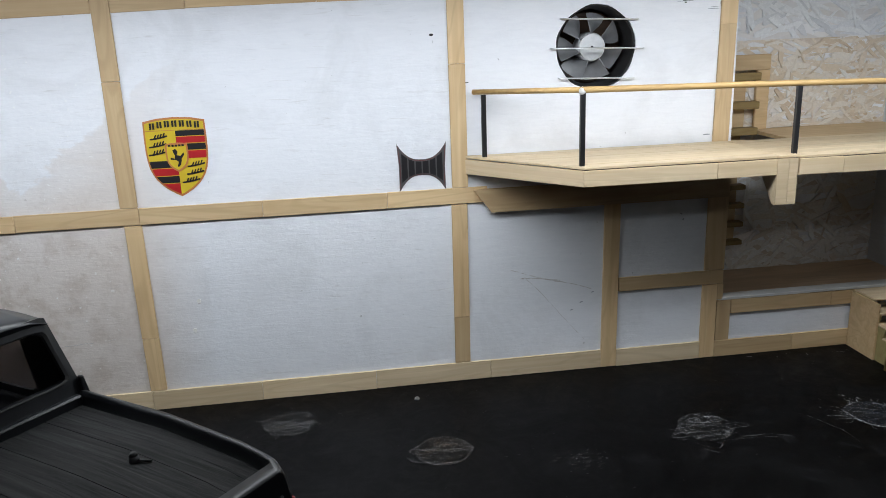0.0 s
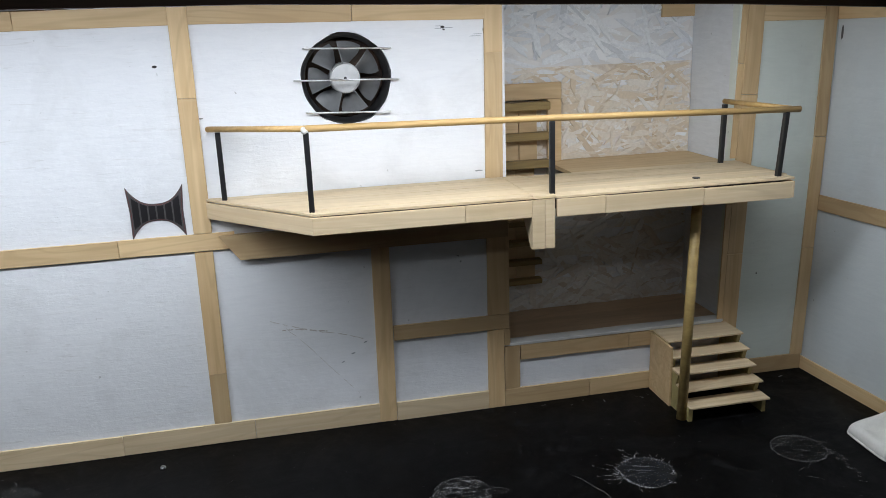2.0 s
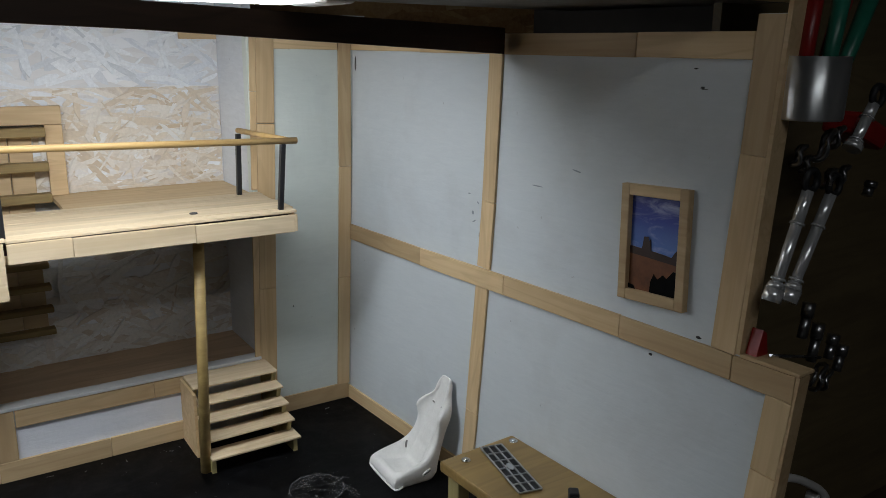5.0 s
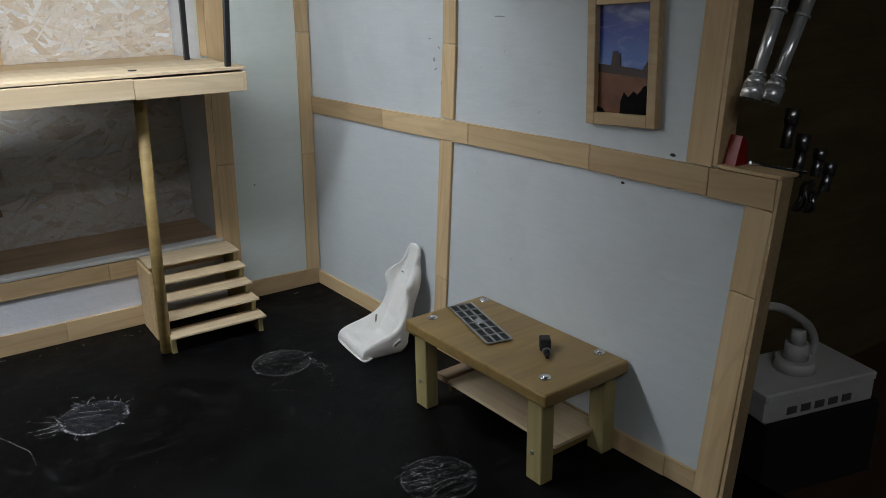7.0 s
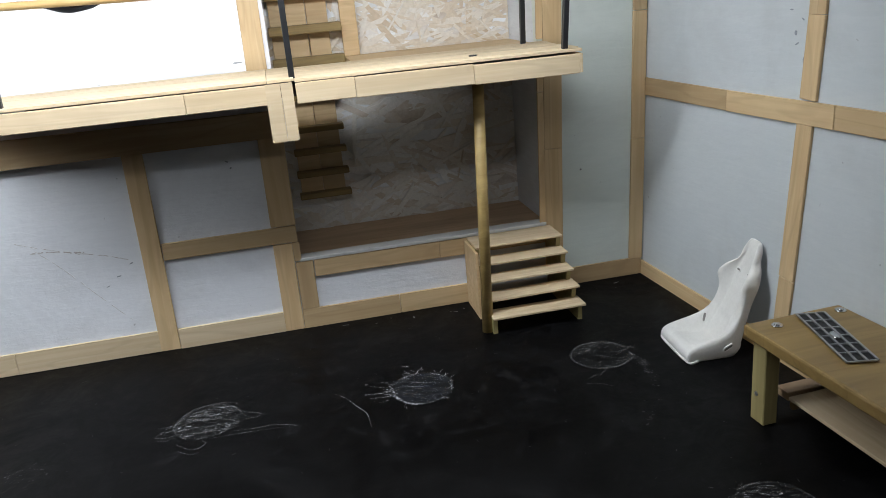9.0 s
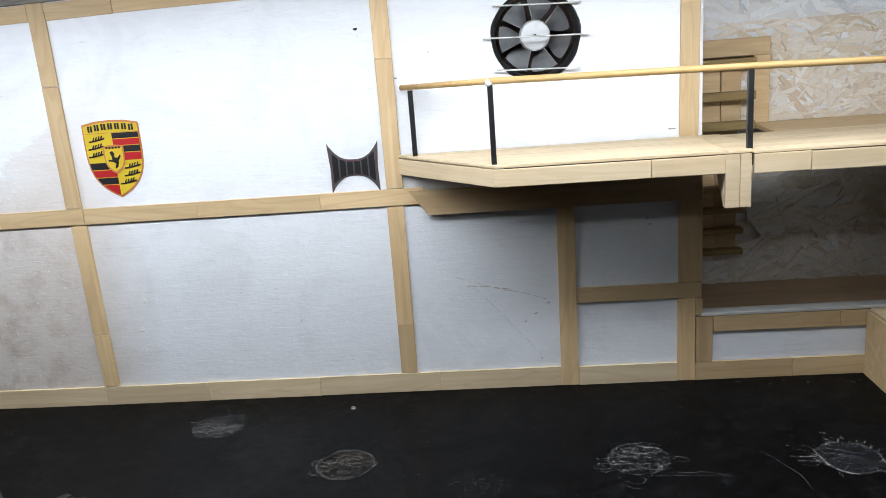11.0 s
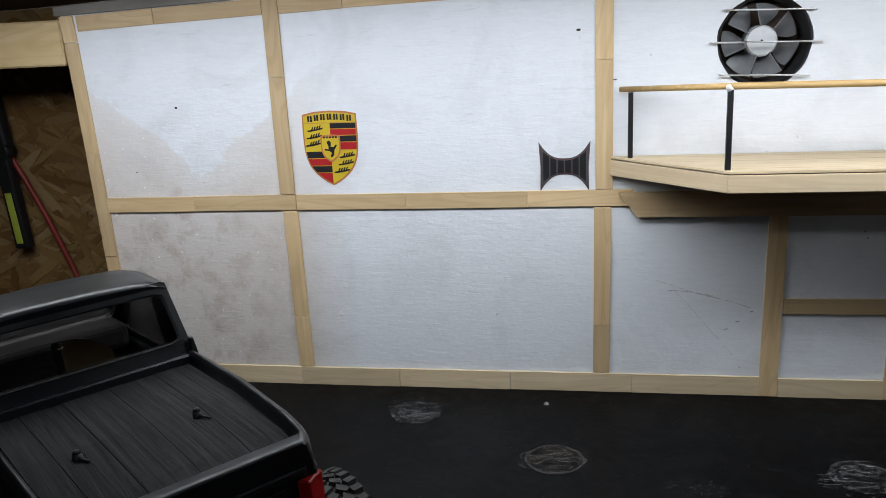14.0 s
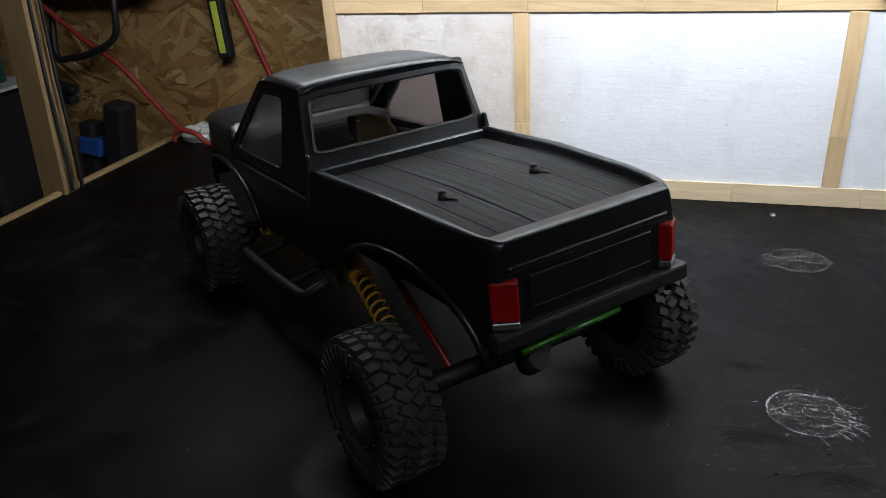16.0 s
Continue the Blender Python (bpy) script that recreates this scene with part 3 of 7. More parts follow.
# top rail, in lengths between the uprights
run(wall_back, [(-0.668, 0.635), (-0.53, 0.640), (-0.343, 0.645)], width=0.025)
run(wall_back, [(-0.316, 0.645), (-0.21, 0.648), (-0.02, 0.651), (0.177, 0.652)], width=0.025)
run(wall_back, [(0.203, 0.652), (0.43, 0.649), (0.626, 0.645)], width=0.025)
bm = bmesh.new()
slab(bm, [(-0.70, 0.6485), (-0.343, 0.6585), (0.0, 0.6648), (0.19, 0.6655), (0.43, 0.6625), (0.652, 0.6585), (0.652, 0.712), (-0.70, 0.712)], -0.014, -0.0052)
part("head_board", bm, GREYPLANK, wall_back, "dark weathered board over the top rail")
# uprights above the middle rail
run(wall_back, [(-0.687, 0.648), (-0.684, 0.605), (-0.677, 0.42), (-0.671, 0.235), (-0.665, 0.0)], width=0.024)
run(wall_back, [(-0.3295, 0.664), (-0.3295, 0.535), (-0.3295, 0.343)])
run(wall_back, [(0.190, 0.664), (0.190, 0.54), (0.190, 0.343)])
run(wall_back, [(0.6395, 0.664), (0.639, 0.585), (0.637, 0.39)], width=0.028)
# middle rail
run(wall_back, [(-0.664, 0.3285), (-0.499, 0.3285), (-0.316, 0.3285), (-0.128, 0.3285), (0.07, 0.329), (0.235, 0.329)])
# uprights below the middle rail
run(wall_back, [(-0.3275, 0.3145), (-0.3255, 0.126), (-0.324, 0.034)])
run(wall_back, [(0.188, 0.3145), (0.187, 0.118), (0.1865, 0.034)])
run(wall_back, [(0.4505, 0.298), (0.449, 0.0)], width=0.028)
run(wall_back, [(0.6405, 0.318), (0.6395, 0.1665)], width=0.0365)
run(wall_back, [(0.634, 0.1395), (0.634, 0.0)], width=0.028)
run(wall_back, [(0.6535, 0.1395), (0.6535, 0.1095)], width=0.0105)
run(wall_back, [(0.4645, 0.153), (0.6575, 0.153)], width=0.025)
bm = bmesh.new()
slab(bm, [(0.212, 0.338), (0.655, 0.336), (0.655, 0.2995), (0.240, 0.2995)], -0.0125, 0.0)
part("ledger", bm, MAPLE, wall_back)
# skirting
SKIRT = dict(material=DECKWOOD)
run(wall_back, [(-0.652, 0.0165), (-0.335, 0.0165), (-0.157, 0.0165), (0.035, 0.0165), (0.235, 0.0165), (0.435, 0.0165)], width=0.033, **SKIRT)
run(wall_back, [(0.463, 0.016), (0.62, 0.016)], width=0.032, **SKIRT)
run(wall_back, [(0.648, 0.0155), (0.80, 0.0155), (0.915, 0.0155)], width=0.031)
run(wall_back, [(1.045, 0.0145), (1.208, 0.0145)], width=0.029)
# round the niche
run(wall_back, [(0.662, 0.108), (0.662, 0.031)], width=0.026)
run(wall_back, [(0.676, 0.095), (0.87, 0.094), (1.055, 0.093)], width=0.026, proud=0.0)
run(wall_back, [(1.0760, 0.664), (1.0715, 0.50), (1.0675, 0.375), (1.0628, 0.230), (1.0570, 0.03)], width=0.029)
run(wall_back, [(1.0565, 0.664), (1.0530, 0.55), (1.0485, 0.396)], width=0.010, thick=0.003)
run(wall_back, [(1.0475, 0.366), (1.0460, 0.318), (1.0405, 0.108)], width=0.010, thick=0.003)
run(wall_back, [(1.0885, 0.6265), (1.1985, 0.6255)], width=0.024)
run(wall_back, [(1.2110, 0.64), (1.2090, 0.4225), (1.2038, 0.2285), (1.1975, 0.028)], width=0.0225)

# right wall: its x runs from the corner towards the open front
run(wall_right, [(0.0, 0.6262), (0.20, 0.6262), (0.3585, 0.6262)], width=0.0255)
run(wall_right, [(0.3855, 0.6262), (0.6, 0.6262), (0.738, 0.6262)], width=0.0255)
run(wall_right, [(0.372, 0.6388), (0.3705, 0.4205), (0.3665, 0.328)], width=0.026)
run(wall_right, [(0.3645, 0.3005), (0.3545, 0.110), (0.3490, 0.025)], width=0.0255)
run(wall_right, [(0.0, 0.3085), (0.216, 0.3105), (0.410, 0.3140), (0.611, 0.3165), (0.7555, 0.3170)], width=0.0265)
run(wall_right, [(0.7525, 0.655), (0.7505, 0.527), (0.7440, 0.3305)], width=0.0275)
run(wall_right, [(0.7560, 0.3160), (0.8222, 0.3165)], width=0.027)
run(wall_right, [(0.8085, 0.3025), (0.8030, 0.222), (0.7895, 0.0)], width=0.027)
run(wall_right, [(0.0, 0.0115), (0.24, 0.0115), (0.52, 0.0115), (0.739, 0.0120), (0.776, 0.0120)], width=0.0235)
bm = bmesh.new()
slab(bm, [(0.7582, 0.332), (0.7630, 0.332), (0.7718, 0.668), (0.7672, 0.668)], -0.0035, 0.0185)
part("end_post", bm, MAPLE, wall_right)
part("ledge_cap", box(0.7634, 0.8262, -0.0045, 0.022, 0.3304, 0.3339, 0.0008), MAPLE, wall_right)
bm = bmesh.new()
slab(bm, [(0.8040, 0.0), (0.8078, 0.0), (0.8262, 0.3300), (0.8225, 0.3300)], -0.0035, 0.0145)
part("end_post", bm, MAPLE, wall_right)

# ---- niche behind the wall ----
def upper_floor_mesh():
    bm = bmesh.new()
    slab_z(bm, [(0.772, 1.134), (0.772, 1.27), (1.046, 1.27), (1.046, 1.121), (0.657, 1.121), (0.657, 1.134)], 0.383, 0.3895)
    return bm


tagged(part("niche_back", box(0.60, 1.10, 1.268, 1.284, 0.0, 0.70), OSBWHITE), "whitewashed strand board at the back of the niche", "wall", kind="structure")
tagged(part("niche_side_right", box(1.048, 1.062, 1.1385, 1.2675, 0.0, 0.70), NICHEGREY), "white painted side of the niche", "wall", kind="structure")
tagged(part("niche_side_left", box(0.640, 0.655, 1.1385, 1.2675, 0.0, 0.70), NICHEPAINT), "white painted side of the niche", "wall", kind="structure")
# the floor's extra brightness is in its colour, not from a lamp
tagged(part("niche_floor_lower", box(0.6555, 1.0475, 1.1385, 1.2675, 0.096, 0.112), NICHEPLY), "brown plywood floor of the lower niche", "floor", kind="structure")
tagged(part("niche_floor_upper", upper_floor_mesh(), MAPLE), "brown plywood floor of the upper niche with a ladder hatch", "floor", kind="structure")
tagged(part("niche_sill", box(0.657, 1.046, 1.115, 1.1385, 0.1085, 0.1135, 0.0006), SILLPAINT), "white painted sill of the niche", "sill", kind="structure")
tagged(part("niche_top_batten", box(0.985, 1.047, 1.262, 1.2675, 0.628, 0.652, 0.0006), MAPLE), "wood batten at the top of the niche", "trim", kind="structure")



def strands(name, x0, x1, z0, z1, y, count, size, material, label, seed):
    """Loose-edged wood flakes pressed into a board's face, lying at all angles."""
    rng = random.Random(seed)
    bm = bmesh.new()
    for _ in range(count):
        length, width = rng.uniform(0.35, 1.25) * size, rng.uniform(0.04, 0.17) * size
        a = rng.choice((rng.gauss(0.35, 0.25), rng.gauss(-0.5, 0.3), rng.uniform(-1.57, 1.57)))
        cx, cz = rng.uniform(x0, x1), rng.uniform(z0, z1)
        d = y - rng.uniform(0.0002, 0.0024)
        pts = []
        for u, v in ((-0.5, -0.3), (-0.2, -0.5), (0.3, -0.48), (0.5, -0.15), (0.46, 0.3), (0.1, 0.5), (-0.35, 0.44)):
            u, v = (u + rng.uniform(-0.1, 0.1)) * length, (v + rng.uniform(-0.12, 0.12)) * width
            px, pz = cx + u * math.cos(a) - v * math.sin(a), cz + u * math.sin(a) + v * math.cos(a)
            pts.append((min(max(px, x0), x1), min(max(pz, z0), z1)))
        front = [bm.verts.new((px, d - rng.uniform(0, 0.0005), pz)) for px, pz in pts]
        tx, tz = rng.uniform(-0.05, 0.05), rng.uniform(-0.14, 0.14)
        for v in front:
            v.co.y = min(y - 0.0001, v.co.y + tx * (v.co.x - cx) + tz * (v.co.z - cz))
        back = [bm.verts.new((px, y + 0.0005, pz)) for px, pz in pts]
        bm.faces.new(front)
        for k in range(7):
            bm.faces.new((front[k], back[k], back[(k + 1) % 7], front[(k + 1) % 7]))
    me = bpy.data.meshes.new(name)
    bm.to_mesh(me)
    bm.free()
    me.materials.append(material)
    return tagged(new(name, me), label, "board", kind="stuff")


strands("strand_flakes", 0.657, 1.047, 0.112, 0.3825, 1.268, 330, 0.080, FLAKEWASH, "grey-white washed wood flakes of the strand board", 6)
strands("strand_flakes", 0.657, 1.047, 0.3895, 0.552, 1.268, 430, 0.066, FLAKEPALE, "tan and whitewashed wood flakes of the strand board", 3)
strands("strand_flakes", 0.657, 1.047, 0.5525, 0.70, 1.268, 170, 0.072, FLAKEBLUE, "blue-white painted wood flakes of the strand board", 4)
strands("strand_flakes", -1.90, -0.66, -0.10, 0.72, 1.42, 1000, 0.165, FLAKEBROWN, "orange-brown wood flakes of the bare strand board", 5)

ladder = thing("ladder", "wooden ladder with olive rungs on a plank back, in the niche", "ladder", pose(0, 0, 0))
part("top_board", box(0.668, 0.797, 1.2525, 1.260, 0.499, 0.527, 0.0006), MAPLE, ladder)
part("stile", box(0.772, 0.797, 1.2525, 1.260, 0.39, 0.4985, 0.0006), MAPLE, ladder)
for x0, x1 in ((0.664, 0.6855), (0.687, 0.7195), (0.721, 0.753)):
    part("back_plank", box(x0, x1, 1.256, 1.264, 0.383, 0.492, 0.0006), MAPLE, ladder)
for x0, x1 in ((0.676, 0.712), (0.7125, 0.748)):
    part("back_plank", box(x0, x1, 1.256, 1.264, 0.180, 0.3825, 0.0006), MAPLE, ladder)
for z in (0.489, 0.437, 0.389, 0.336, 0.284, 0.248, 0.212, 0.176):
    part("rung", box(0.660 if z > 0.38 else 0.672, 0.7715 if z > 0.38 else 0.756, 1.236, 1.2555, z - (0.007 if z > 0.38 else 0.0048), z + (0.007 if z > 0.38 else 0.0048), 0.0018, 2), RUNGWOOD, ladder)

# ---- mezzanine deck ----
deck = thing("mezzanine_deck", "pale plank mezzanine deck with fascia boards on the wall", "deck", pose(0, 0, 0))
LEFT_X = lambda y: 0.198 + (1.118 - y) * (0.345 - 0.198) / (1.118 - 0.957)
DZ = 0.390


def deck_plank(x0a, x0b, x1, y0, y1, z):
    bm = bmesh.new()
    slab_z(bm, [(x0b, y0), (x1, y0), (x1, y1), (x0a, y1)], z, z + 0.0038)
    bmesh.ops.bevel(bm, geom=bm.edges[:], offset=0.0004, segments=1, affect="EDGES")
    return bm


n_planks = 7
for i in range(n_planks):
    ya = 0.955 + i * (1.1185 - 0.955) / n_planks + 0.0003
    yb = 0.955 + (i + 1) * (1.1185 - 0.955) / n_planks - 0.0003
    lift = random.uniform(0, 0.0006)
    part("deck_plank", deck_plank(LEFT_X(yb), LEFT_X(ya), 0.6485, ya, yb, DZ + lift), DECKWOOD, deck)
    part("deck_plank", deck_plank(0.6815, 0.6815, 1.052 + random.uniform(-0.002, 0.003), ya, yb, DZ - 0.0015 + lift), DECKWOOD, deck)
part("cross_plank", box(0.649, 0.681, 0.9545, 1.1185, DZ + 0.0002, DZ + 0.004, 0.0004), DECKWOOD, deck)
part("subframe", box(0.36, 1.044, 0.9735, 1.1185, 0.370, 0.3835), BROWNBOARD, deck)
part("fascia", box(0.3455, 0.551, 0.954, 0.959, 0.3645, 0.3885, 0.0006), DECKWOOD, deck)
part("fascia", box(0.5515, 0.648, 0.954, 0.959, 0.3645, 0.3885, 0.0006), DECKWOOD, deck)
part("fascia", box(0.682, 0.754, 0.954, 0.959, 0.3625, 0.3876, 0.0006), DECKWOOD, deck)
part("fascia", box(0.7545, 0.905, 0.954, 0.959, 0.3618, 0.3869, 0.0006), DECKWOOD, deck)
part("fascia", box(0.9055, 1.0465, 0.954, 0.959, 0.3608, 0.3858, 0.0006), DECKWOOD, deck)
part("end_fascia", box(1.0465, 1.051, 0.954, 1.1185, 0.3615, 0.3860, 0.0006), DECKWOOD, deck)
slant = math.hypot(0.147, 0.161)
part("angled_fascia", box(0, slant, 0.0, 0.005, -0.012, 0.012, 0.0006), DECKWOOD, deck, at=pose(0.1985, 1.1165, 0.3765, 0, 0, math.degrees(math.atan2(-0.161, 0.147))))


def bracket_mesh(x0, x1):
    bm = bmesh.new()
    prof = [(0.9525, 0.319), (0.962, 0.319), (1.004, 0.366), (1.112, 0.366), (1.112, 0.3735), (0.9525, 0.3895)]
    a = [bm.verts.new((x0, y, z)) for y, z in prof]
    b = [bm.verts.new((x1, y, z)) for y, z in prof]
    bm.faces.new(a)
    bm.faces.new(list(reversed(b)))
    for i in range(len(prof)):
        bm.faces.new((a[i], b[i], b[(i + 1) % len(prof)], a[(i + 1) % len(prof)]))
    return bm


part("bracket", bracket_mesh(0.6458, 0.6638), DECKWOOD, deck)
part("bracket", bracket_mesh(0.6644, 0.6784), DECKWOOD, deck)
bm = bmesh.new()
cyl(bm, (0.916, 0.9985, 0.3895), (0.916, 0.9985, 0.394), 0.0055, n=16)
part("pole_cap", bm, BLACKPLASTIC, deck, "dark disc let into the planks")

railing = thing("railing", "golden dowel handrail on square black posts along the deck", "railing", pose(0, 0, 0))
bm = bmesh.new()
tube(bm, [(0.214, 1.110, 0.4955), (0.346, 0.9685, 0.5035)], 0.0042, 12)
part("handrail", bm, DOWEL, railing)
bm = bmesh.new()
tube(bm, [(0.3445, 0.9680, 0.5035), (0.68, 0.9675, 0.4985), (1.0585, 0.9670, 0.4898)], 0.0046, 12)
part("handrail", bm, DOWEL, railing)
bm = bmesh.new()
tube(bm, [(1.0465, 0.971, 0.4905), (1.0240, 1.113, 0.4920)], 0.0042, 12)
part("handrail", bm, DOWEL, railing)
bm = bmesh.new()
bmesh.ops.create_icosphere(bm, subdivisions=2, radius=0.0062)
for v in bm.verts:
    v.co *= random.uniform(0.8, 1.1)
part("glue_blob", bm, WHITEPLASTIC, railing, "dull blob of glue at the rail joint", at=pose(0.346, 0.968, 0.502), smooth=True)
for x, y, zt, lean in ((0.228, 1.099, 0.4915, 0), (0.347, 0.9685, 0.4995, 0), (0.6795, 0.9680, 0.4945, 0), (1.0315, 0.9685, 0.4865, 4.2), (1.0195, 1.107, 0.4875, 1.5)):
    part("post", box(-0.0036, 0.0036, -0.0036, 0.0036, 0.0, zt - 0.3922, 0.0006), BLACKPOST, railing, at=pose(x, y, 0.3922, 0, lean, 0))

bm = bmesh.new()
cyl(bm, (0.9085, 0.9955, 0.0), (0.9205, 0.9985, 0.3690), 0.0080, 0.0078, 20)
tagged(part("support_pole", bm, POLEWOOD), "round olive brown wooden pole holding up the deck", "pole")

# ---- stairs ----
stairs = thing("stairs", "small pale wooden staircase of five open treads against the wall", "stairs", pose(0, 0, 0))
TREADS = [(0.0255, 0.986), (0.0465, 1.006), (0.0670, 1.026), (0.0878, 1.046), (0.1088, 1.066)]
for i, (z, y) in enumerate(TREADS):
    back = 1.114 if i == 4 else y + 0.026
    tilt = random.uniform(-0.6, 0.6)
    part("tread", box(-0.066, 0.0745 - 0.001 * i, -0.009, back - y, -0.0032, 0, 0.0005), DECKWOOD, stairs, at=pose(0.9800, y, z, 0, tilt, 0))


def stringer_mesh(x0, x1):
    prof = [(1.114, 0.0), (0.982, 0.0)]
    for z, y in TREADS:
        prof += [(y - 0.004, z - 0.0036), (y + 0.0225, z - 0.0036)]
    prof[-1] = (1.114, TREADS[-1][0] - 0.0036)
    bm = bmesh.new()
    a = [bm.verts.new((x0, y, z)) for y, z in prof]
    b = [bm.verts.new((x1, y, z)) for y, z in prof]
    bm.faces.new(a)
    bm.faces.new(list(reversed(b)))
    for i in range(len(prof)):
        bm.faces.new((a[i], b[i], b[(i + 1) % len(prof)], a[(i + 1) % len(prof)]))
    return bm


part("stringer", stringer_mesh(0.9140, 0.9205), TREATED, stairs)
part("stringer", stringer_mesh(1.0430, 1.0495), TREATED, stairs)
part("side_board", box(0.9090, 0.9135, 1.040, 1.114, 0.0, 0.1048, 0.0005), MAPLE, stairs)

# ---- fan in the wall ----
fan = thing("wall_fan", "grey seven-bladed extractor fan with chrome guard wires in the wall", "fan", pose(FAN_X, WALL_Y, FAN_Z))
bm = bmesh.new()
n = 48
prof = [(0.0655, 0.001), (0.0655, 0.062), (0.061, 0.062), (0.059, 0.03), (0.062, 0.006), (0.0645, 0.001)]
rings = [[bm.verts.new((r * math.cos(2 * math.pi * i / n), y, r * math.sin(2 * math.pi * i / n))) for i in range(n)] for r, y in prof]
for a, b in zip(rings, rings[1:] + rings[:1]):
    for i in range(n):
        f = bm.faces.new((a[i], a[(i + 1) % n], b[(i + 1) % n], b[i]))
        f.smooth = True
part("housing", bm, BLACKPLASTIC, fan, "black fan housing ring")
bm = bmesh.new()
cyl(bm, (0, 0.022, 0), (0, 0.05, 0), 0.0225, 0.023, 40)
cyl(bm, (0, 0.0205, 0), (0, 0.0222, 0), 0.0205, 0.0222, 40)
part("hub", bm, HUBGREY, fan, "brushed grey hub")
bm = bmesh.new()
cyl(bm, (0, 0.0195, 0), (0, 0.021, 0), 0.0022, n=12)
part("hub_screw", bm, BLACKPLASTIC, fan)
for k in range(7):
    bm = bmesh.new()
    grid = []
    for i in range(7):
        u = i / 6
        r = 0.0215 + u * 0.0325
        row = []
        for j in range(6):
            v = j / 5 - 0.5
            ang = math.radians(22 + 2 * u + (30 + 13 * math.sin(2.2 * u)) * (v - 0.5))
            depth = 0.034 - 0.032 * v * (1 - 0.35 * u) + 0.004 * math.cos(v * 3)
            row.append((r * math.cos(ang), depth, r * math.sin(ang)))
        grid.append(row)
    for off in (0, 0.0016):
        vs = [[bm.verts.new((p[0], p[1] + off, p[2])) for p in row] for row in grid]
        for a, b in zip(vs, vs[1:]):
            for j in range(5):
                f = bm.faces.new((a[j], a[j + 1], b[j + 1], b[j]))
                f.smooth = True
    tube(bm, [row[-1] for row in grid], 0.0008, 6)
    part("blade", bm, BLADEGREY, fan, at=pose(0, 0, 0, 0, 360 / 7 * k + 27, 0))
for dz, half, sx in ((0.0435, 0.062, 0.003), (-0.001, 0.075, 0.0), (-0.0475, 0.061, 0.0)):
    bm = bmesh.new()
    pts = smooth_curve([(sx - half, 0.006, dz + 0.002), (sx - half, -0.007, dz + 0.002), (sx - half + 0.006, -0.010, dz + 0.0018), (sx, -0.010, dz), (sx + half - 0.006, -0.010, dz - 0.002), (sx + half, -0.007, dz - 0.002), (sx + half, 0.006, dz - 0.002)], 5)
    tube(bm, pts, 0.0013, 8)
    part("guard_wire", bm, WIRESTEEL, fan, "chrome guard wire")
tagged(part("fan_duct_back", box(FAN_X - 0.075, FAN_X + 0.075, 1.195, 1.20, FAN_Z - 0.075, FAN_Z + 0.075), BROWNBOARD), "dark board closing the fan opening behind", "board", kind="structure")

# ---- front board and shop light ----
bm = bmesh.new()
slab(bm, [(-1.30, 0.628), (-0.46, 0.6355), (0.0, 0.6505), (0.30, 0.6480), (0.80, 0.6340), (1.236, 0.6135), (1.236, 0.645), (0.80, 0.6605), (0.0, 0.678), (-1.30, 0.668)], 0.722, 0.737)
tagged(part("front_beam", bm, BROWNBOARD), "dark stained board across the top of the model garage", "beam", kind="structure")
lightbar = thing("shop_light", "long grey shop light with a glowing strip behind the front board", "lamp", pose(0, 0, 0))
part("housing", box(-0.87, 1.005, 0.745, 0.86, 0.672, 0.714, 0.004, 2), LAMPCASE, lightbar)
part("diffuser", box(-0.86, 0.995, 0.752, 0.853, 0.6675, 0.6719), LAMPGLOW, lightbar, "glowing white strip")
part("end_cap", box(1.0055, 1.045, 0.748, 0.858, 0.667, 0.712, 0.006, 2), WHITEPLASTIC, lightbar, "crumpled white plastic end")
tagged(part("overhead_shelf", box(0.93, 1.34, 0.40, 0.718, 0.668, 0.69, 0.002), GREYPLANK), "rough weathered plank shelf over the side wall", "shelf", kind="structure")
tagged(part("overhead_shelf_edge", box(0.93, 1.34, 0.388, 0.399, 0.667, 0.70, 0.002), PINE), "pine edge of the overhead shelf", "trim", kind="structure")

garage_lamp = thing("garage_ceiling_light", "white ceiling light over the bench", "lamp", pose(0.3, -0.9, 1.43))
part("fixture", box(-0.62, 0.62, -0.12, 0.12, 0.006, 0.07, 0.006), WHITEPLASTIC, garage_lamp)
part("diffuser", box(-0.60, 0.60, -0.10, 0.10, 0.0, 0.0055), ROOMGLOW, garage_lamp)

# ---- stickers on the back wall ----
def outline_scaled(pts, k, cx, cz):
    return [(cx + (x - cx) * k, cz + (z - cz) * k) for x, z in pts]


def shield_pts(w, h):
    """A crest outline, centred at the top middle; w half width, h height."""
    pts = [(-w, -0.045 * h), (-0.55 * w, -0.012 * h), (0, 0.0), (0.55 * w, -0.012 * h), (w, -0.045 * h)]
    for t in [0.12, 0.25, 0.4, 0.52, 0.62, 0.70, 0.77, 0.83, 0.88, 0.92, 0.96, 0.985, 1.0]:
        pts.append((w * (1.0 + 0.10 * t * (1 - t)) * (1 - t ** 5.2), -0.045 * h - 0.955 * h * t))
    left = [(-x, z) for x, z in pts[5:-1]]
    return pts + list(reversed(left))


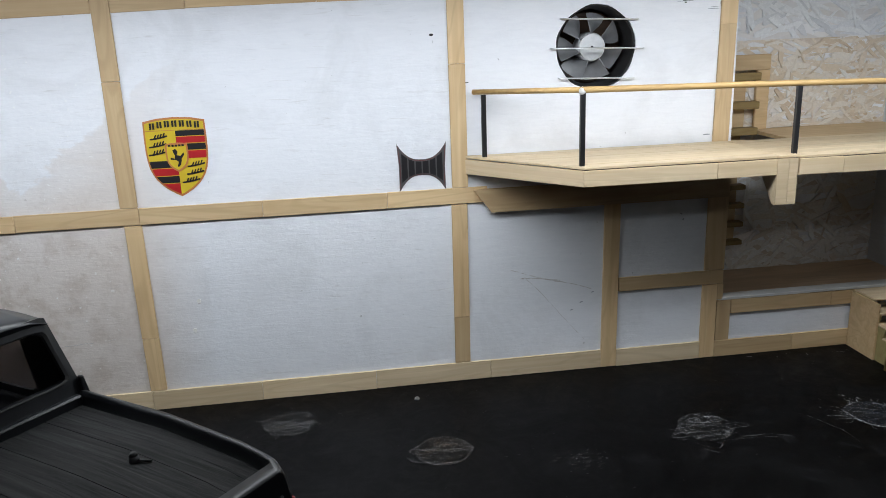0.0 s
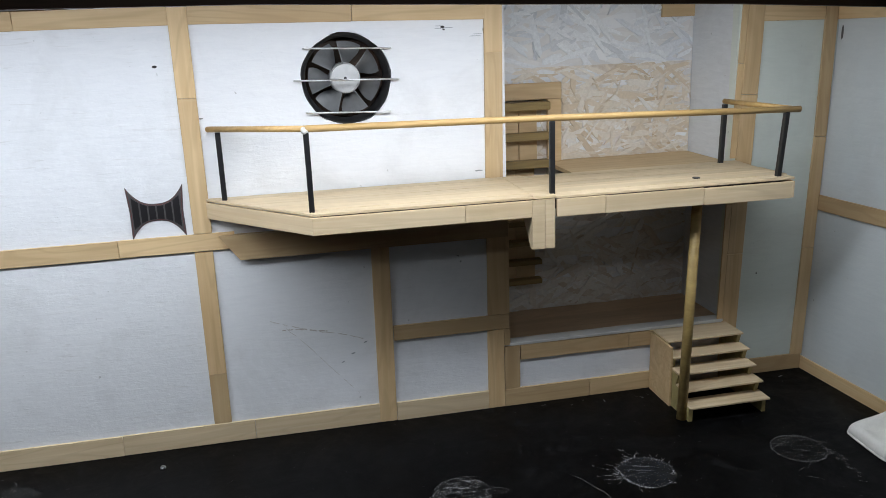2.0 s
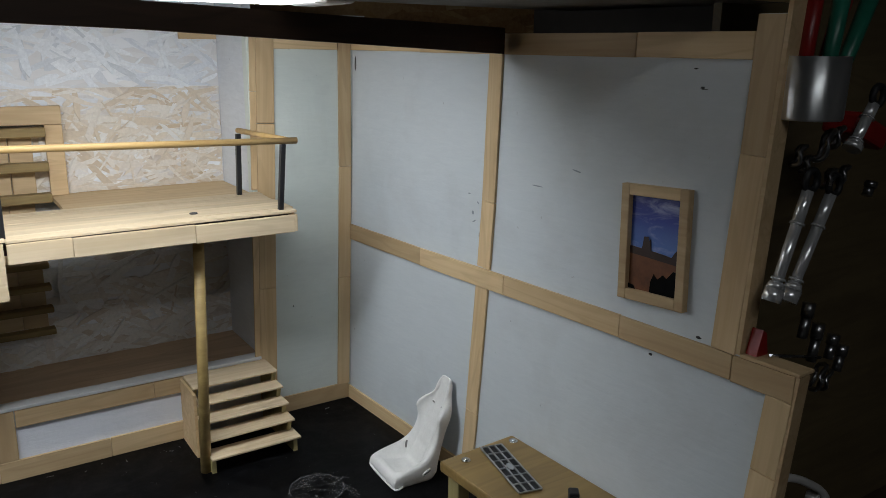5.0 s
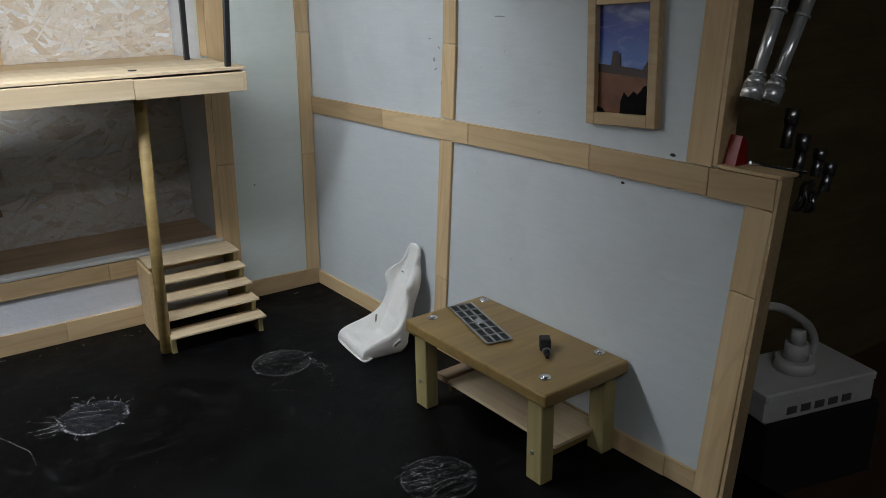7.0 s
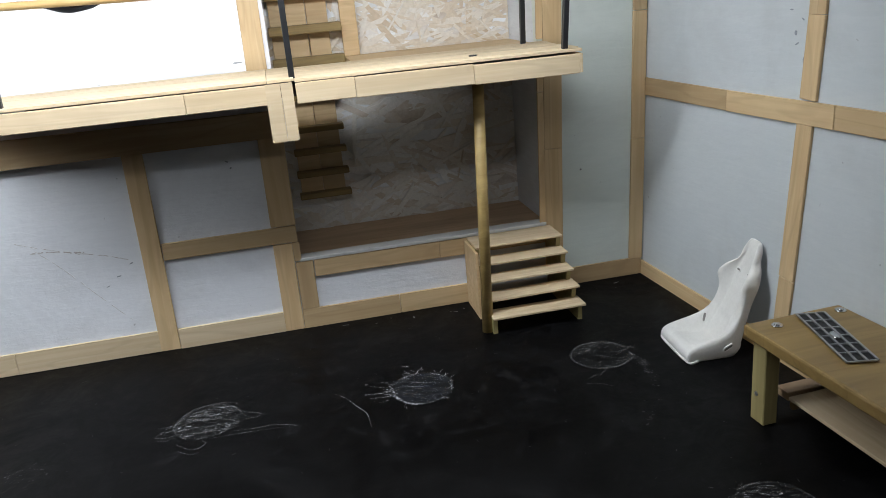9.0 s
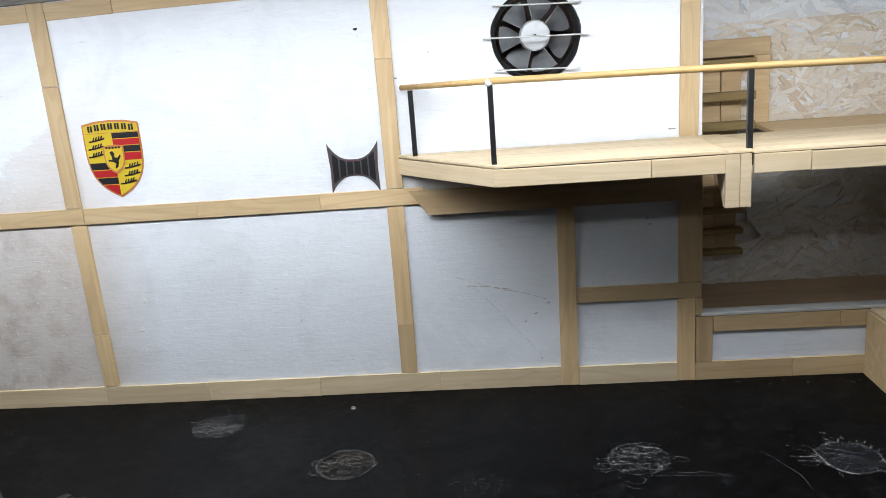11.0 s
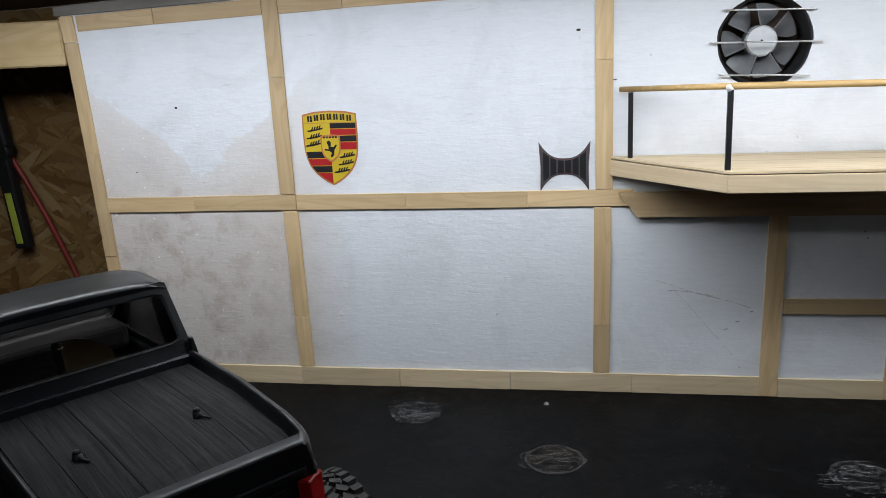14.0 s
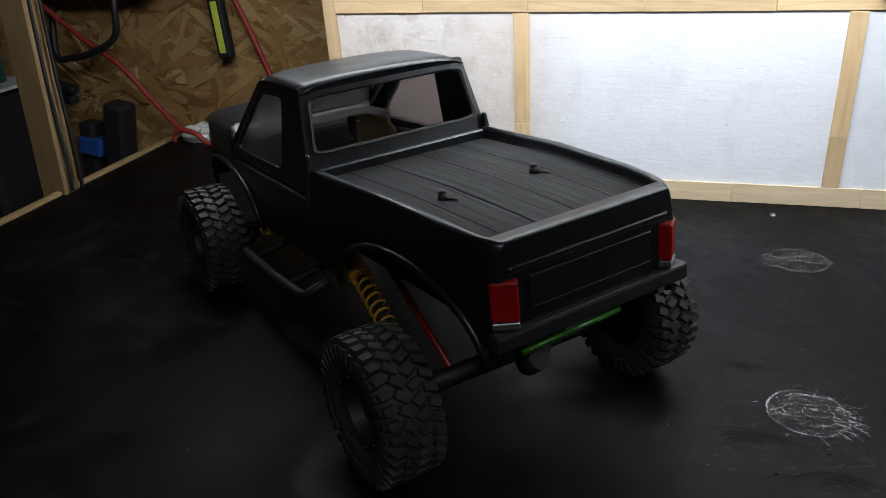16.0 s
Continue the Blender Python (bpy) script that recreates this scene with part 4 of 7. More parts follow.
def clip_poly(poly, x0, x1, z0, z1):
    """The part of a convex outline inside a rectangle."""
    def cut(pts, inside, cross):
        out = []
        for i, a in enumerate(pts):
            b = pts[(i + 1) % len(pts)]
            if inside(a):
                out.append(a)
            if inside(a) != inside(b):
                out.append(cross(a, b))
        return out
    for axis, v, keep in ((0, x0, 1), (0, x1, -1), (1, z0, 1), (1, z1, -1)):
        ins = lambda p: (p[axis] - v) * keep >= 0
        crs = lambda a, b: tuple(a[k] + (b[k] - a[k]) * (v - a[axis]) / (b[axis] - a[axis]) for k in (0, 1))
        poly = cut(poly, ins, crs)
        if len(poly) < 3:
            return []
    return poly


def layer(name, parent, shapes, y, material, label=""):
    bm = bmesh.new()
    for s in shapes:
        if len(s) >= 3:
            slab(bm, s, y, y + 0.0005)
    return part(name, bm, material, parent, label)


crest = thing("crest_sticker", "yellow, red and black crest-shaped sticker on the white wall", "sticker", pose(-0.2476, WALL_Y, 0.4790))
outer = shield_pts(0.0455, 0.1225)
inner = outline_scaled(outer, 0.945, 0, -0.056)
layer("rim", crest, [outer], -0.0011, COPPER)
layer("field", crest, [inner], -0.0016, GOLD)
# quarters of red and black bands, parted by thin gold lines
for k, (za, zb) in enumerate(((-0.0206, -0.0290), (-0.0302, -0.0398), (-0.0410, -0.0506), (-0.0518, -0.0635))):
    layer("black_band" if k % 2 == 0 else "red_band", crest, [clip_poly(inner, 0.0008, 0.05, zb, za)], -0.0021, STRED if k % 2 else STBLACK)
for k, (za, zb) in enumerate(((-0.0660, -0.0768), (-0.0780, -0.0890), (-0.0902, -0.1005), (-0.1017, -0.1205))):
    layer("black_band" if k % 2 == 0 else "red_band", crest, [clip_poly(inner, -0.05, -0.0008, zb, za)], -0.0021, STRED if k % 2 else STBLACK)
layer("divider", crest, [clip_poly(inner, -0.05, 0.05, -0.0201, -0.0193)], -0.0023, COPPER)
# plain bars in the arched head of the shield
for k in range(7):
    cx = -0.0330 + 0.0110 * k
    cz = -0.0128 + 0.0030 * (1 - (cx / 0.034) ** 2)
    for dx in (-0.0030, 0.0014):
        layer("top_bar", crest, [[(cx + dx, cz - 0.0048), (cx + dx + 0.0030, cz - 0.0048), (cx + dx + 0.0030, cz + 0.0048), (cx + dx, cz + 0.0048)]], -0.0026, STBLACK)


def antler(cx, cz):
    """A curved stem with four tines."""
    shapes = []
    stem = [(-0.0130 + 0.0260 * i / 6, 0.0042 * (i / 6) ** 1.6 - 0.0022) for i in range(7)]
    for (xa, za), (xb, zb) in zip(stem, stem[1:]):
        shapes.append([(cx + xa, cz + za - 0.0012), (cx + xb, cz + zb - 0.0012), (cx + xb, cz + zb + 0.0012), (cx + xa, cz + za + 0.0012)])
    for k in range(4):
        px, pz = cx + stem[k + 2][0] - 0.003, cz + stem[k + 2][1]
        shapes.append([(px, pz), (px + 0.0024, pz), (px + 0.0046, pz + 0.0056), (px + 0.0028, pz + 0.0060)])
    layer("antler", crest, shapes, -0.0026, STBLACK)


for cx, cz in ((-0.0245, -0.0300), (-0.0270, -0.0420), (-0.0285, -0.0540), (0.0265, -0.0740), (0.0240, -0.0860), (0.0160, -0.0985)):
    antler(cx, cz)
small = [(x, z - 0.0385) for x, z in shield_pts(0.0165, 0.0455)]
layer("small_rim", crest, [small], -0.0031, COPPER)
layer("small_field", crest, [outline_scaled(small, 0.85, 0, -0.060)], -0.0036, GOLD)
for k in range(5):
    layer("small_bar", crest, [[(-0.0118 + 0.0050 * k, -0.0445), (-0.0083 + 0.0050 * k, -0.0445), (-0.0083 + 0.0050 * k, -0.0415), (-0.0118 + 0.0050 * k, -0.0415)]], -0.0041, STBLACK)
layer("small_mark", crest, [[(-0.0035, -0.0570), (0.0045, -0.0590), (0.0060, -0.0660), (0.0010, -0.0680), (-0.0040, -0.0640)], [(-0.0040, -0.0570), (-0.0065, -0.0500), (-0.0020, -0.0480), (0.0010, -0.0520), (0.0000, -0.0575)], [(0.0040, -0.0600), (0.0095, -0.0540), (0.0105, -0.0570), (0.0058, -0.0640)],
                             [(0.0020, -0.0670), (0.0060, -0.0655), (0.0040, -0.0730), (0.0005, -0.0760), (-0.0010, -0.0745)], [(-0.0035, -0.0630), (-0.0100, -0.0610), (-0.0105, -0.0640), (-0.0030, -0.0650)]], -0.0041, STBLACK)

bat = thing("bow_sticker", "black bow-shaped sticker with thin red edging on the white wall", "sticker", pose(0.1292, WALL_Y, 0.3800))


def strips(name, outline_args, y, material, label=""):
    """The bow cut into upright strips, so that each face stays convex."""
    w, ht, hb, wt, wb = outline_args
    shapes = []
    n = 24
    for k in range(n):
        a, b = 2 * k / n - 1, 2 * (k + 1) / n - 1
        up = [wt + (ht - wt) * abs(t) ** 2.6 for t in (a, b)]
        dn = [-wb - (hb - wb) * abs(t) ** 2.6 for t in (a, b)]
        xs = [w * t for t in (a, b)]
        sq = [0.90 + 0.03 * abs(t) for t in (a, b)]
        shapes.append([(xs[0], up[0]), (xs[0] * sq[0], 0.0), (xs[1] * sq[1], 0.0), (xs[1], up[1])])
        shapes.append([(xs[0] * sq[0], 0.0), (xs[0] * 0.95, dn[0]), (xs[1] * 0.95, dn[1]), (xs[1] * sq[1], 0.0)])
    layer(name, bat, shapes, y, material, label)


strips("edge", (0.0400, 0.0395, 0.0400, 0.0125, 0.0130), -0.0011, STGREY)
strips("red_line", (0.0384, 0.0355, 0.0360, 0.0112, 0.0117), -0.0016, STDARKRED)
strips("field", (0.0374, 0.0335, 0.0340, 0.0102, 0.0107), -0.0021, STGREY)
for k in range(6):
    cx = -0.0285 + k * 0.0114
    shape = []
    for dx in (-0.0046, 0.0046):
        t = min(1.0, abs(cx + dx) / 0.0374)
        shape.append((cx + dx, 0.0092 + 0.0190 * t ** 2.4, -0.0097 - 0.0190 * t ** 2.4))
    (xa, ta, ba), (xb, tb, bb) = shape
    layer("bar", bat, [[(xa, ba), (xb, bb), (xb, tb), (xa, ta)]], -0.0026, STBLACK)

# ---- screw holes and scars in the walls ----
def wall_mark(parent, x, z, w, h, material, turn=0.0, n=9):
    bm = bmesh.new()
    slab(bm, [(w * random.uniform(0.7, 1.1) * math.cos(2 * math.pi * i / n), h * random.uniform(0.7, 1.1) * math.sin(2 * math.pi * i / n)) for i in range(n)], -0.0004, 0.0004)
    part("scar", bm, material, parent, at=pose(x, 0, z, 0, turn, 0))


for x, z, w, h in ((0.152, 0.585, 0.004, 0.002), (-0.512, 0.492, 0.003, 0.002), (-0.600, 0.385, 0.002, 0.0016), (0.563, 0.624, 0.0036, 0.0020), (0.557, 0.6258, 0.007, 0.0005), (0.569, 0.6228, 0.010, 0.0005), (0.556, 0.6222, 0.006, 0.0004), (0.565, 0.6205, 0.002, 0.0012), (0.625, 0.617, 0.0008, 0.005), (0.612, 0.4065, 0.007, 0.0012), (0.205, 0.510, 0.004, 0.0008), (1.115, 0.616, 0.0022, 0.003), (1.108, 0.19, 0.0016, 0.0016)):
    wall_mark(wall_back, x, z, w, h, WALLSCUFF if h < 0.0013 and w > 0.005 else BLACKPLASTIC)
for x, z, w, h, turn in ((0.612, 0.6095, 0.012, 0.0005, 1), (0.616, 0.6125, 0.009, 0.0004, -2), (0.419, 0.143, 0.0035, 0.0010, -20), (0.398, 0.126, 0.0035, 0.0010, -12), (0.381, 0.113, 0.003, 0.0009, -22), (0.575, 0.272, 0.0030, 0.0012, 28), (0.579, 0.262, 0.0020, 0.0014, -40)):
    wall_mark(wall_back, x, z, w, h, WALLSCUFF, turn)


def wall_scratch(parent, points, w, material, seed):
    """A thin wavering scratch, broken here and there."""
    rng = random.Random(seed)
    c = smooth_curve([(x, 0, z) for x, z in points], 14)
    bm = bmesh.new()
    run_len = 0
    for a, b in zip(c, c[1:]):
        run_len -= 1
        if run_len < -2:
            run_len = rng.randint(2, 9)
        if run_len < 0:
            continue
        h = w * rng.uniform(0.4, 1.1) / 2
        dz = rng.gauss(0, 0.0003)
        slab(bm, [(a.x, a.z - h + dz), (b.x, b.z - h + dz), (b.x, b.z + h + dz), (a.x, a.z + h + dz)], -0.0003, 0.0003)
    part("scratch", bm, material, parent)


wall_scratch(wall_back, [(0.268, 0.196), (0.306, 0.182), (0.345, 0.170), (0.385, 0.160), (0.421, 0.147)], 0.0011, PALESCUFF, 1)
wall_scratch(wall_back, [(0.286, 0.177), (0.315, 0.176), (0.345, 0.171), (0.360, 0.169)], 0.0018, PALESCUFF, 2)
wall_scratch(wall_back, [(0.292, 0.184), (0.325, 0.150), (0.362, 0.105), (0.404, 0.056)], 0.0010, PALESCUFF, 3)
wall_scratch(wall_back, [(-0.60, 0.117), (-0.50, 0.121), (-0.38, 0.128)], 0.0010, PALESCUFF, 4)
for x, z in ((-0.243, 0.183), (-0.255, 0.133)):
    wall_mark(wall_back, x, z, 0.004, 0.004, SEATWHITE)
    wall_mark(wall_back, x, z - 0.0045, 0.0035, 0.0006, PALESCUFF)
for s, z, w, h, turn in ((0.012, 0.592, 0.003, 0.012, 0), (0.335, 0.40, 0.0025, 0.003, 0), (0.352, 0.372, 0.0022, 0.005, 20), (0.338, 0.388, 0.004, 0.0012, -25), (0.345, 0.415, 0.003, 0.001, 30), (0.365, 0.405, 0.0014, 0.004, -20), (0.325, 0.425, 0.003, 0.001, 0), (0.525, 0.482, 0.008, 0.001, 10), (0.675, 0.604, 0.0028, 0.0010, 0), (0.685, 0.586, 0.0028, 0.0014, 0), (0.687, 0.5845, 0.0045, 0.0005, 0), (0.7125, 0.334, 0.004, 0.002, 0), (0.655, 0.297, 0.003, 0.0016, 0), (0.46, 0.455, 0.012, 0.0008, 0)):
    wall_mark(wall_right, s, z, w, h, WALLSCUFF if 0.3 < s < 0.6 else (BLACKPLASTIC if w > 0.0024 and h < 0.004 else STGREY), turn)

# ---- framed picture on the right wall ----
picture = thing("framed_picture", "desert landscape picture in a pale wood frame on the wall", "picture")
picture.parent = None
picture.matrix_basis = wall_right.matrix_basis @ pose(0.6485, 0, 0.4185, 0, -3.0, 0)
PW, PH, FW = 0.0438, 0.0640, 0.0120
part("frame_side", box(-PW, -PW + FW * 0.9, -0.009, 0, -PH, PH, 0.0006), MAPLE, picture)
part("frame_side", box(PW - FW * 0.9, PW, -0.009, 0, -PH, PH, 0.0006), MAPLE, picture)
part("frame_rail", box(-PW + FW * 0.9, PW - FW * 0.9, -0.0086, 0, PH - FW, PH, 0.0006), MAPLE, picture)
part("frame_rail", box(-PW + FW * 0.9, PW - FW * 0.9, -0.0086, 0, -PH, -PH + FW, 0.0006), MAPLE, picture)


def picture_sky():
    m, nt, b = node_mat("printed_sky")
    tc = nt.nodes.new("ShaderNodeTexCoord")
    mp = nt.nodes.new("ShaderNodeMapping")
    mp.inputs["Scale"].default_value = (22, 1, 70)
    mp.inputs["Rotation"].default_value = (0, 0.25, 0)
    link(nt, tc.outputs["Object"], mp.inputs["Vector"])
    n_ = noise_tex(nt, mp.outputs[0], 1.0, 5, 0.6, 0.8)
    sep = nt.nodes.new("ShaderNodeSeparateXYZ")
    link(nt, tc.outputs["Object"], sep.inputs[0])
    mr = nt.nodes.new("ShaderNodeMapRange")
    mr.inputs[1].default_value, mr.inputs[2].default_value = 0.0, 0.055
    link(nt, sep.outputs[2], mr.inputs[0])
    sky = ramp(nt, mr.outputs[0], [(0.0, (0.10, 0.20, 0.52)), (0.5, (0.03, 0.06, 0.34)), (1.0, (0.012, 0.02, 0.16))])
    link(nt, mixc(nt, ramp(nt, n_, [(0.50, grey(0)), (0.75, grey(0.75))]), sky, (0.42, 0.48, 0.72)), b.inputs["Base Color"])
    b.inputs["Roughness"].default_value = 0.35
    return m


layer("sky", picture, [[(-0.036, -0.01), (0.036, -0.01), (0.036, 0.054), (-0.036, 0.054)]], -0.0022, picture_sky())
RUST = speckled("printed_red_rock", (0.05, 0.014, 0.007), (0.23, 0.082, 0.026), 70, 0.4)
RUSTD = speckled("printed_dark_rock", (0.022, 0.010, 0.008), (0.05, 0.02, 0.014), 110, 0.4)
layer("desert", picture, [[(-0.036, -0.054), (0.036, -0.054), (0.036, -0.012), (0.012, -0.008), (-0.01, -0.006), (-0.036, -0.004)]], -0.0028, RUST)
layer("butte", picture, [[(-0.018, -0.008), (-0.004, -0.008), (-0.0055, 0.006), (-0.0075, 0.004), (-0.009, 0.0085), (-0.0145, 0.008), (-0.016, -0.002)], [(0.021, -0.012), (0.034, -0.012), (0.031, -0.004), (0.0285, -0.0015), (0.026, -0.0045)], [(-0.036, -0.012), (0.036, -0.018), (0.036, -0.012), (0.012, -0.008), (-0.01, -0.006), (-0.036, -0.004)]], -0.0033, RUSTD)
layer("bushes", picture, [[(-0.004, -0.054), (0.036, -0.054), (0.036, -0.026), (0.026, -0.024), (0.018, -0.033), (0.013, -0.030), (0.006, -0.036), (0.001, -0.031), (-0.003, -0.040)], [(-0.036, -0.054), (-0.022, -0.054), (-0.026, -0.048), (-0.036, -0.046)]], -0.0038, DARKDIRT)

# ---- work table ----
table = thing("work_table", "small wooden workbench with green-tinged legs by the wall", "table", pose(1.1810, 0.5550, 0, 0, 0, 3.0))
HX, HY, TH = 0.0612, 0.1205, 0.1105
part("tabletop", box(-HX, HX, -HY, HY, TH - 0.0150, TH, 0.0028, 2), TABLETOP, table)
WASHERS = {(-1, 1): (-0.0325, 0.1020), (1, 1): (0.0505, 0.1055), (-1, -1): (-0.0345, -0.0925), (1, -1): (0.0505, -0.0880)}
for sx in (-1, 1):
    for sy in (-1, 1):
        x, y = sx * (HX - 0.0150), sy * (HY - 0.0215)
        part("leg", box(-TH / 2 + 0.0076, TH / 2 - 0.0076, -0.0112, 0.0112, -0.0090, 0.0090, 0.0012), TREATED, table, at=pose(x, y, TH / 2 - 0.0076, 0, -90, 0))
        if sx < 0:
            bm = bmesh.new()
            cyl(bm, (0, 0, -0.001), (0, 0, 0.0004), 0.0030, 0.0026, n=12)
            cyl(bm, (0, 0, 0.0004), (0, 0, 0.0009), 0.0012, n=6)
            part("screw", bm, DULLSTEEL, table, at=pose(x - 0.0093, y + 0.002, 0.034, 0, -90, 0))
        bm = bmesh.new()
        cyl(bm, (0, 0, 0), (0, 0, 0.0012), 0.0062, 0.0058, n=20)
        cyl(bm, (0, 0, 0.0012), (0, 0, 0.0026), 0.0032, 0.0028, n=8)
        part("washer", bm, STEEL, table, at=pose(*WASHERS[(sx, sy)], TH))
part("shelf", box(-0.094, 0.094, -0.036, 0.036, 0, 0.0045, 0.0006), DECKWOOD, table, at=pose(0.017, -0.0005, 0.0210, 0, 0, 90))
part("shelf_end", box(-0.036, 0.036, -0.0105, 0.0105, 0, 0.0095, 0.0008), PLY, table, at=pose(0.017, 0.1055, 0.0190))
for sy in (-1, 1):
    part("shelf_rail", box(-0.036, 0.036, -0.003, 0.003, 0, 0.0085, 0.0006), TABLETOP, table, at=pose(0.017, sy * 0.0890, 0.0123))

# grille badge plate and camera mount on the table
def on_table(px, py, turn=0.0):
    return table.matrix_basis @ pose(px, py, TH, 0, 0, turn)


grille = thing("grille_insert", "silver slotted toy grille with black openings lying on the table", "grille", on_table(-0.001, 0.0538, 74.3))
GX, GY = 0.0575, 0.0150
part("backing", box(-GX + 0.001, GX - 0.001, -GY + 0.001, GY - 0.001, 0, 0.0015), BLACKPLASTIC, grille)
for y in (-GY, -GY / 3, GY / 3, GY):
    part("bar", box(-GX, GX, y - 0.0013, y + 0.0013, 0.0014, 0.0033, 0.0004), DULLSTEEL, grille)
for k in range(7):
    x = -GX + k * 2 * GX / 6
    part("upright", box(x - 0.001, x + 0.001, -GY, GY, 0.0012, 0.0030, 0.0003), DULLSTEEL, grille)
bm = bmesh.new()
cyl(bm, (0, 0, 0.002), (0, 0, 0.0038), 0.0062, 0.0055, 24)
for v in bm.verts:
    v.co.x *= 1.35
    v.co.y *= 0.75
part("oval_badge", bm, STEEL, grille, "plain silver oval")

mount = thing("ball_mount", "black plastic ball mount with a threaded stem on the table", "bracket", on_table(0.0120, -0.0440, -129))
part("block", box(-0.0075, 0.0075, -0.006, 0.006, 0.0, 0.014, 0.0018, 2), BLACKPLASTIC, mount)
bm = bmesh.new()
cyl(bm, (0.006, 0, 0.0065), (0.021, 0, 0.0045), 0.0042, 0.0034, 14)
cyl(bm, (0.021, 0, 0.0045), (0.029, 0, 0.0042), 0.0026, 0.0022, 12)
part("stem", bm, BLACKPLASTIC, mount)
for k in range(4):
    bm = bmesh.new()
    cyl(bm, (0.0075 + k * 0.003, 0, 0.0064 - k * 0.0004), (0.0088 + k * 0.003, 0, 0.0062 - k * 0.0004), 0.0049, n=14)
    part("rib", bm, DULLSTEEL if k == 3 else BLACKPLASTIC, mount)

# ---- racing seat ----
SEAT_MID = smooth_curve([(0, -0.0045, 0.0030), (0, -0.0050, 0.0100), (0, -0.0010, 0.0165), (0, 0.0080, 0.0178), (0, 0.0200, 0.0150), (0, 0.0330, 0.0125), (0, 0.0470, 0.0135), (0, 0.0560, 0.0270), (0, 0.0645, 0.0470), (0, 0.0760, 0.0720), (0, 0.0850, 0.0960), (0, 0.0900, 0.1120), (0, 0.0935, 0.1270), (0, 0.0960, 0.1390), (0, 0.0985, 0.1455)], 4)
SEAT_RAIL = smooth_curve([(0.0420, -0.0040, 0.0035), (0.0430, -0.0045, 0.0100), (0.0430, 0.0000, 0.0175), (0.0430, 0.0120, 0.0225), (0.0430, 0.0280, 0.0262), (0.0425, 0.0420, 0.0300), (0.0405, 0.0540, 0.0365), (0.0370, 0.0640, 0.0490), (0.0345, 0.0690, 0.0650), (0.0340, 0.0695, 0.0790), (0.0370, 0.0680, 0.0935), (0.0310, 0.0760, 0.1055), (0.0195, 0.0865, 0.1160), (0.0175, 0.0920, 0.1310), (0.0125, 0.0965, 0.1430)], 4)
SEAT_BACK = smooth_curve([(0, -0.0030, 0.0), (0, -0.0020, 0.0), (0, 0.0020, 0.0), (0, 0.0120, 0.0), (0, 0.0280, 0.0), (0, 0.0440, 0.0), (0, 0.0600, 0.0), (0, 0.0740, 0.0140), (0, 0.0810, 0.0400), (0, 0.0870, 0.0660), (0, 0.0930, 0.0900), (0, 0.0970, 0.1060), (0, 0.1000, 0.1190), (0, 0.1015, 0.1320), (0, 0.1015, 0.1440)], 4)
SEAT_COLS = 29


def seat_point(i, v):
    """A point of the seat's upper skin: row i along the middle line, v from one bolster to the other."""
    m, r = SEAT_MID[i], SEAT_RAIL[i]
    t = min(1.0, max(0.0, (abs(v) - 0.50) / 0.34))
    t = t * t * (3 - 2 * t)
    dip = 0.0016 * max(0.0, (abs(v) - 0.86) / 0.14) ** 2
    q = Vector((r.x * v, m.y + (r.y - m.y) * t + dip * (m.z > 0.03), m.z + (r.z - m.z) * t - dip * (m.z <= 0.03)))
    q.x += 0.11 * max(0.0, q.z - 0.03)
    return q


def seat_normal(i, v):
    du = seat_point(min(i + 1, len(SEAT_MID) - 1), v) - seat_point(max(i - 1, 0), v)
    dv = seat_point(i, v + 0.02) - seat_point(i, v - 0.02)
    return dv.cross(du).normalized()


def seat_mesh():
    """A bucket seat with raised bolsters, shoulder wings, a head rest and sewn grooves."""
    nu, nv = len(SEAT_MID), SEAT_COLS
    top, low = [], []
    for i in range(nu):
        m, r, u = SEAT_MID[i], SEAT_RAIL[i], SEAT_BACK[i]
        ra, rb = [], []
        for j in range(nv):
            v = 2 * j / (nv - 1) - 1
            q = seat_point(i, v)
            inner = abs(v) < 0.50
            if (j in (7, 21) and 0.010 < m.y and m.z < 0.080) or (inner and i in (13, 25, 31, 36)):
                q = q - seat_normal(i, v) * 0.0011
            ra.append(q)
            k = 0.45 * max(0.0, (abs(v) - 0.75) / 0.25) ** 2 if u.z > 0.012 else 0.0
            p = Vector((r.x * v * 0.985, u.y + (r.y - u.y) * k, u.z + (r.z - u.z) * k * 0.3))
            p.x += 0.11 * max(0.0, p.z - 0.03)
            rb.append(p)
        top.append(ra)
        low.append(rb)
    bm = bmesh.new()
    A = [[bm.verts.new(q) for q in r] for r in top]
    B = [[bm.verts.new(q) for q in r] for r in low]
    for g, flip in ((A, False), (B, True)):
        for i in range(nu - 1):
            for j in range(nv - 1):
                f = (g[i][j], g[i][j + 1], g[i + 1][j + 1], g[i + 1][j])
                bm.faces.new(tuple(reversed(f)) if flip else f)
    for i in range(nu - 1):
        bm.faces.new((A[i][0], A[i + 1][0], B[i + 1][0], B[i][0]))
        bm.faces.new((A[i + 1][-1], A[i][-1], B[i][-1], B[i + 1][-1]))
    for j in range(nv - 1):
        bm.faces.new((A[0][j], B[0][j], B[0][j + 1], A[0][j + 1]))
        bm.faces.new((A[-1][j + 1], B[-1][j + 1], B[-1][j], A[-1][j]))
    return bm


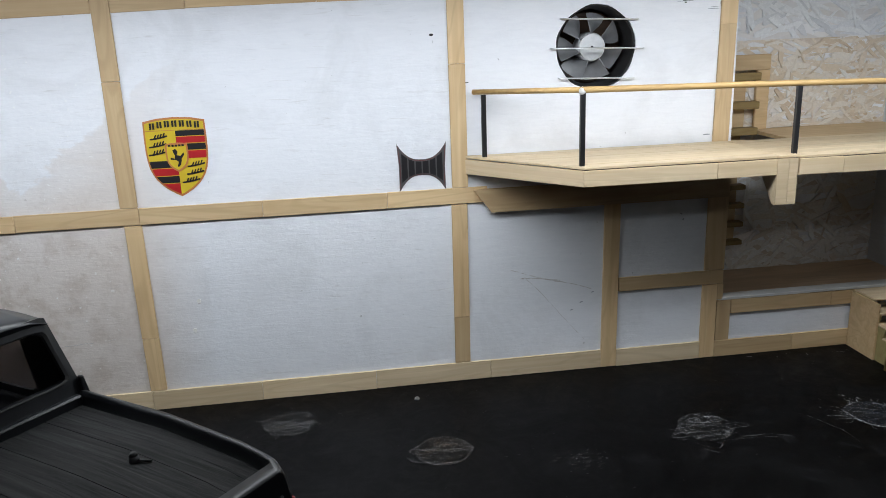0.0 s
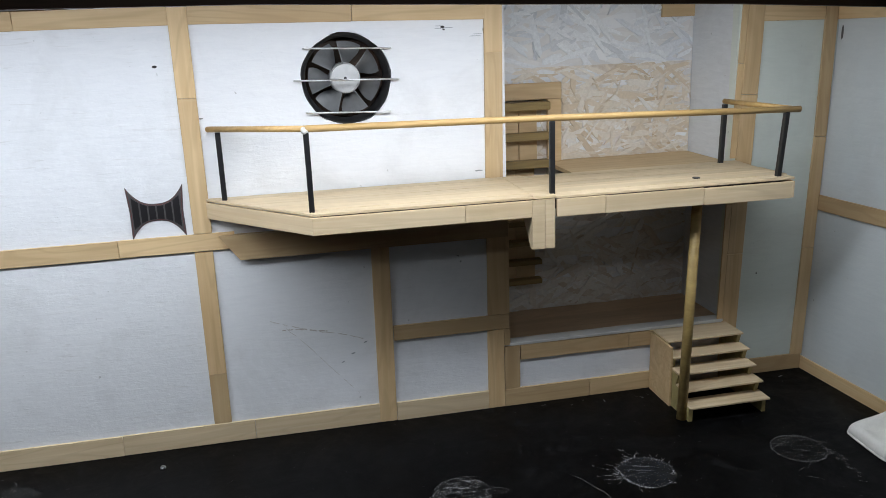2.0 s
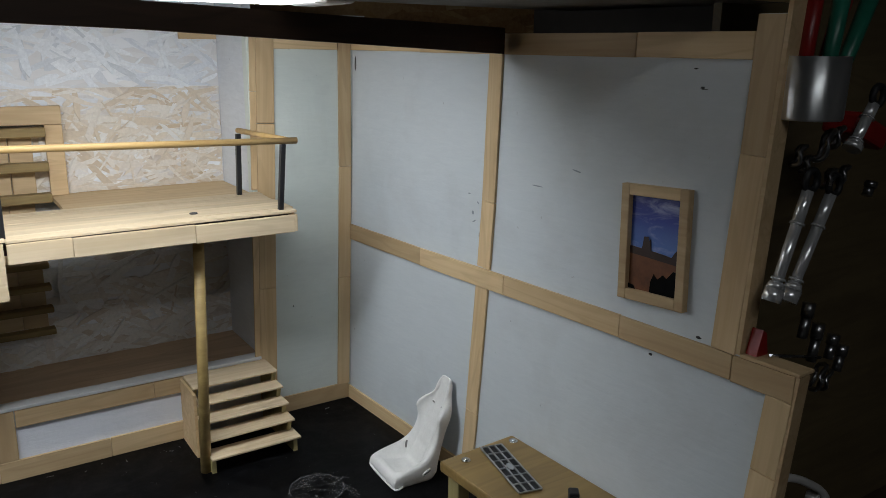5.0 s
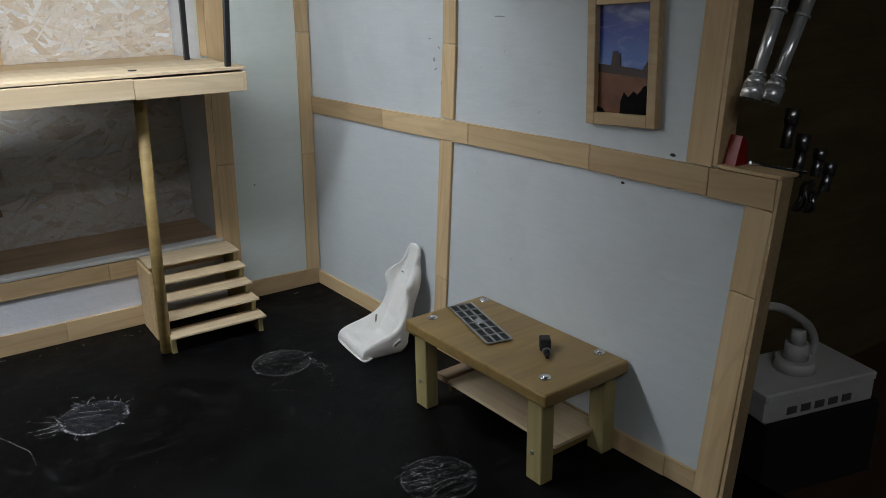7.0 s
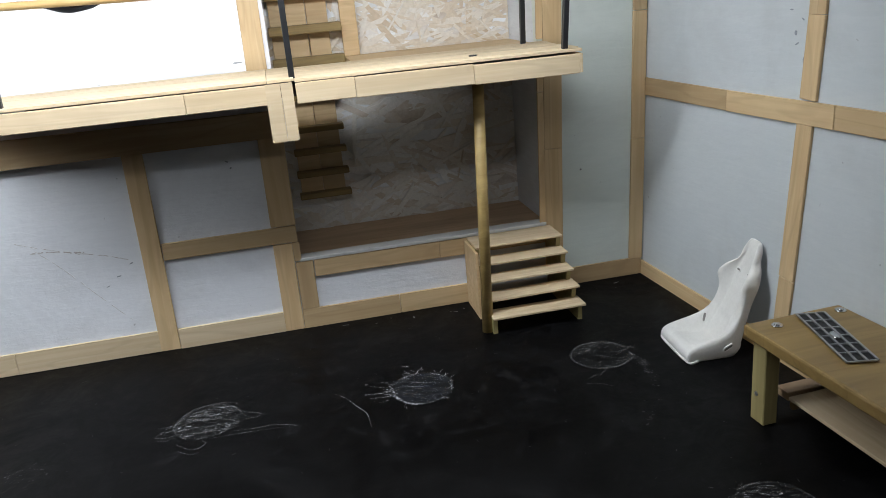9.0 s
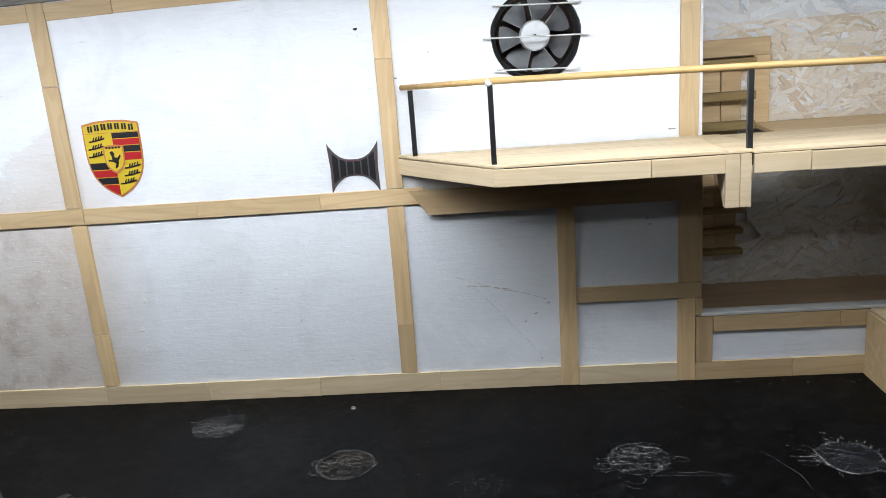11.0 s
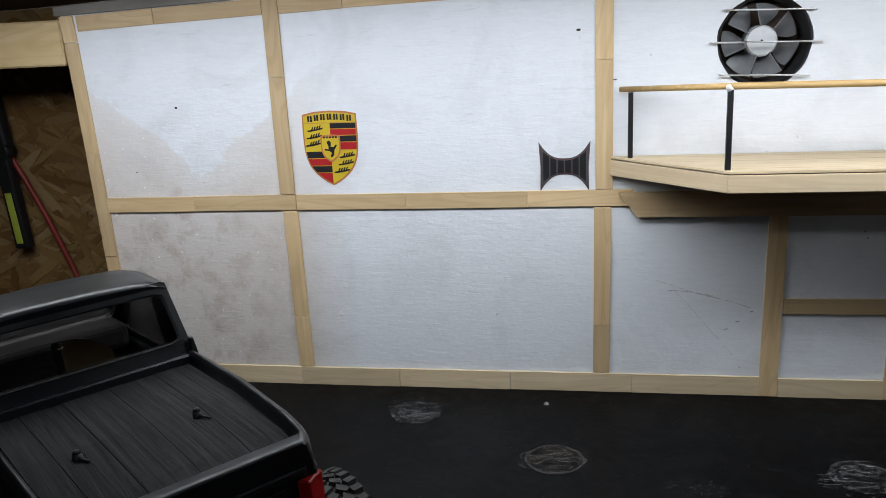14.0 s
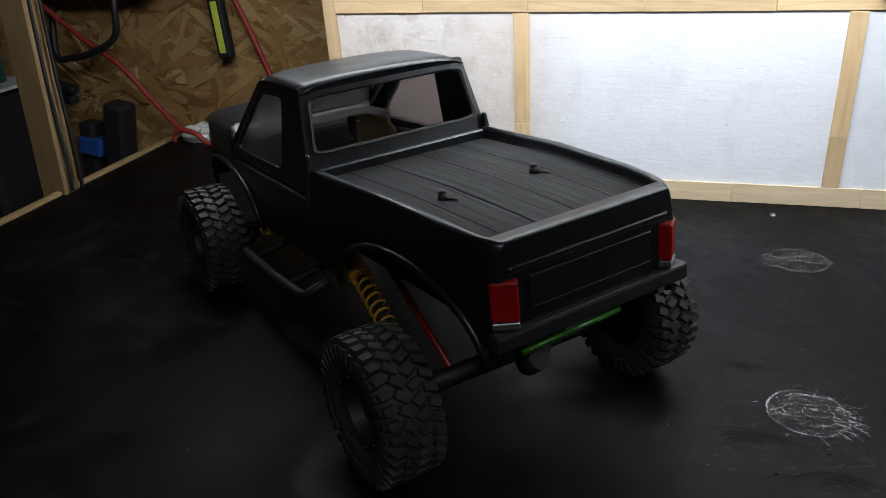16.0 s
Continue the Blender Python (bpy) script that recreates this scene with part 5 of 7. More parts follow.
seat = thing("racing_seat", "white plastic bucket racing seat leaning on the wall", "seat", pose(1.1260, 0.8400, 0.0, 0, 0, -94))
shell = part("shell", seat_mesh(), SEATWHITE, seat, smooth=True)
sub = shell.modifiers.new("round", "SUBSURF")
sub.levels = sub.render_levels = 1
bm = bmesh.new()
tube(bm, smooth_curve([(-0.0425, 0.010, 0.0022), (-0.0425, -0.003, 0.0022), (0.0, -0.0052, 0.0022), (0.0425, -0.003, 0.0022), (0.0425, 0.010, 0.0022)], 6), 0.0016, 8)
part("front_bead", bm, SEATWHITE, seat, smooth=True)


def rounded_loop(w, h, n_=24):
    return [(w * math.copysign(abs(math.cos(2 * math.pi * i / n_)) ** 0.5, math.cos(2 * math.pi * i / n_)), h * math.copysign(abs(math.sin(2 * math.pi * i / n_)) ** 0.5, math.sin(2 * math.pi * i / n_))) for i in range(n_)]


def slot(w, h, at):
    """A belt slot: a raised rim round a grey plate coloured as the slot's shade, in the local x-z plane facing -y."""
    bm = bmesh.new()
    a, b = rounded_loop(w + 0.0014, h + 0.0014), rounded_loop(w, h)
    rows = [[bm.verts.new((x, y, z)) for x, z in loop] for loop, y in ((a, 0.0012), (a, -0.0004), (b, -0.0008), (b, 0.0008))]
    for p, q in zip(rows, rows[1:]):
        for i in range(len(p)):
            bm.faces.new((p[i], p[(i + 1) % len(p)], q[(i + 1) % len(p)], q[i]))
    rim = part("slot_rim", bm, SEATWHITE, seat, "raised white rim", at=at, smooth=True)
    bm = bmesh.new()
    slab(bm, rounded_loop(w + 0.0003, h + 0.0003), -0.0003, 0.0006)
    part("opening", bm, DARKSLOT, rim, "grey plate coloured like the shade in a belt slot")


def slot_at(i, v, turn, w, h):
    n = seat_normal(i, v)
    y = -n
    x = Vector((1, 0, 0)) - y * y.x
    x.normalize()
    z = x.cross(y)
    m = Matrix((x, y, z)).transposed().to_4x4()
    m.translation = seat_point(i, v)
    slot(w, h, m @ pose(0, 0, 0, 0, turn, 0))


slot_at(41, -0.36, 0, 0.0038, 0.0014)
slot_at(41, 0.36, 0, 0.0038, 0.0014)
slot_at(24, -0.70, 62, 0.0058, 0.0016)
slot(0.0062, 0.0016, pose(0.0424, 0.0500, 0.0150, 0, -28, 90))

# ---- scuffed rings and scratches on the floor ----
def stroke(bm, a, b, w, z):
    d = Vector((b[0] - a[0], b[1] - a[1]))
    if d.length < 1e-5:
        return
    s = Vector((-d.y, d.x)).normalized() * w / 2
    bm.faces.new([bm.verts.new((a[0] + s.x, a[1] + s.y, z)), bm.verts.new((a[0] - s.x, a[1] - s.y, z)), bm.verts.new((b[0] - s.x * 0.4, b[1] - s.y * 0.4, z)), bm.verts.new((b[0] + s.x * 0.4, b[1] + s.y * 0.4, z))])


def chalk(name, colour, tint, ring, inner, haze):
    """A chalky rubbed circle of 4 cm radius: a soft broken line, streaks inside it and a thin haze."""
    mat, nt, bsdf = node_mat(name)
    tc = nt.nodes.new("ShaderNodeTexCoord")
    info = nt.nodes.new("ShaderNodeObjectInfo")
    off = nt.nodes.new("ShaderNodeVectorMath")
    off.operation = "MULTIPLY_ADD"
    link(nt, info.outputs["Random"], off.inputs[0])
    off.inputs[1].default_value = (3.7, 2.3, 5.1)
    link(nt, tc.outputs["Object"], off.inputs[2])
    warp = noise_tex(nt, off.outputs[0], 22, 2.0)
    sub_ = nt.nodes.new("ShaderNodeVectorMath")
    sub_.operation = "MULTIPLY_ADD"
    link(nt, warp.node.outputs["Color"], sub_.inputs[0])
    sub_.inputs[1].default_value = (0.008, 0.008, 0)
    link(nt, tc.outputs["Object"], sub_.inputs[2])
    shift = nt.nodes.new("ShaderNodeVectorMath")
    shift.operation = "ADD"
    link(nt, sub_.outputs[0], shift.inputs[0])
    shift.inputs[1].default_value = (-0.004, -0.004, -0.0004)
    length = nt.nodes.new("ShaderNodeVectorMath")
    length.operation = "LENGTH"
    link(nt, shift.outputs[0], length.inputs[0])
    rr = length.outputs["Value"]
    away = math_node(nt, "ABSOLUTE", math_node(nt, "SUBTRACT", rr, 0.0395))
    band = math_node(nt, "SUBTRACT", 1.0, math_node(nt, "DIVIDE", away, 0.0019), True)
    broken = ramp(nt, noise_tex(nt, off.outputs[0], 75, 5.0, 0.7), [(0.44, grey(0.02)), (0.66, grey(1.0))])
    line = math_node(nt, "MULTIPLY", math_node(nt, "MULTIPLY", band, broken), ring)
    inside = math_node(nt, "MULTIPLY", math_node(nt, "SUBTRACT", 0.0395, rr), 400.0, True)
    stretch = nt.nodes.new("ShaderNodeMapping")
    stretch.inputs["Scale"].default_value = (0.45, 1.6, 1)
    stretch.inputs["Rotation"].default_value = (0, 0, 0.35)
    link(nt, off.outputs[0], stretch.inputs["Vector"])
    streak = ramp(nt, noise_tex(nt, stretch.outputs[0], 170, 4.0, 0.65, 1.2), [(0.53, grey(0.0)), (0.62, grey(1.0))])
    cloud = ramp(nt, noise_tex(nt, off.outputs[0], 45, 3.0), [(0.36, grey(0.0)), (0.66, grey(1.0))])
    core = math_node(nt, "ADD", math_node(nt, "MULTIPLY", math_node(nt, "MULTIPLY", streak, cloud), inner), math_node(nt, "MULTIPLY", cloud, haze))
    core = math_node(nt, "MULTIPLY", core, inside)
    alpha = math_node(nt, "MAXIMUM", line, core, True)
    link(nt, mixc(nt, math_node(nt, "MULTIPLY", cloud, inside), colour, tint), bsdf.inputs["Base Color"])
    bsdf.inputs["Roughness"].default_value = 0.75
    bsdf.inputs["Specular IOR Level"].default_value = 0.1
    link(nt, alpha, bsdf.inputs["Alpha"])
    return mat


def strand_chalk(name, colour, low):
    """Chalky broken strokes that let the floor show through."""
    mat, nt, bsdf = node_mat(name)
    tc = nt.nodes.new("ShaderNodeTexCoord")
    n = noise_tex(nt, tc.outputs["Object"], 420, 4.0, 0.7)
    alpha = ramp(nt, n, [(0.38, grey(low)), (0.64, grey(1.0))])
    bsdf.inputs["Base Color"].default_value = (*colour, 1)
    bsdf.inputs["Roughness"].default_value = 0.75
    bsdf.inputs["Specular IOR Level"].default_value = 0.1
    link(nt, alpha, bsdf.inputs["Alpha"])
    return mat


CHALKWHITE = chalk("white_chalky_ring", (0.40, 0.40, 0.41), (0.20, 0.16, 0.13), 0.95, 0.85, 0.06)
CHALKBLUE = chalk("blue_grey_chalky_ring", (0.42, 0.43, 0.45), (0.030, 0.045, 0.085), 1.0, 0.50, 0.07)
CHALKDULL = chalk("dull_chalky_ring", (0.27, 0.27, 0.275), (0.24, 0.235, 0.23), 0.65, 0.60, 0.04)
CHALKGREY = chalk("grey_chalky_ring", (0.30, 0.30, 0.305), (0.32, 0.32, 0.33), 0.75, 0.85, 0.02)
CHALKBROWN = chalk("brownish_chalky_ring", (0.24, 0.22, 0.20), (0.17, 0.125, 0.09), 0.50, 0.70, 0.08)
STRANDWHITE = strand_chalk("white_chalk_strand", (0.36, 0.36, 0.37), 0.0)
STRANDDULL = strand_chalk("dull_chalk_strand", (0.16, 0.16, 0.165), 0.0)


def ribbon(bm, pts, w, z, rng):
    """A soft wavering stroke of changing width along a curve."""
    c = smooth_curve([(p[0], p[1], 0) for p in pts], 8)
    left, right = [], []
    for i, p in enumerate(c):
        d = (c[min(i + 1, len(c) - 1)] - c[max(i - 1, 0)])
        s_ = Vector((-d.y, d.x, 0)).normalized() if d.length > 1e-7 else Vector((0, 1, 0))
        k = i / (len(c) - 1)
        ww = w * (0.35 + 0.65 * math.sin(math.pi * min(1.0, max(0.0, 0.08 + 0.84 * k)))) * rng.uniform(0.6, 1.25) / 2
        left.append(bm.verts.new((p.x + s_.x * ww, p.y + s_.y * ww, z)))
        right.append(bm.verts.new((p.x - s_.x * ww, p.y - s_.y * ww, z)))
    for i in range(len(c) - 1):
        bm.faces.new((left[i], right[i], right[i + 1], left[i + 1]))


def loop_pts(cx, cy, rx, ry, a0, a1, n=9):
    return [(cx + rx * math.cos(math.radians(a0 + (a1 - a0) * i / n)), cy + ry * math.sin(math.radians(a0 + (a1 - a0) * i / n))) for i in range(n + 1)]


def scuff_ring(x, y, r, material, label, strokes=(), strand=None, splinters=(), scribble=0):
    """A rubbed circle on the floor; strokes are curves from its centre, splinters fans of short strands (angle, spread, count, length)."""
    rng = random.Random(int(1000 * (x + 3) + 77 * y))
    bm = bmesh.new()
    bmesh.ops.create_circle(bm, cap_ends=True, segments=48, radius=0.046)
    for v in bm.verts:
        v.co.z = 0.0004
    ob = part("scuff_ring", bm, material, at=pose(x, y, 0, 0, 0, rng.uniform(-20, 20)))
    tagged(ob, label, "scuff mark", "scuffed rings on the floor", "stuff")
    bm = bmesh.new()
    for w, pts in strokes:
        ribbon(bm, pts, w, 0.0006, rng)
    for angle, spread, count, reach in splinters:
        for _ in range(count):
            a = math.radians(angle + rng.gauss(0, spread))
            q = r * rng.uniform(0.80, 1.25)
            l = reach * min(1.2, rng.expovariate(1.8) + 0.12)
            t = a + rng.gauss(0, 0.5)
            p = (q * math.cos(a), q * math.sin(a))
            bend = rng.gauss(0, 0.12) * l
            m = (p[0] + 0.5 * l * math.cos(t) - bend * math.sin(t), p[1] + 0.5 * l * math.sin(t) + bend * math.cos(t))
            e = (p[0] + l * math.cos(t), p[1] + l * math.sin(t))
            ribbon(bm, [p, m, e], rng.choice((0.0005, 0.0007, 0.0009, 0.0012, 0.0018)), 0.0007, rng)
    for _ in range(scribble):
        a, q = rng.uniform(0, 6.283), 0.75 * r * math.sqrt(rng.uniform(0, 1))
        rad, turn = r * rng.uniform(0.10, 0.55), rng.uniform(0, 360)
        ribbon(bm, loop_pts(q * math.cos(a), q * math.sin(a), rad * 1.3, rad * 0.7, turn, turn + rng.uniform(50, 190), 6), rng.uniform(0.0008, 0.0018), 0.0007, rng)
    if bm.faces:
        tagged(part("scuff_strands", bm, strand, at=pose(x, y, 0)), "loose chalky strands beside a rubbed ring", "scuff mark", "scuffed rings on the floor", "stuff")
    else:
        bm.free()


scuff_ring(-0.109, 1.021, 0.037, CHALKDULL, "grey ring of fine tangled scratches on the black floor", [], STRANDDULL, [(180, 25, 8, 0.016), (10, 30, 9, 0.014), (90, 40, 8, 0.012), (270, 40, 6, 0.010)], 24)
scuff_ring(0.117, 0.890, 0.040, CHALKBROWN, "grey rubbed circle with a brownish middle on the black floor", [(0.0012, [(0.036, -0.012), (0.044, -0.004), (0.043, 0.006)]), (0.0014, [(-0.040, -0.012), (-0.047, -0.020), (-0.036, -0.028)]), (0.0010, loop_pts(0, 0, 0.0375, 0.0375, 10, 300)), (0.0009, loop_pts(0, 0, 0.0405, 0.041, 150, 400))], STRANDDULL, [], 16)
scuff_ring(0.516, 0.877, 0.040, CHALKGREY, "pale rubbed ring with loose looping strands on the black floor",
           [(0.0016, [(-0.033, -0.044), (-0.020, -0.058), (-0.007, -0.062), (0.001, -0.053), (-0.003, -0.046)]), (0.0013, [(-0.030, -0.060), (-0.016, -0.072), (-0.006, -0.071)]), (0.0014, [(-0.032, 0.004), (-0.048, 0.002), (-0.061, 0.002)]), (0.0014, [(-0.037, -0.008), (-0.051, -0.012), (-0.061, -0.016)]), (0.0018, [(-0.062, -0.020), (-0.046, -0.024), (-0.033, -0.020)]), (0.0014, [(-0.057, -0.027), (-0.046, -0.031), (-0.039, -0.028)]),
            (0.0014, [(0.039, 0.003), (0.054, 0.002), (0.065, -0.006), (0.061, -0.012), (0.043, -0.012)]), (0.0009, [(0.004, -0.044), (0.028, -0.044), (0.064, -0.046), (0.092, -0.049), (0.113, -0.051)]), (0.0013, [(0.028, -0.036), (0.057, -0.039), (0.078, -0.039), (0.106, -0.048)])], STRANDDULL, [(195, 12, 6, 0.012), (0, 10, 5, 0.010)], 14)
scuff_ring(0.7835, 0.862, 0.0385, CHALKBLUE, "white splintered ring with a blue-grey middle on the black floor",
           [(0.0040, [(-0.0365, 0.007), (-0.0345, -0.011), (-0.0275, -0.025), (-0.0175, -0.036), (-0.006, -0.041)]), (0.0012, [(-0.012, 0.022), (0.004, 0.014), (0.020, 0.008)]), (0.0012, [(-0.024, 0.012), (-0.006, 0.006), (0.012, 0.001)]), (0.0008, [(-0.1085, 0.025), (-0.0955, 0.007), (-0.0855, -0.016), (-0.0755, -0.038), (-0.0735, -0.072)]), (0.0030, [(-0.0135, 0.068), (-0.0055, 0.064)]),
            (0.0016, [(-0.0725, 0.008), (-0.0535, 0.005), (-0.0385, 0.005)]), (0.0014, [(-0.0665, -0.004), (-0.0485, -0.006), (-0.036, -0.004)]), (0.0030, [(-0.0685, 0.035), (-0.0645, 0.035)])],
           STRANDWHITE, [(160, 10, 10, 0.026), (185, 8, 8, 0.020), (85, 24, 18, 0.015), (40, 16, 10, 0.012), (330, 18, 8, 0.012), (245, 20, 8, 0.010)])
TRAIL = smooth_curve([(0.036, -0.014, 0), (0.038, -0.032, 0), (0.038, -0.045, 0), (0.035, -0.064, 0), (0.031, -0.082, 0), (0.020, -0.107, 0), (0.005, -0.137, 0), (-0.006, -0.159, 0), (-0.026, -0.177, 0)], 9)
trail_rng = random.Random(9)


def trail_specks():
    """Short strokes strewn along a curve, thinning out towards its end."""
    out = []
    for k, p in enumerate(TRAIL):
        for _ in range(3 if k < 30 else 1):
            if trail_rng.random() < 0.62:
                x, y, l = p.x + trail_rng.gauss(0, 0.0045), p.y + trail_rng.gauss(0, 0.003), trail_rng.uniform(0.001, 0.004)
                out.append((trail_rng.uniform(0.0008, 0.0016), [(x, y), (x + l, y - 0.4 * l), (x + 2 * l, y - 0.5 * l)]))
    return out


scuff_ring(1.028, 0.8635, 0.0385, CHALKDULL, "thin grey ring of scratches with a speckled trail on the black floor",
           [(0.0012, [(-0.046, -0.066), (-0.029, -0.074), (-0.017, -0.086)]), (0.0016, [(0.001, -0.033), (-0.011, -0.042), (-0.024, -0.054)]), (0.0014, [(-0.025, -0.048), (-0.040, -0.056)]), (0.0018, [(-0.012, 0.024), (-0.004, 0.022)]), (0.0018, [(0.004, 0.008), (0.010, 0.004)]), (0.0012, [(0.012, 0.042), (0.030, 0.026), (0.042, 0.006)]), (0.0014, loop_pts(0, 0, 0.0385, 0.0385, 30, 390, 24))] + trail_specks(),
           STRANDDULL, [(20, 14, 10, 0.010), (225, 14, 4, 0.008)], 10)
scuff_ring(1.055, 0.514, 0.040, CHALKGREY, "grey rubbed circle on the black floor", [(0.0020, [(-0.024, -0.006), (-0.016, -0.008)]), (0.0020, [(0.002, -0.028), (0.010, -0.026)])], STRANDDULL, [(110, 20, 8, 0.006)], 8)
scuff_ring(0.083, 0.508, 0.040, CHALKWHITE, "white splintered ring of scratches on the black floor", [(0.0022, loop_pts(0, 0, 0.0395, 0.0395, 130, 190))], STRANDWHITE, [(0, 24, 22, 0.016), (325, 22, 16, 0.014), (200, 60, 14, 0.006), (90, 40, 8, 0.006)], 12)


def smudge_patch(x, y, r, count, seed):
    rng = random.Random(seed)
    bm = bmesh.new()
    for _ in range(count):
        a, q = rng.uniform(0, 6.283), r * math.sqrt(rng.uniform(0, 0.9))
        c, w, t = (q * math.cos(a), q * math.sin(a)), rng.uniform(0.001, 0.0075), rng.uniform(0.0, 0.7)
        ring = []
        for i in range(9):
            b = 2 * math.pi * i / 9
            u, v = w * rng.uniform(0.5, 1.3) * math.cos(b), 0.4 * w * rng.uniform(0.4, 1.3) * math.sin(b)
            ring.append(bm.verts.new((c[0] + u * math.cos(t) - v * math.sin(t), c[1] + u * math.sin(t) + v * math.cos(t), 0.00015)))
        bm.faces.new(ring)
    tagged(part("floor_smudge", bm, SMUDGE, at=pose(x, y, 0)), "dull grey smudges rubbed into the black floor", "scuff mark", "scuffed rings on the floor", "stuff")


for k, (x, y, r, count) in enumerate(((0.02, 0.65, 0.03, 14), (0.05, 0.44, 0.07, 90), (0.14, 0.42, 0.07, 80), (0.10, 0.60, 0.05, 40), (0.30, 0.82, 0.04, 30))):
    smudge_patch(x, y, r, count, 40 + k)


def scratch_field(name, x0, x1, y0, y1, count, wmax, lmax, material, label):
    rng = random.Random(count)
    bm = bmesh.new()
    for _ in range(count):
        p = (rng.uniform(x0, x1), rng.uniform(y0, y1))
        t, l = rng.uniform(0, math.pi), rng.uniform(0.001, lmax)
        stroke(bm, p, (p[0] + l * math.cos(t), p[1] + l * math.sin(t)), rng.uniform(0.0003, wmax), 0.0006)
    return tagged(part(name, bm, material), label, "debris", kind="stuff")


scratch_field("wood_shavings", -0.65, 1.18, 0.30, 1.10, 420, 0.0009, 0.005, SCRATCHDIM, "tiny grey shavings strewn over the black floor")
scratch_field("wood_chips", 0.70, 1.19, 1.07, 1.112, 12, 0.003, 0.010, SCRATCH, "pale chips of wood along the skirting")
scratch_field("scratches", 0.28, 0.345, 0.81, 0.84, 34, 0.0012, 0.010, STRANDDULL, "cluster of white scratches on the black floor")
def rubber_mark(cx, cy, count, seed):
    """Nested wavering rubber smears, darker and glossier than the paint."""
    rng = random.Random(seed)
    bm = bmesh.new()
    for k in range(count):
        r = 0.012 + 0.0065 * k
        a0, a1 = rng.uniform(0.2, 0.9), rng.uniform(2.2, 3.3)
        pts = [(r * 1.2 * math.cos(a0 + (a1 - a0) * i / 6) + rng.gauss(0, 0.001), 0.7 * r * math.sin(a0 + (a1 - a0) * i / 6) + rng.gauss(0, 0.001)) for i in range(7)]
        ribbon(bm, pts, rng.uniform(0.0025, 0.0045), 0.0004, rng)
    tagged(part("rubber_mark", bm, DARKDIRT, at=pose(cx, cy, 0)), "dark wavy rubber smears on the black floor", "scuff mark", kind="stuff")


for cx, cy, count, seed in ((0.022, 0.440, 5, 3), (0.095, 0.392, 4, 5), (0.022, 0.575, 3, 8)):
    rubber_mark(cx, cy, count, seed)
bm = bmesh.new()
cyl(bm, (0, 0, 0), (0, 0, 0.0022), 0.0045, 0.004, 14)
cyl(bm, (0, 0, 0.0022), (0, 0, 0.004), 0.0022, n=8)
tagged(part("bolt_head", bm, DULLSTEEL, at=pose(0.098, 1.062, 0)), "small dull bolt head in the black floor", "bolt")

# ---- radio-controlled pickup ----
# the body leans nose-down and to one side on its springs; the running gear stands level on the floor
TRUCK = pose(-0.1160, 0.3729, 0.0, -3.3, -1.6, 48.3)
LEVEL = TRUCK.inverted() @ pose(-0.1160, 0.3729, 0.0, 0, 0, 48.3)
AXLE_X = -0.004
AXLE_R, AXLE_F, WR, TRACK = 0.119, 0.612, 0.0735, 0.158
ARCHES = (0.136, 0.622)


def half_width(y):
    return float(np.interp(y, [0, 0.004, 0.010, 0.020, 0.06, 0.16, 0.30, 0.58, 0.70, 0.75], [0.0960, 0.1000, 0.1030, 0.1060, 0.1105, 0.1165, 0.121, 0.120, 0.112, 0.099]))


def rail_z(y):
    return float(np.interp(y, [0, 0.012, 0.06, 0.17, 0.312, 0.322, 0.566, 0.578, 0.75], [0.2555, 0.2585, 0.262, 0.2645, 0.2605, 0.234, 0.234, 0.266, 0.256]))


def sill_z(y):
    z = 0.150 if 0.2 < y < 0.52 else 0.162
    for c in ARCHES:
        d = abs(y - c) / 0.122
        if d < 1:
            z = max(z, 0.148 + 0.067 * math.sqrt(1 - d * d))
    return z


def body_mesh():
    ys = sorted(set([0.0, 0.004, 0.014, 0.018, 0.312, 0.322, 0.566, 0.578] + [round(v, 4) for v in np.arange(0.02, 0.73, 0.01)] + [0.73, 0.74, 0.75]))
    bm = bmesh.new()
    rows = []
    for y in ys:
        w, zt, zs = half_width(y), rail_z(y), sill_z(y)
        hood = min(1.0, max(0.0, (y - 0.566) / 0.012))
        mid = max(zs + 0.006, min(zt - 0.012, 0.226))
        sunk = (1 - hood) * min(1.0, max(0.0, (y - 0.014) / 0.004))
        inn = zt - 0.017 * sunk
        rear = min(1.0, y / 0.03)
        tuck = 0.985 - 0.02 * (1 - rear)
        side = [(w * 0.985, zs), (w * 1.0, zs + 0.003), (w * 1.005, mid), (w * 0.988, mid + 0.005), (w * tuck, zt - 0.009), (w * (tuck - 0.02), zt - 0.003), (w * (tuck - 0.045), zt), (w * (tuck - 0.078), zt + 0.001 * hood), (w * (tuck - 0.09), zt - 0.006 * sunk + 0.002 * hood), (w * (tuck - 0.10), inn + 0.003 * hood), (0.0, inn + 0.009 * hood)]
        rows.append([bm.verts.new((x, y, z)) for x, z in side] + [bm.verts.new((-x, y, z)) for x, z in reversed(side[:-1])])
    for a, b in zip(rows, rows[1:]):
        for i in range(len(a) - 1):
            f = bm.faces.new((a[i], a[i + 1], b[i + 1], b[i]))
            f.smooth = True
    bm.faces.new(rows[0])
    bm.faces.new(list(reversed(rows[-1])))
    return bm


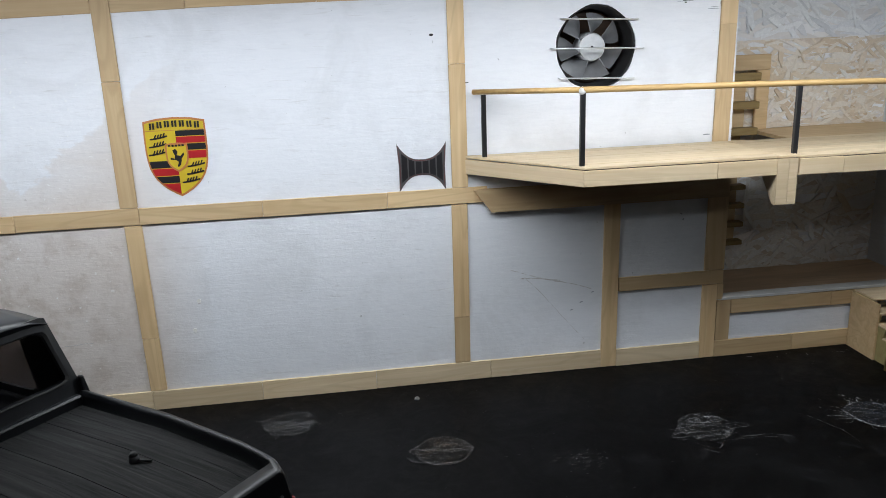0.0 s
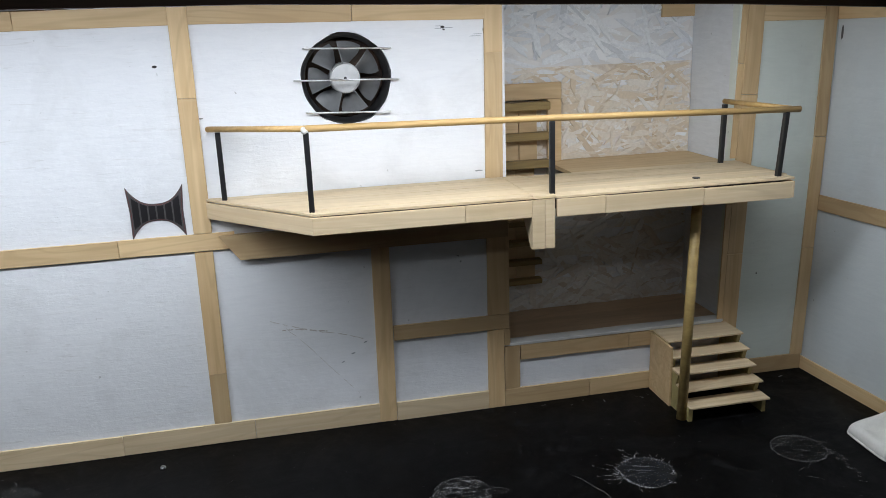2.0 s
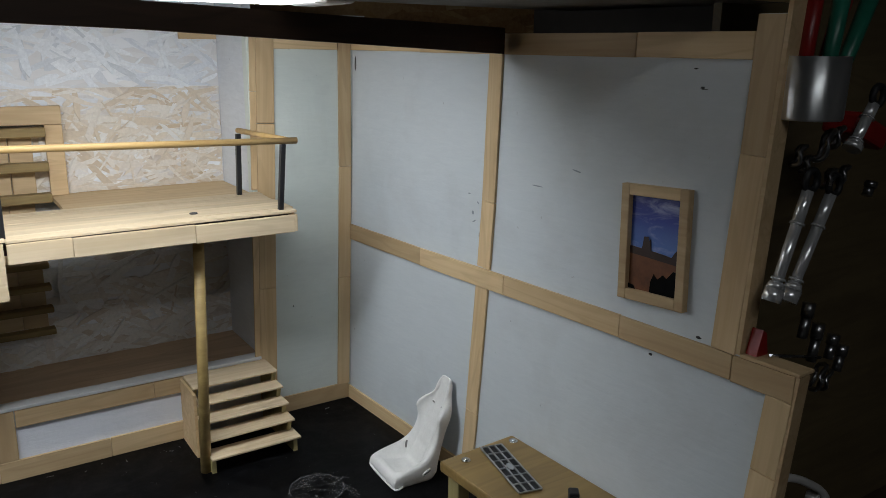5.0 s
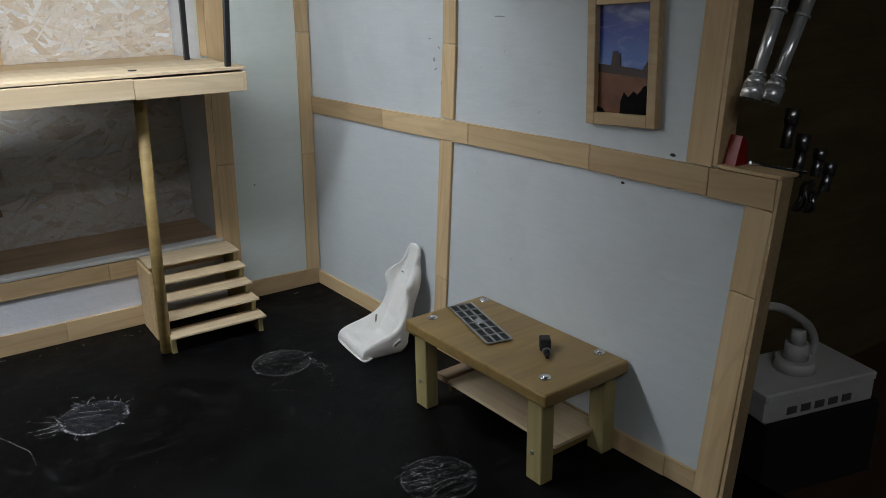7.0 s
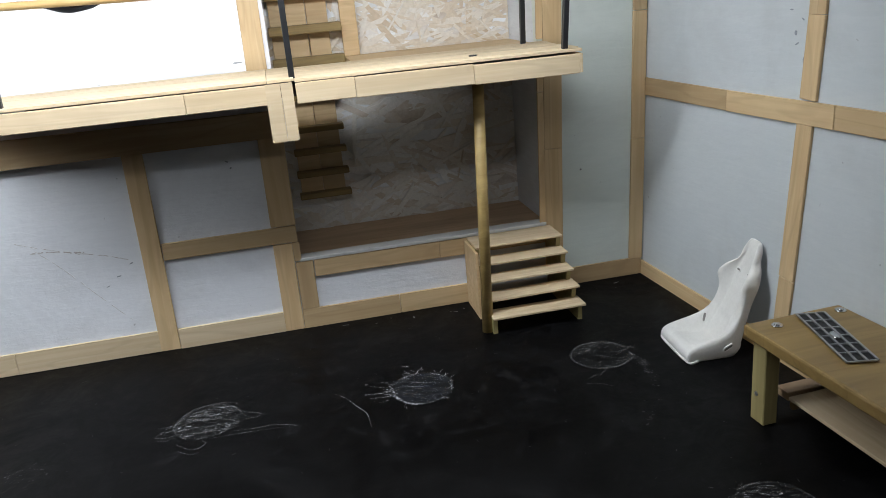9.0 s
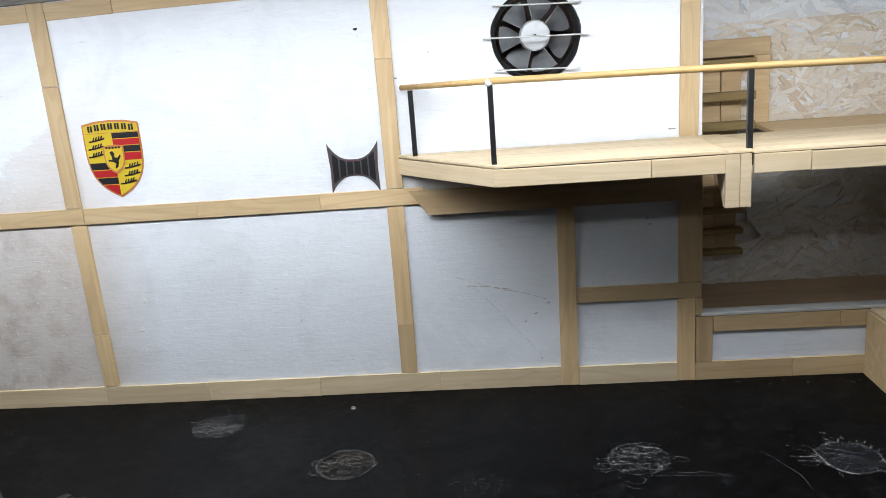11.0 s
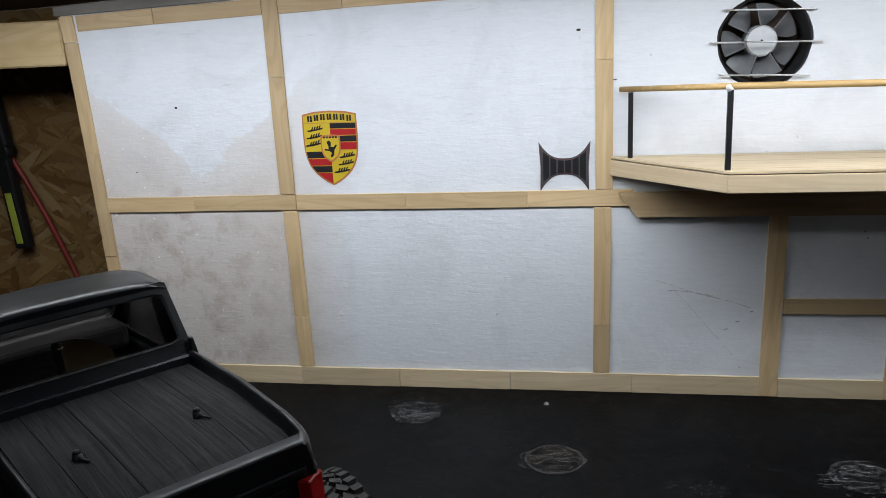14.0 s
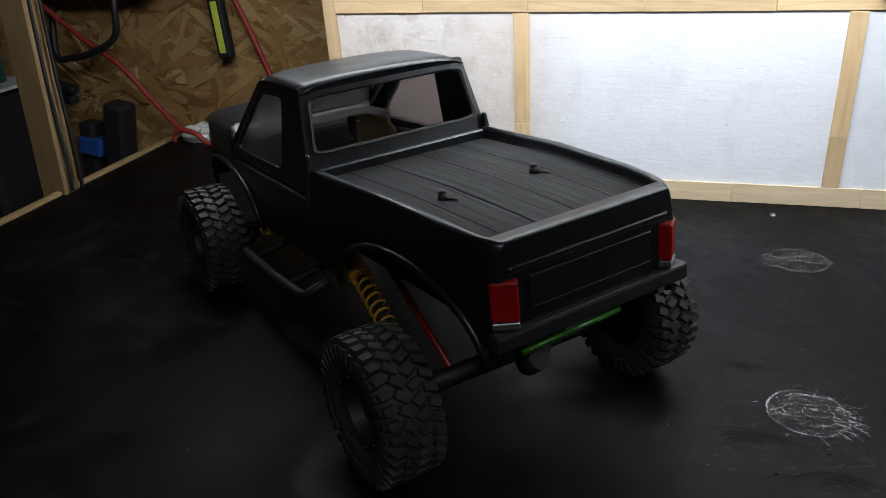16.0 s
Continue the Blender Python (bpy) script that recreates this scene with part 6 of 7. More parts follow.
truck = thing("toy_pickup_truck", "satin black radio-controlled pickup truck on knobbly crawler tyres", "toy truck", TRUCK)
body = part("body", body_mesh(), BLACKPAINT, truck, "satin black bodyshell")
for sx in (-1, 1):
    for c in ARCHES:
        bm = bmesh.new()
        pts = []
        for k in range(25):
            a = math.pi * k / 24
            y = c + 0.122 * math.cos(a)
            pts.append((sx * (half_width(y) + 0.002), y, 0.148 + 0.067 * math.sin(a)))
        tube(bm, pts, 0.0042, 8)
        part("wheel_arch_flare", bm, BLACKPAINT, body)
    bm = bmesh.new()
    tube(bm, [(sx * 0.112, 0.315, 0.128), (sx * 0.138, 0.330, 0.112), (sx * 0.140, 0.345, 0.109), (sx * 0.141, 0.44, 0.107), (sx * 0.139, 0.545, 0.107), (sx * 0.112, 0.565, 0.118)], 0.0065, 10)
    for y in (0.385, 0.50):
        cyl(bm, (sx * 0.030, y, 0.128), (sx * 0.139, y, 0.108), 0.0045, n=8)
    part("rock_slider", bm, BLACKPLASTIC, truck, "dull black rock slider tube")
part("tailgate_ridge", box(-0.088, 0.088, -0.0030, 0.0, 0.2295, 0.2365, 0.002), BLACKPAINT, body)
part("tailgate_panel", box(-0.068, 0.068, -0.0018, 0.0, 0.194, 0.2235, 0.0015), BLACKPAINT, body)
for sx in (-1, 1):
    at = pose(sx * 0.0905, 0.0030, 0, 0, 0, sx * 34)
    part("tail_light", box(-0.0118, 0.0118, -0.0068, 0.006, 0.1900, 0.2250, 0.0015), REDLENS, truck, "red tail light", at=at)
    part("reversing_lens", box(-0.0114, 0.0114, -0.0066, 0.005, 0.1835, 0.1895, 0.0008), DULLSTEEL, truck, "clear lens under the tail light", at=at)
part("bumper", box(-0.108, 0.108, -0.0085, 0.006, 0.1665, 0.1825, 0.003, 2), BLACKPLASTIC, truck)
bm = bmesh.new()
tube(bm, [(-0.083, -0.0060, 0.1605), (0.024, -0.0060, 0.1630)], 0.0028, 8)
part("cross_rod", bm, GREENROD, truck, "green anodised rod")
for k in range(6):
    bm = bmesh.new()
    cyl(bm, (-0.076 + 0.019 * k, -0.0092, 0.1614), (-0.076 + 0.019 * k, -0.0079, 0.1614), 0.0011, n=8)
    part("rod_stud", bm, STEEL, truck)
bm = bmesh.new()
cyl(bm, (-0.062, 0.016, 0.134), (-0.062, -0.002, 0.146), 0.012, 0.010, 16)
cyl(bm, (-0.062, 0.012, 0.140), (-0.04, 0.075, 0.132), 0.005, 0.005, 10)
part("tow_hitch", bm, BLACKPLASTIC, truck)

# bed cover of dark slats, with two mounting knobs
SLATS = 9
SLAT_X = [-0.865 + 1.73 * (i + (random.uniform(-0.3, 0.3) if 0 < i < SLATS else 0)) / SLATS for i in range(SLATS + 1)]
for i in range(SLATS):
    u0, u1 = SLAT_X[i] + 0.0025, SLAT_X[i + 1] - 0.0025
    bm = bmesh.new()
    ys = np.linspace(0.019, 0.308, 9)
    up = random.uniform(0.0, 0.0008)
    lo = [[bm.verts.new((u * half_width(y), y, rail_z(y) - 0.0165)) for u in (u0, u1)] for y in ys]
    hi = [[bm.verts.new((u * half_width(y) * 0.999, y, rail_z(y) - 0.0125 + up)) for u in (u0, u1)] for y in ys]
    for k in range(8):
        bm.faces.new((hi[k][0], hi[k][1], hi[k + 1][1], hi[k + 1][0]))
        bm.faces.new((lo[k][0], hi[k][0], hi[k + 1][0], lo[k + 1][0]))
        bm.faces.new((lo[k][1], lo[k + 1][1], hi[k + 1][1], hi[k][1]))
    bm.faces.new((lo[0][0], lo[0][1], hi[0][1], hi[0][0]))
    bm.faces.new((lo[8][0], hi[8][0], hi[8][1], lo[8][1]))
    part("cover_slat", bm, BEDSLAT, truck)
for x in (-0.0566, 0.0513):
    bm = bmesh.new()
    cyl(bm, (x, 0.140, 0.248), (x, 0.140, 0.2575), 0.0052, 0.0042, 12)
    cyl(bm, (x, 0.140, 0.2575), (x, 0.140, 0.2605), 0.0042, 0.0022, 12)
    tube(bm, [(x - 0.001, 0.140, 0.2535), (x + 0.006, 0.124, 0.2530)], 0.0012, 6)
    part("mount_knob", bm, BLACKPLASTIC, truck)

# cab
cab = new("cab")
cab.parent = truck


def beam_mesh(a, b, wx, wy, taper=1.0):
    """A square bar from a to b, wx wide across and wy deep lengthwise."""
    bm = bmesh.new()
    rows = []
    for p, k in ((a, 1.0), (b, taper)):
        rows.append([bm.verts.new((p[0] + sx * wx * k / 2, p[1] + sy * wy * k / 2, p[2])) for sx, sy in ((-1, -1), (1, -1), (1, 1), (-1, 1))])
    bm.faces.new(rows[0])
    bm.faces.new(list(reversed(rows[1])))
    for i in range(4):
        bm.faces.new((rows[0][i], rows[0][(i + 1) % 4], rows[1][(i + 1) % 4], rows[1][i]))
    bmesh.ops.bevel(bm, geom=bm.edges[:], offset=min(wx, wy) * 0.22, segments=2, affect="EDGES", profile=0.5)
    return bm


ROOF_R, ROOF_F, ROOF_Z, ROOF_W = 0.337, 0.458, 0.3425, 0.1050
bm = bmesh.new()
top, low = [], []
for i in range(9):
    y = ROOF_R - 0.004 + (ROOF_F - ROOF_R + 0.010) * i / 8
    ra, rb = [], []
    for j in range(13):
        u = -1 + 2 * j / 12
        crown = 0.0045 * (1 - abs(u) ** 2.6) + 0.003 * math.sin(math.pi * i / 8)
        edge = -0.0045 * (abs(u) ** 10) - 0.003 * ((i in (0, 8)) * 1.0)
        ra.append(bm.verts.new((u * ROOF_W, y, ROOF_Z + crown + edge)))
        rb.append(bm.verts.new((u * (ROOF_W - 0.003), min(max(y, ROOF_R), ROOF_F), ROOF_Z - 0.009)))
    top.append(ra)
    low.append(rb)
for g, rev in ((top, False), (low, True)):
    for i in range(8):
        for j in range(12):
            f = bm.faces.new((g[i][j], g[i][j + 1], g[i + 1][j + 1], g[i + 1][j]))
            f.smooth = True
for i in range(8):
    bm.faces.new((top[i][0], top[i + 1][0], low[i + 1][0], low[i][0]))
    bm.faces.new((top[i][12], low[i][12], low[i + 1][12], top[i + 1][12]))
for j in range(12):
    bm.faces.new((top[0][j], low[0][j], low[0][j + 1], top[0][j + 1]))
    bm.faces.new((top[8][j], top[8][j + 1], low[8][j + 1], low[8][j]))
part("roof", bm, BLACKPAINT, cab)


def frame_panel(outer, inner, inward, bevel=0.0):
    """A solid frame between two loops of points, thickened by the vector inward."""
    bm = bmesh.new()
    off = Vector(inward)
    o0, i0 = [bm.verts.new(p) for p in outer], [bm.verts.new(p) for p in inner]
    o1, i1 = [bm.verts.new(Vector(p) + off) for p in outer], [bm.verts.new(Vector(p) + off) for p in inner]
    n_ = len(outer)
    for k in range(n_):
        j = (k + 1) % n_
        for quad in ((o0[k], o0[j], i0[j], i0[k]), (o1[j], o1[k], i1[k], i1[j]), (o0[j], o0[k], o1[k], o1[j]), (i0[k], i0[j], i1[j], i1[k])):
            bm.faces.new(quad)
    return bm


def rounded(loop, k=0.14):
    """Cuts each corner of a loop into four points."""
    out = []
    n_ = len(loop)
    for i in range(n_):
        p, a, b = Vector(loop[i]), Vector(loop[i - 1]), Vector(loop[(i + 1) % n_])
        pa, pb = p.lerp(a, k), p.lerp(b, k)
        for t in (0.0, 0.33, 0.67, 1.0):
            out.append(pa * (1 - t) ** 2 + p * 2 * t * (1 - t) + pb * t * t)
    return out


def expand(loop):
    """The same loop with each corner repeated four times, to pair with rounded()."""
    out = []
    n_ = len(loop)
    for i in range(n_):
        p, a, b = Vector(loop[i]), Vector(loop[i - 1]), Vector(loop[(i + 1) % n_])
        out += [p.lerp(a, 0.06), p.lerp(a, 0.02), p.lerp(b, 0.02), p.lerp(b, 0.06)]
    return out


def side_x(z):
    return float(np.interp(z, [0.228, 0.268, 0.338], [0.1190, 0.1160, 0.1035]))


def pane(name, loop, label, material=None):
    bm = bmesh.new()
    bm.faces.new([bm.verts.new(p) for p in loop])
    ob = part(name, bm, material or TINT, cab, label)
    ob.visible_shadow = False


for sx in (-1, 1):
    so = [(sx * side_x(z), y, z) for y, z in ((0.312, 0.230), (0.338, 0.3390), (0.458, 0.3390), (0.578, 0.230))]
    si = [(sx * side_x(z), y, z) for y, z in ((0.392, 0.244), (0.388, 0.3265), (0.456, 0.3245), (0.553, 0.244))]
    part("cab_side", frame_panel(expand(so), rounded(si), (-sx * 0.006, 0, 0)), BLACKPAINT, cab)
    pane("side_window", [(x - sx * 0.003, y, z) for x, y, z in si], "hazy smoked window", HAZE)
    part("pillar_foot", beam_mesh((sx * 0.1165, 0.314, 0.252), (sx * 0.1150, 0.314, 0.276), 0.008, 0.010, 0.6), BLACKPAINT, cab)
ro = [(-0.1185, 0.312, 0.246), (0.1185, 0.312, 0.246), (0.1040, 0.3375, 0.3425), (-0.1040, 0.3375, 0.3425)]
ri = [(-0.1025, 0.3185, 0.2735), (0.1025, 0.3185, 0.2735), (0.0945, 0.3330, 0.3295), (-0.0945, 0.3330, 0.3295)]
part("rear_frame", frame_panel(expand(ro), rounded(ri, 0.1), (0, 0.008, -0.001)), BLACKPAINT, cab)
part("window_seal", frame_panel(rounded([(x * 1.035, y - 0.001, z + (-0.0018 if z < 0.3 else 0.0018)) for x, y, z in ri], 0.1), rounded(ri, 0.1), (0, -0.0015, 0.0005)), BLACKPLASTIC, cab)
part("bed_lip", box(-0.108, 0.108, 0.3045, 0.3135, 0.2465, 0.2590, 0.002), BLACKPAINT, cab)
pane("rear_window", [(x, y + 0.004, z) for x, y, z in ri], "smoked rear window")
fo = [(0.1165, 0.577, 0.246), (-0.1165, 0.577, 0.246), (-0.1035, 0.459, 0.3390), (0.1035, 0.459, 0.3390)]
fi = [(0.100, 0.563, 0.262), (-0.100, 0.563, 0.262), (-0.090, 0.466, 0.331), (0.090, 0.466, 0.331)]
part("windscreen_frame", frame_panel(expand(fo), rounded(fi, 0.1), (0, -0.006, -0.003)), BLACKPAINT, cab)
pane("windscreen", [(x, y - 0.003, z) for x, y, z in fi], "clear windscreen", CLEARPANE)
part("dashboard", box(-0.104, 0.104, 0.505, 0.562, 0.226, 0.262, 0.010, 3), VELVET, cab)
bm = bmesh.new()
prof = [(0.405, 0.230), (0.445, 0.230), (0.435, 0.248), (0.422, 0.264), (0.412, 0.268), (0.402, 0.264), (0.400, 0.246)]
a = [bm.verts.new((-0.100, y, z)) for y, z in prof]
b = [bm.verts.new((-0.012, y, z - 0.004)) for y, z in prof]
bm.faces.new(a)
bm.faces.new(list(reversed(b)))
for k in range(len(prof)):
    bm.faces.new((a[k], b[k], b[(k + 1) % len(prof)], a[(k + 1) % len(prof)]))
bmesh.ops.bevel(bm, geom=bm.edges[:], offset=0.003, segments=2, affect="EDGES", profile=0.5)
part("bench_back", bm, VELVET, cab, "dull black bench back")
bm = bmesh.new()
slab(bm, [(-0.002, 0.232), (0.058, 0.232), (0.054, 0.256), (0.045, 0.268), (0.032, 0.276), (0.016, 0.281), (-0.002, 0.282)], 0.414, 0.424)
part("seat_panel", bm, TANPANEL, cab, "tan curved panel inside the cab")
part("panel_post", box(-0.0105, -0.0025, 0.412, 0.422, 0.230, 0.283, 0.002), VELVET, cab)
bm = bmesh.new()
cyl(bm, (-0.0085, 0.4105, 0.2765), (-0.0005, 0.4105, 0.2775), 0.0016, n=8)
part("belt_buckle", bm, STEEL, cab, "tiny bright buckle")

# running gear
part("chassis", box(-0.032, 0.032, 0.07, 0.70, 0.106, 0.150, 0.006), BLACKPLASTIC, truck)
for c in (AXLE_R, AXLE_F):
    bm = bmesh.new()
    cyl(bm, (AXLE_X - TRACK, c, WR), (AXLE_X + TRACK, c, WR), 0.010, n=14)
    bmesh.ops.create_uvsphere(bm, u_segments=14, v_segments=9, radius=0.022, matrix=pose(0.012, c, WR))
    part("axle", bm, BLACKPLASTIC, truck, at=LEVEL)
    lean = 1 if c == AXLE_R else -1
    for sx in (-1, 1):
        foot, head = Vector((sx * 0.116, c + lean * 0.015, WR + 0.004)), Vector((sx * 0.094, c + lean * 0.200, 0.143))
        bm = bmesh.new()
        cyl(bm, foot, head, 0.0058, n=12)
        damper = part("damper", bm, BLACKPLASTIC, truck, at=LEVEL)
        bm = bmesh.new()
        a, b = foot.lerp(head, 0.30), foot.lerp(head, 0.72)
        q = (b - a).to_track_quat("Z", "Y")
        turns = 7
        pts = []
        for k in range(turns * 10 + 1):
            ang = 2 * math.pi * k / 10
            pts.append(a.lerp(b, k / (turns * 10)) + q @ Vector((0.0095 * math.cos(ang), 0.0095 * math.sin(ang), 0)))
        tube(bm, pts, 0.0017, 6)
        part("coil_spring", bm, YELLOWSPRING, damper, "orange-yellow coil spring")
        bm = bmesh.new()
        cyl(bm, foot.lerp(head, 0.73), foot.lerp(head, 0.95), 0.0120, 0.0115, 16)
        part("damper_cap", bm, YELLOWSPRING, damper, "yellow damper cap")
        bm = bmesh.new()
        cyl(bm, (sx * 0.080, c, WR), (sx * 0.040, 0.34, 0.115), 0.004, n=8)
        part("link_rod", bm, REDPAINT if sx < 0 else BLACKPLASTIC, truck, at=LEVEL)


def tyre_mesh():
    bm = bmesh.new()
    seg = 56
    prof = [(0.036, -0.022), (0.041, -0.0265), (0.052, -0.0275), (0.0605, -0.0250), (0.0645, -0.018), (0.0655, 0.0), (0.0645, 0.018), (0.0605, 0.0250), (0.052, 0.0275), (0.041, 0.0265), (0.036, 0.022)]
    rings = [[bm.verts.new((x, r * math.cos(2 * math.pi * k / seg), r * math.sin(2 * math.pi * k / seg))) for k in range(seg)] for r, x in prof]
    for a, b in zip(rings, rings[1:]):
        for k in range(seg):
            f = bm.faces.new((a[k], a[(k + 1) % seg], b[(k + 1) % seg], b[k]))
            f.smooth = True
    return bm


LUGS = ((-0.0070, 0.0066, 0.0054, 0.0635, 0.0700, 34, 0.0), (0.0070, 0.0066, 0.0054, 0.0635, 0.0700, -34, 0.5), (-0.0200, 0.0062, 0.0052, 0.0605, 0.0692, -16, 0.42), (0.0200, 0.0062, 0.0052, 0.0605, 0.0692, 16, 0.92), (-0.0262, 0.0024, 0.0044, 0.050, 0.0630, 0, 0.42), (0.0262, 0.0024, 0.0044, 0.050, 0.0630, 0, 0.92))
LUG_ROUND = 34


def lug_mesh(half_x, half_t, r0, r1):
    bm = bmesh.new()
    vs = add_box(bm, -half_x, half_x, -half_t, half_t, r0, r1)
    for i, v in enumerate(vs):
        if i > 3:
            v.co.x *= 0.84
            v.co.y *= 0.80
        if v.co.x * v.co.y > 0:
            v.co.y *= 0.62
    return bm


def add_lugs(tyre, lug_data, k_size, seed):
    rng = random.Random(seed)
    for data, (x, half_x, half_t, r0, r1, skew, shift) in zip(lug_data, LUGS):
        for k in range(LUG_ROUND):
            lug = new("lug", data)
            lug.parent = tyre
            lug.matrix_basis = pose(0, 0, 0, 360 * (k + shift) / LUG_ROUND, 0, 0) @ Matrix.Translation((x * k_size, 0, 0)) @ pose(0, 0, 0, 0, 0, skew + rng.uniform(-5, 5))


def rim_mesh():
    bm = bmesh.new()
    seg = 40
    prof = [(0.037, 0.022), (0.033, 0.0235), (0.029, 0.020), (0.026, 0.008), (0.012, 0.006), (0.009, 0.013), (0.0, 0.013)]
    rings = [[bm.verts.new((x, max(r, 0.0004) * math.cos(2 * math.pi * k / seg), max(r, 0.0004) * math.sin(2 * math.pi * k / seg))) for k in range(seg)] for r, x in prof]
    for a, b in zip(rings, rings[1:]):
        for k in range(seg):
            bm.faces.new((a[k], a[(k + 1) % seg], b[(k + 1) % seg], b[k]))
    for k in range(8):
        a = 2 * math.pi * k / 8
        cyl(bm, (0.022, 0.033 * math.cos(a), 0.033 * math.sin(a)), (0.0255, 0.033 * math.cos(a), 0.033 * math.sin(a)), 0.0017, n=6)
    return bm


def scaled(bm, k):
    for v in bm.verts:
        v.co *= k
    return bm


tyre_data, rim_data = None, None
lug_data = [mesh_of("lug", scaled(lug_mesh(*l[1:5]), WR / 0.070), RUBBER) for l in LUGS]
for sx in (-1, 1):
    for c in (AXLE_R, AXLE_F):
        at = LEVEL @ pose(AXLE_X + sx * TRACK, c, WR, random.uniform(0, 20), 0, 0 if sx > 0 else 180)
        if tyre_data is None:
            tyre = part("tyre", scaled(tyre_mesh(), WR / 0.070), RUBBER, truck, "knobbly dusty black tyre", at=at)
            tyre_data = tyre.data
            rim = part("rim", scaled(rim_mesh(), WR / 0.070), BLACKPLASTIC, tyre)
            rim_data = rim.data
        else:
            tyre = new("tyre", tyre_data)
            tyre.matrix_basis, tyre.parent = at, truck
            tyre["label"] = "knobbly dusty black tyre"
            rim = new("rim", rim_data)
            rim.parent = tyre
        add_lugs(tyre, lug_data, WR / 0.070, int(50 + 10 * sx + 100 * c))

# ---- things beyond the open ends ----
tagged(part("pine_beam", box(-0.32, 0.32, -0.018, 0.018, -0.0375, 0.0375, 0.003), PINE, at=pose(-1.0215, 1.136, 0.6075, 0, 0.3, 0)), "knotty pine beam beside the model garage wall", "beam", kind="structure")
tagged(part("pine_post", box(-0.45, 0.45, -0.020, 0.020, -0.029, 0.029, 0.003), SHADEPINE, at=pose(-1.211, 0.972, 0.27, 0, -88.3, 0)), "upright pine post at the edge of the bench", "post", kind="structure")
tagged(part("wall_trim", box(-1.19, -0.70, 1.385, 1.40, 0.0, 0.014, 0.002), WHITEPLASTIC), "dusty white strip along the foot of the strand board", "trim", kind="structure")


def hose(name, pts, r, material, label):
    bm = bmesh.new()
    tube(bm, smooth_curve(pts, 8), r, 10)
    return tagged(part(name, bm, material), label, "hose")


hose("air_hose", [(-1.235, 1.40, 0.70), (-1.15, 1.396, 0.545), (-1.035, 1.395, 0.335), (-0.95, 1.392, 0.125), (-0.90, 1.36, 0.008)], 0.006, REDHOSE, "red rubber air hose hanging down the strand board wall")
hose("air_hose", [(-1.58, 1.36, 0.39), (-1.517, 1.36, 0.314), (-1.427, 1.36, 0.236), (-1.327, 1.36, 0.165), (-1.248, 1.36, 0.075), (-1.16, 1.345, 0.008), (-1.02, 1.33, 0.008), (-0.93, 1.35, 0.008)], 0.006, REDHOSE, "red rubber air hose trailing down to the floor")
hose("air_hose", [(-1.175, 1.300, 0.006), (-1.168, 1.298, 0.026), (-1.140, 1.296, 0.034), (-1.108, 1.294, 0.026), (-1.085, 1.292, 0.007), (-1.060, 1.285, 0.006)], 0.006, REDHOSE, "red rubber air hose looped on the black floor")


def crumpled_bag():
    """A low crumpled heap of thin sheet, folded at random."""
    bm = bmesh.new()
    nu, nv = 22, 12
    rows = []
    for i in range(nu + 1):
        a = 2 * math.pi * i / nu
        row = []
        for j in range(nv + 1):
            h = math.pi / 2 * j / nv
            k = 1 + 0.35 * noise.noise(Vector((2.2 * math.cos(a), 2.2 * math.sin(a), 3.0 * h))) + 0.16 * noise.noise(Vector((7 * math.cos(a), 7 * math.sin(a), 6 * h)))
            row.append(bm.verts.new((0.062 * k * math.cos(a) * math.cos(h), 0.030 * k * math.sin(a) * math.cos(h), 0.036 * k * math.sin(h))))
        rows.append(row)
    for p, q in zip(rows, rows[1:]):
        for j in range(nv):
            bm.faces.new((p[j], q[j], q[j + 1], p[j + 1]))
    bmesh.ops.remove_doubles(bm, verts=bm.verts[:], dist=0.0002)
    return bm


tagged(part("plastic_bag", crumpled_bag(), WHITEPLASTIC, at=pose(-1.120, 1.345, 0.0)), "crumpled dusty white bag lying at the foot of the wall", "bag")
tool = thing("work_light", "black stick work light with a lime strip on the wall", "work light", pose(-1.055, 1.385, 0.183))
part("lamp_bar", box(-0.017, 0.017, -0.012, 0.012, 0.0, 0.205, 0.005, 2), BLACKPLASTIC, tool, at=pose(0, 0, 0, 0, -4, 0))
part("lime_strip", box(-0.009, 0.007, -0.0140, -0.0115, 0.012, 0.125, 0.001), LIMESTRIP, tool, "lime yellow strip", at=pose(0, 0, 0, 0, -4, 0))
bm = bmesh.new()
cyl(bm, (0, -0.016, 0), (0, 0.016, 0), 0.022, n=20)
part("hinge", bm, BLACKPLASTIC, tool, at=pose(-0.014, 0, 0.212))
part("handle", box(-0.027, 0.027, -0.014, 0.014, 0.0, 0.19, 0.008, 2), BLACKPLASTIC, tool, at=pose(-0.015, 0, 0.220, 0, -6, 0))
case = thing("tool_case", "red tool case with a dark edge hanging on the garage wall", "case", pose(-1.36, 1.37, 0.44))
part("case_body", box(-0.15, 0.15, -0.045, 0.045, -0.11, 0.11, 0.008, 2), REDPAINT, case)
part("dark_edge", box(0.1505, 0.165, -0.046, 0.046, -0.112, 0.112, 0.004), BLACKPLASTIC, case)
for z in (-0.06, -0.03, 0.0, 0.03, 0.06):
    part("vent_rib", box(-0.11, 0.10, -0.049, -0.0455, z - 0.005, z + 0.005, 0.001), REDPAINT, case)
bm = bmesh.new()
tube(bm, smooth_curve([(-1.51, 1.39, 0.30), (-1.50, 1.36, 0.19), (-1.45, 1.35, 0.185), (-1.38, 1.345, 0.20), (-1.315, 1.345, 0.235), (-1.30, 1.345, 0.30), (-1.31, 1.37, 0.38)], 8), 0.008, 10)
tagged(part("hook", bm, BLACKPLASTIC), "black bent steel hook on the strand board wall", "hook")
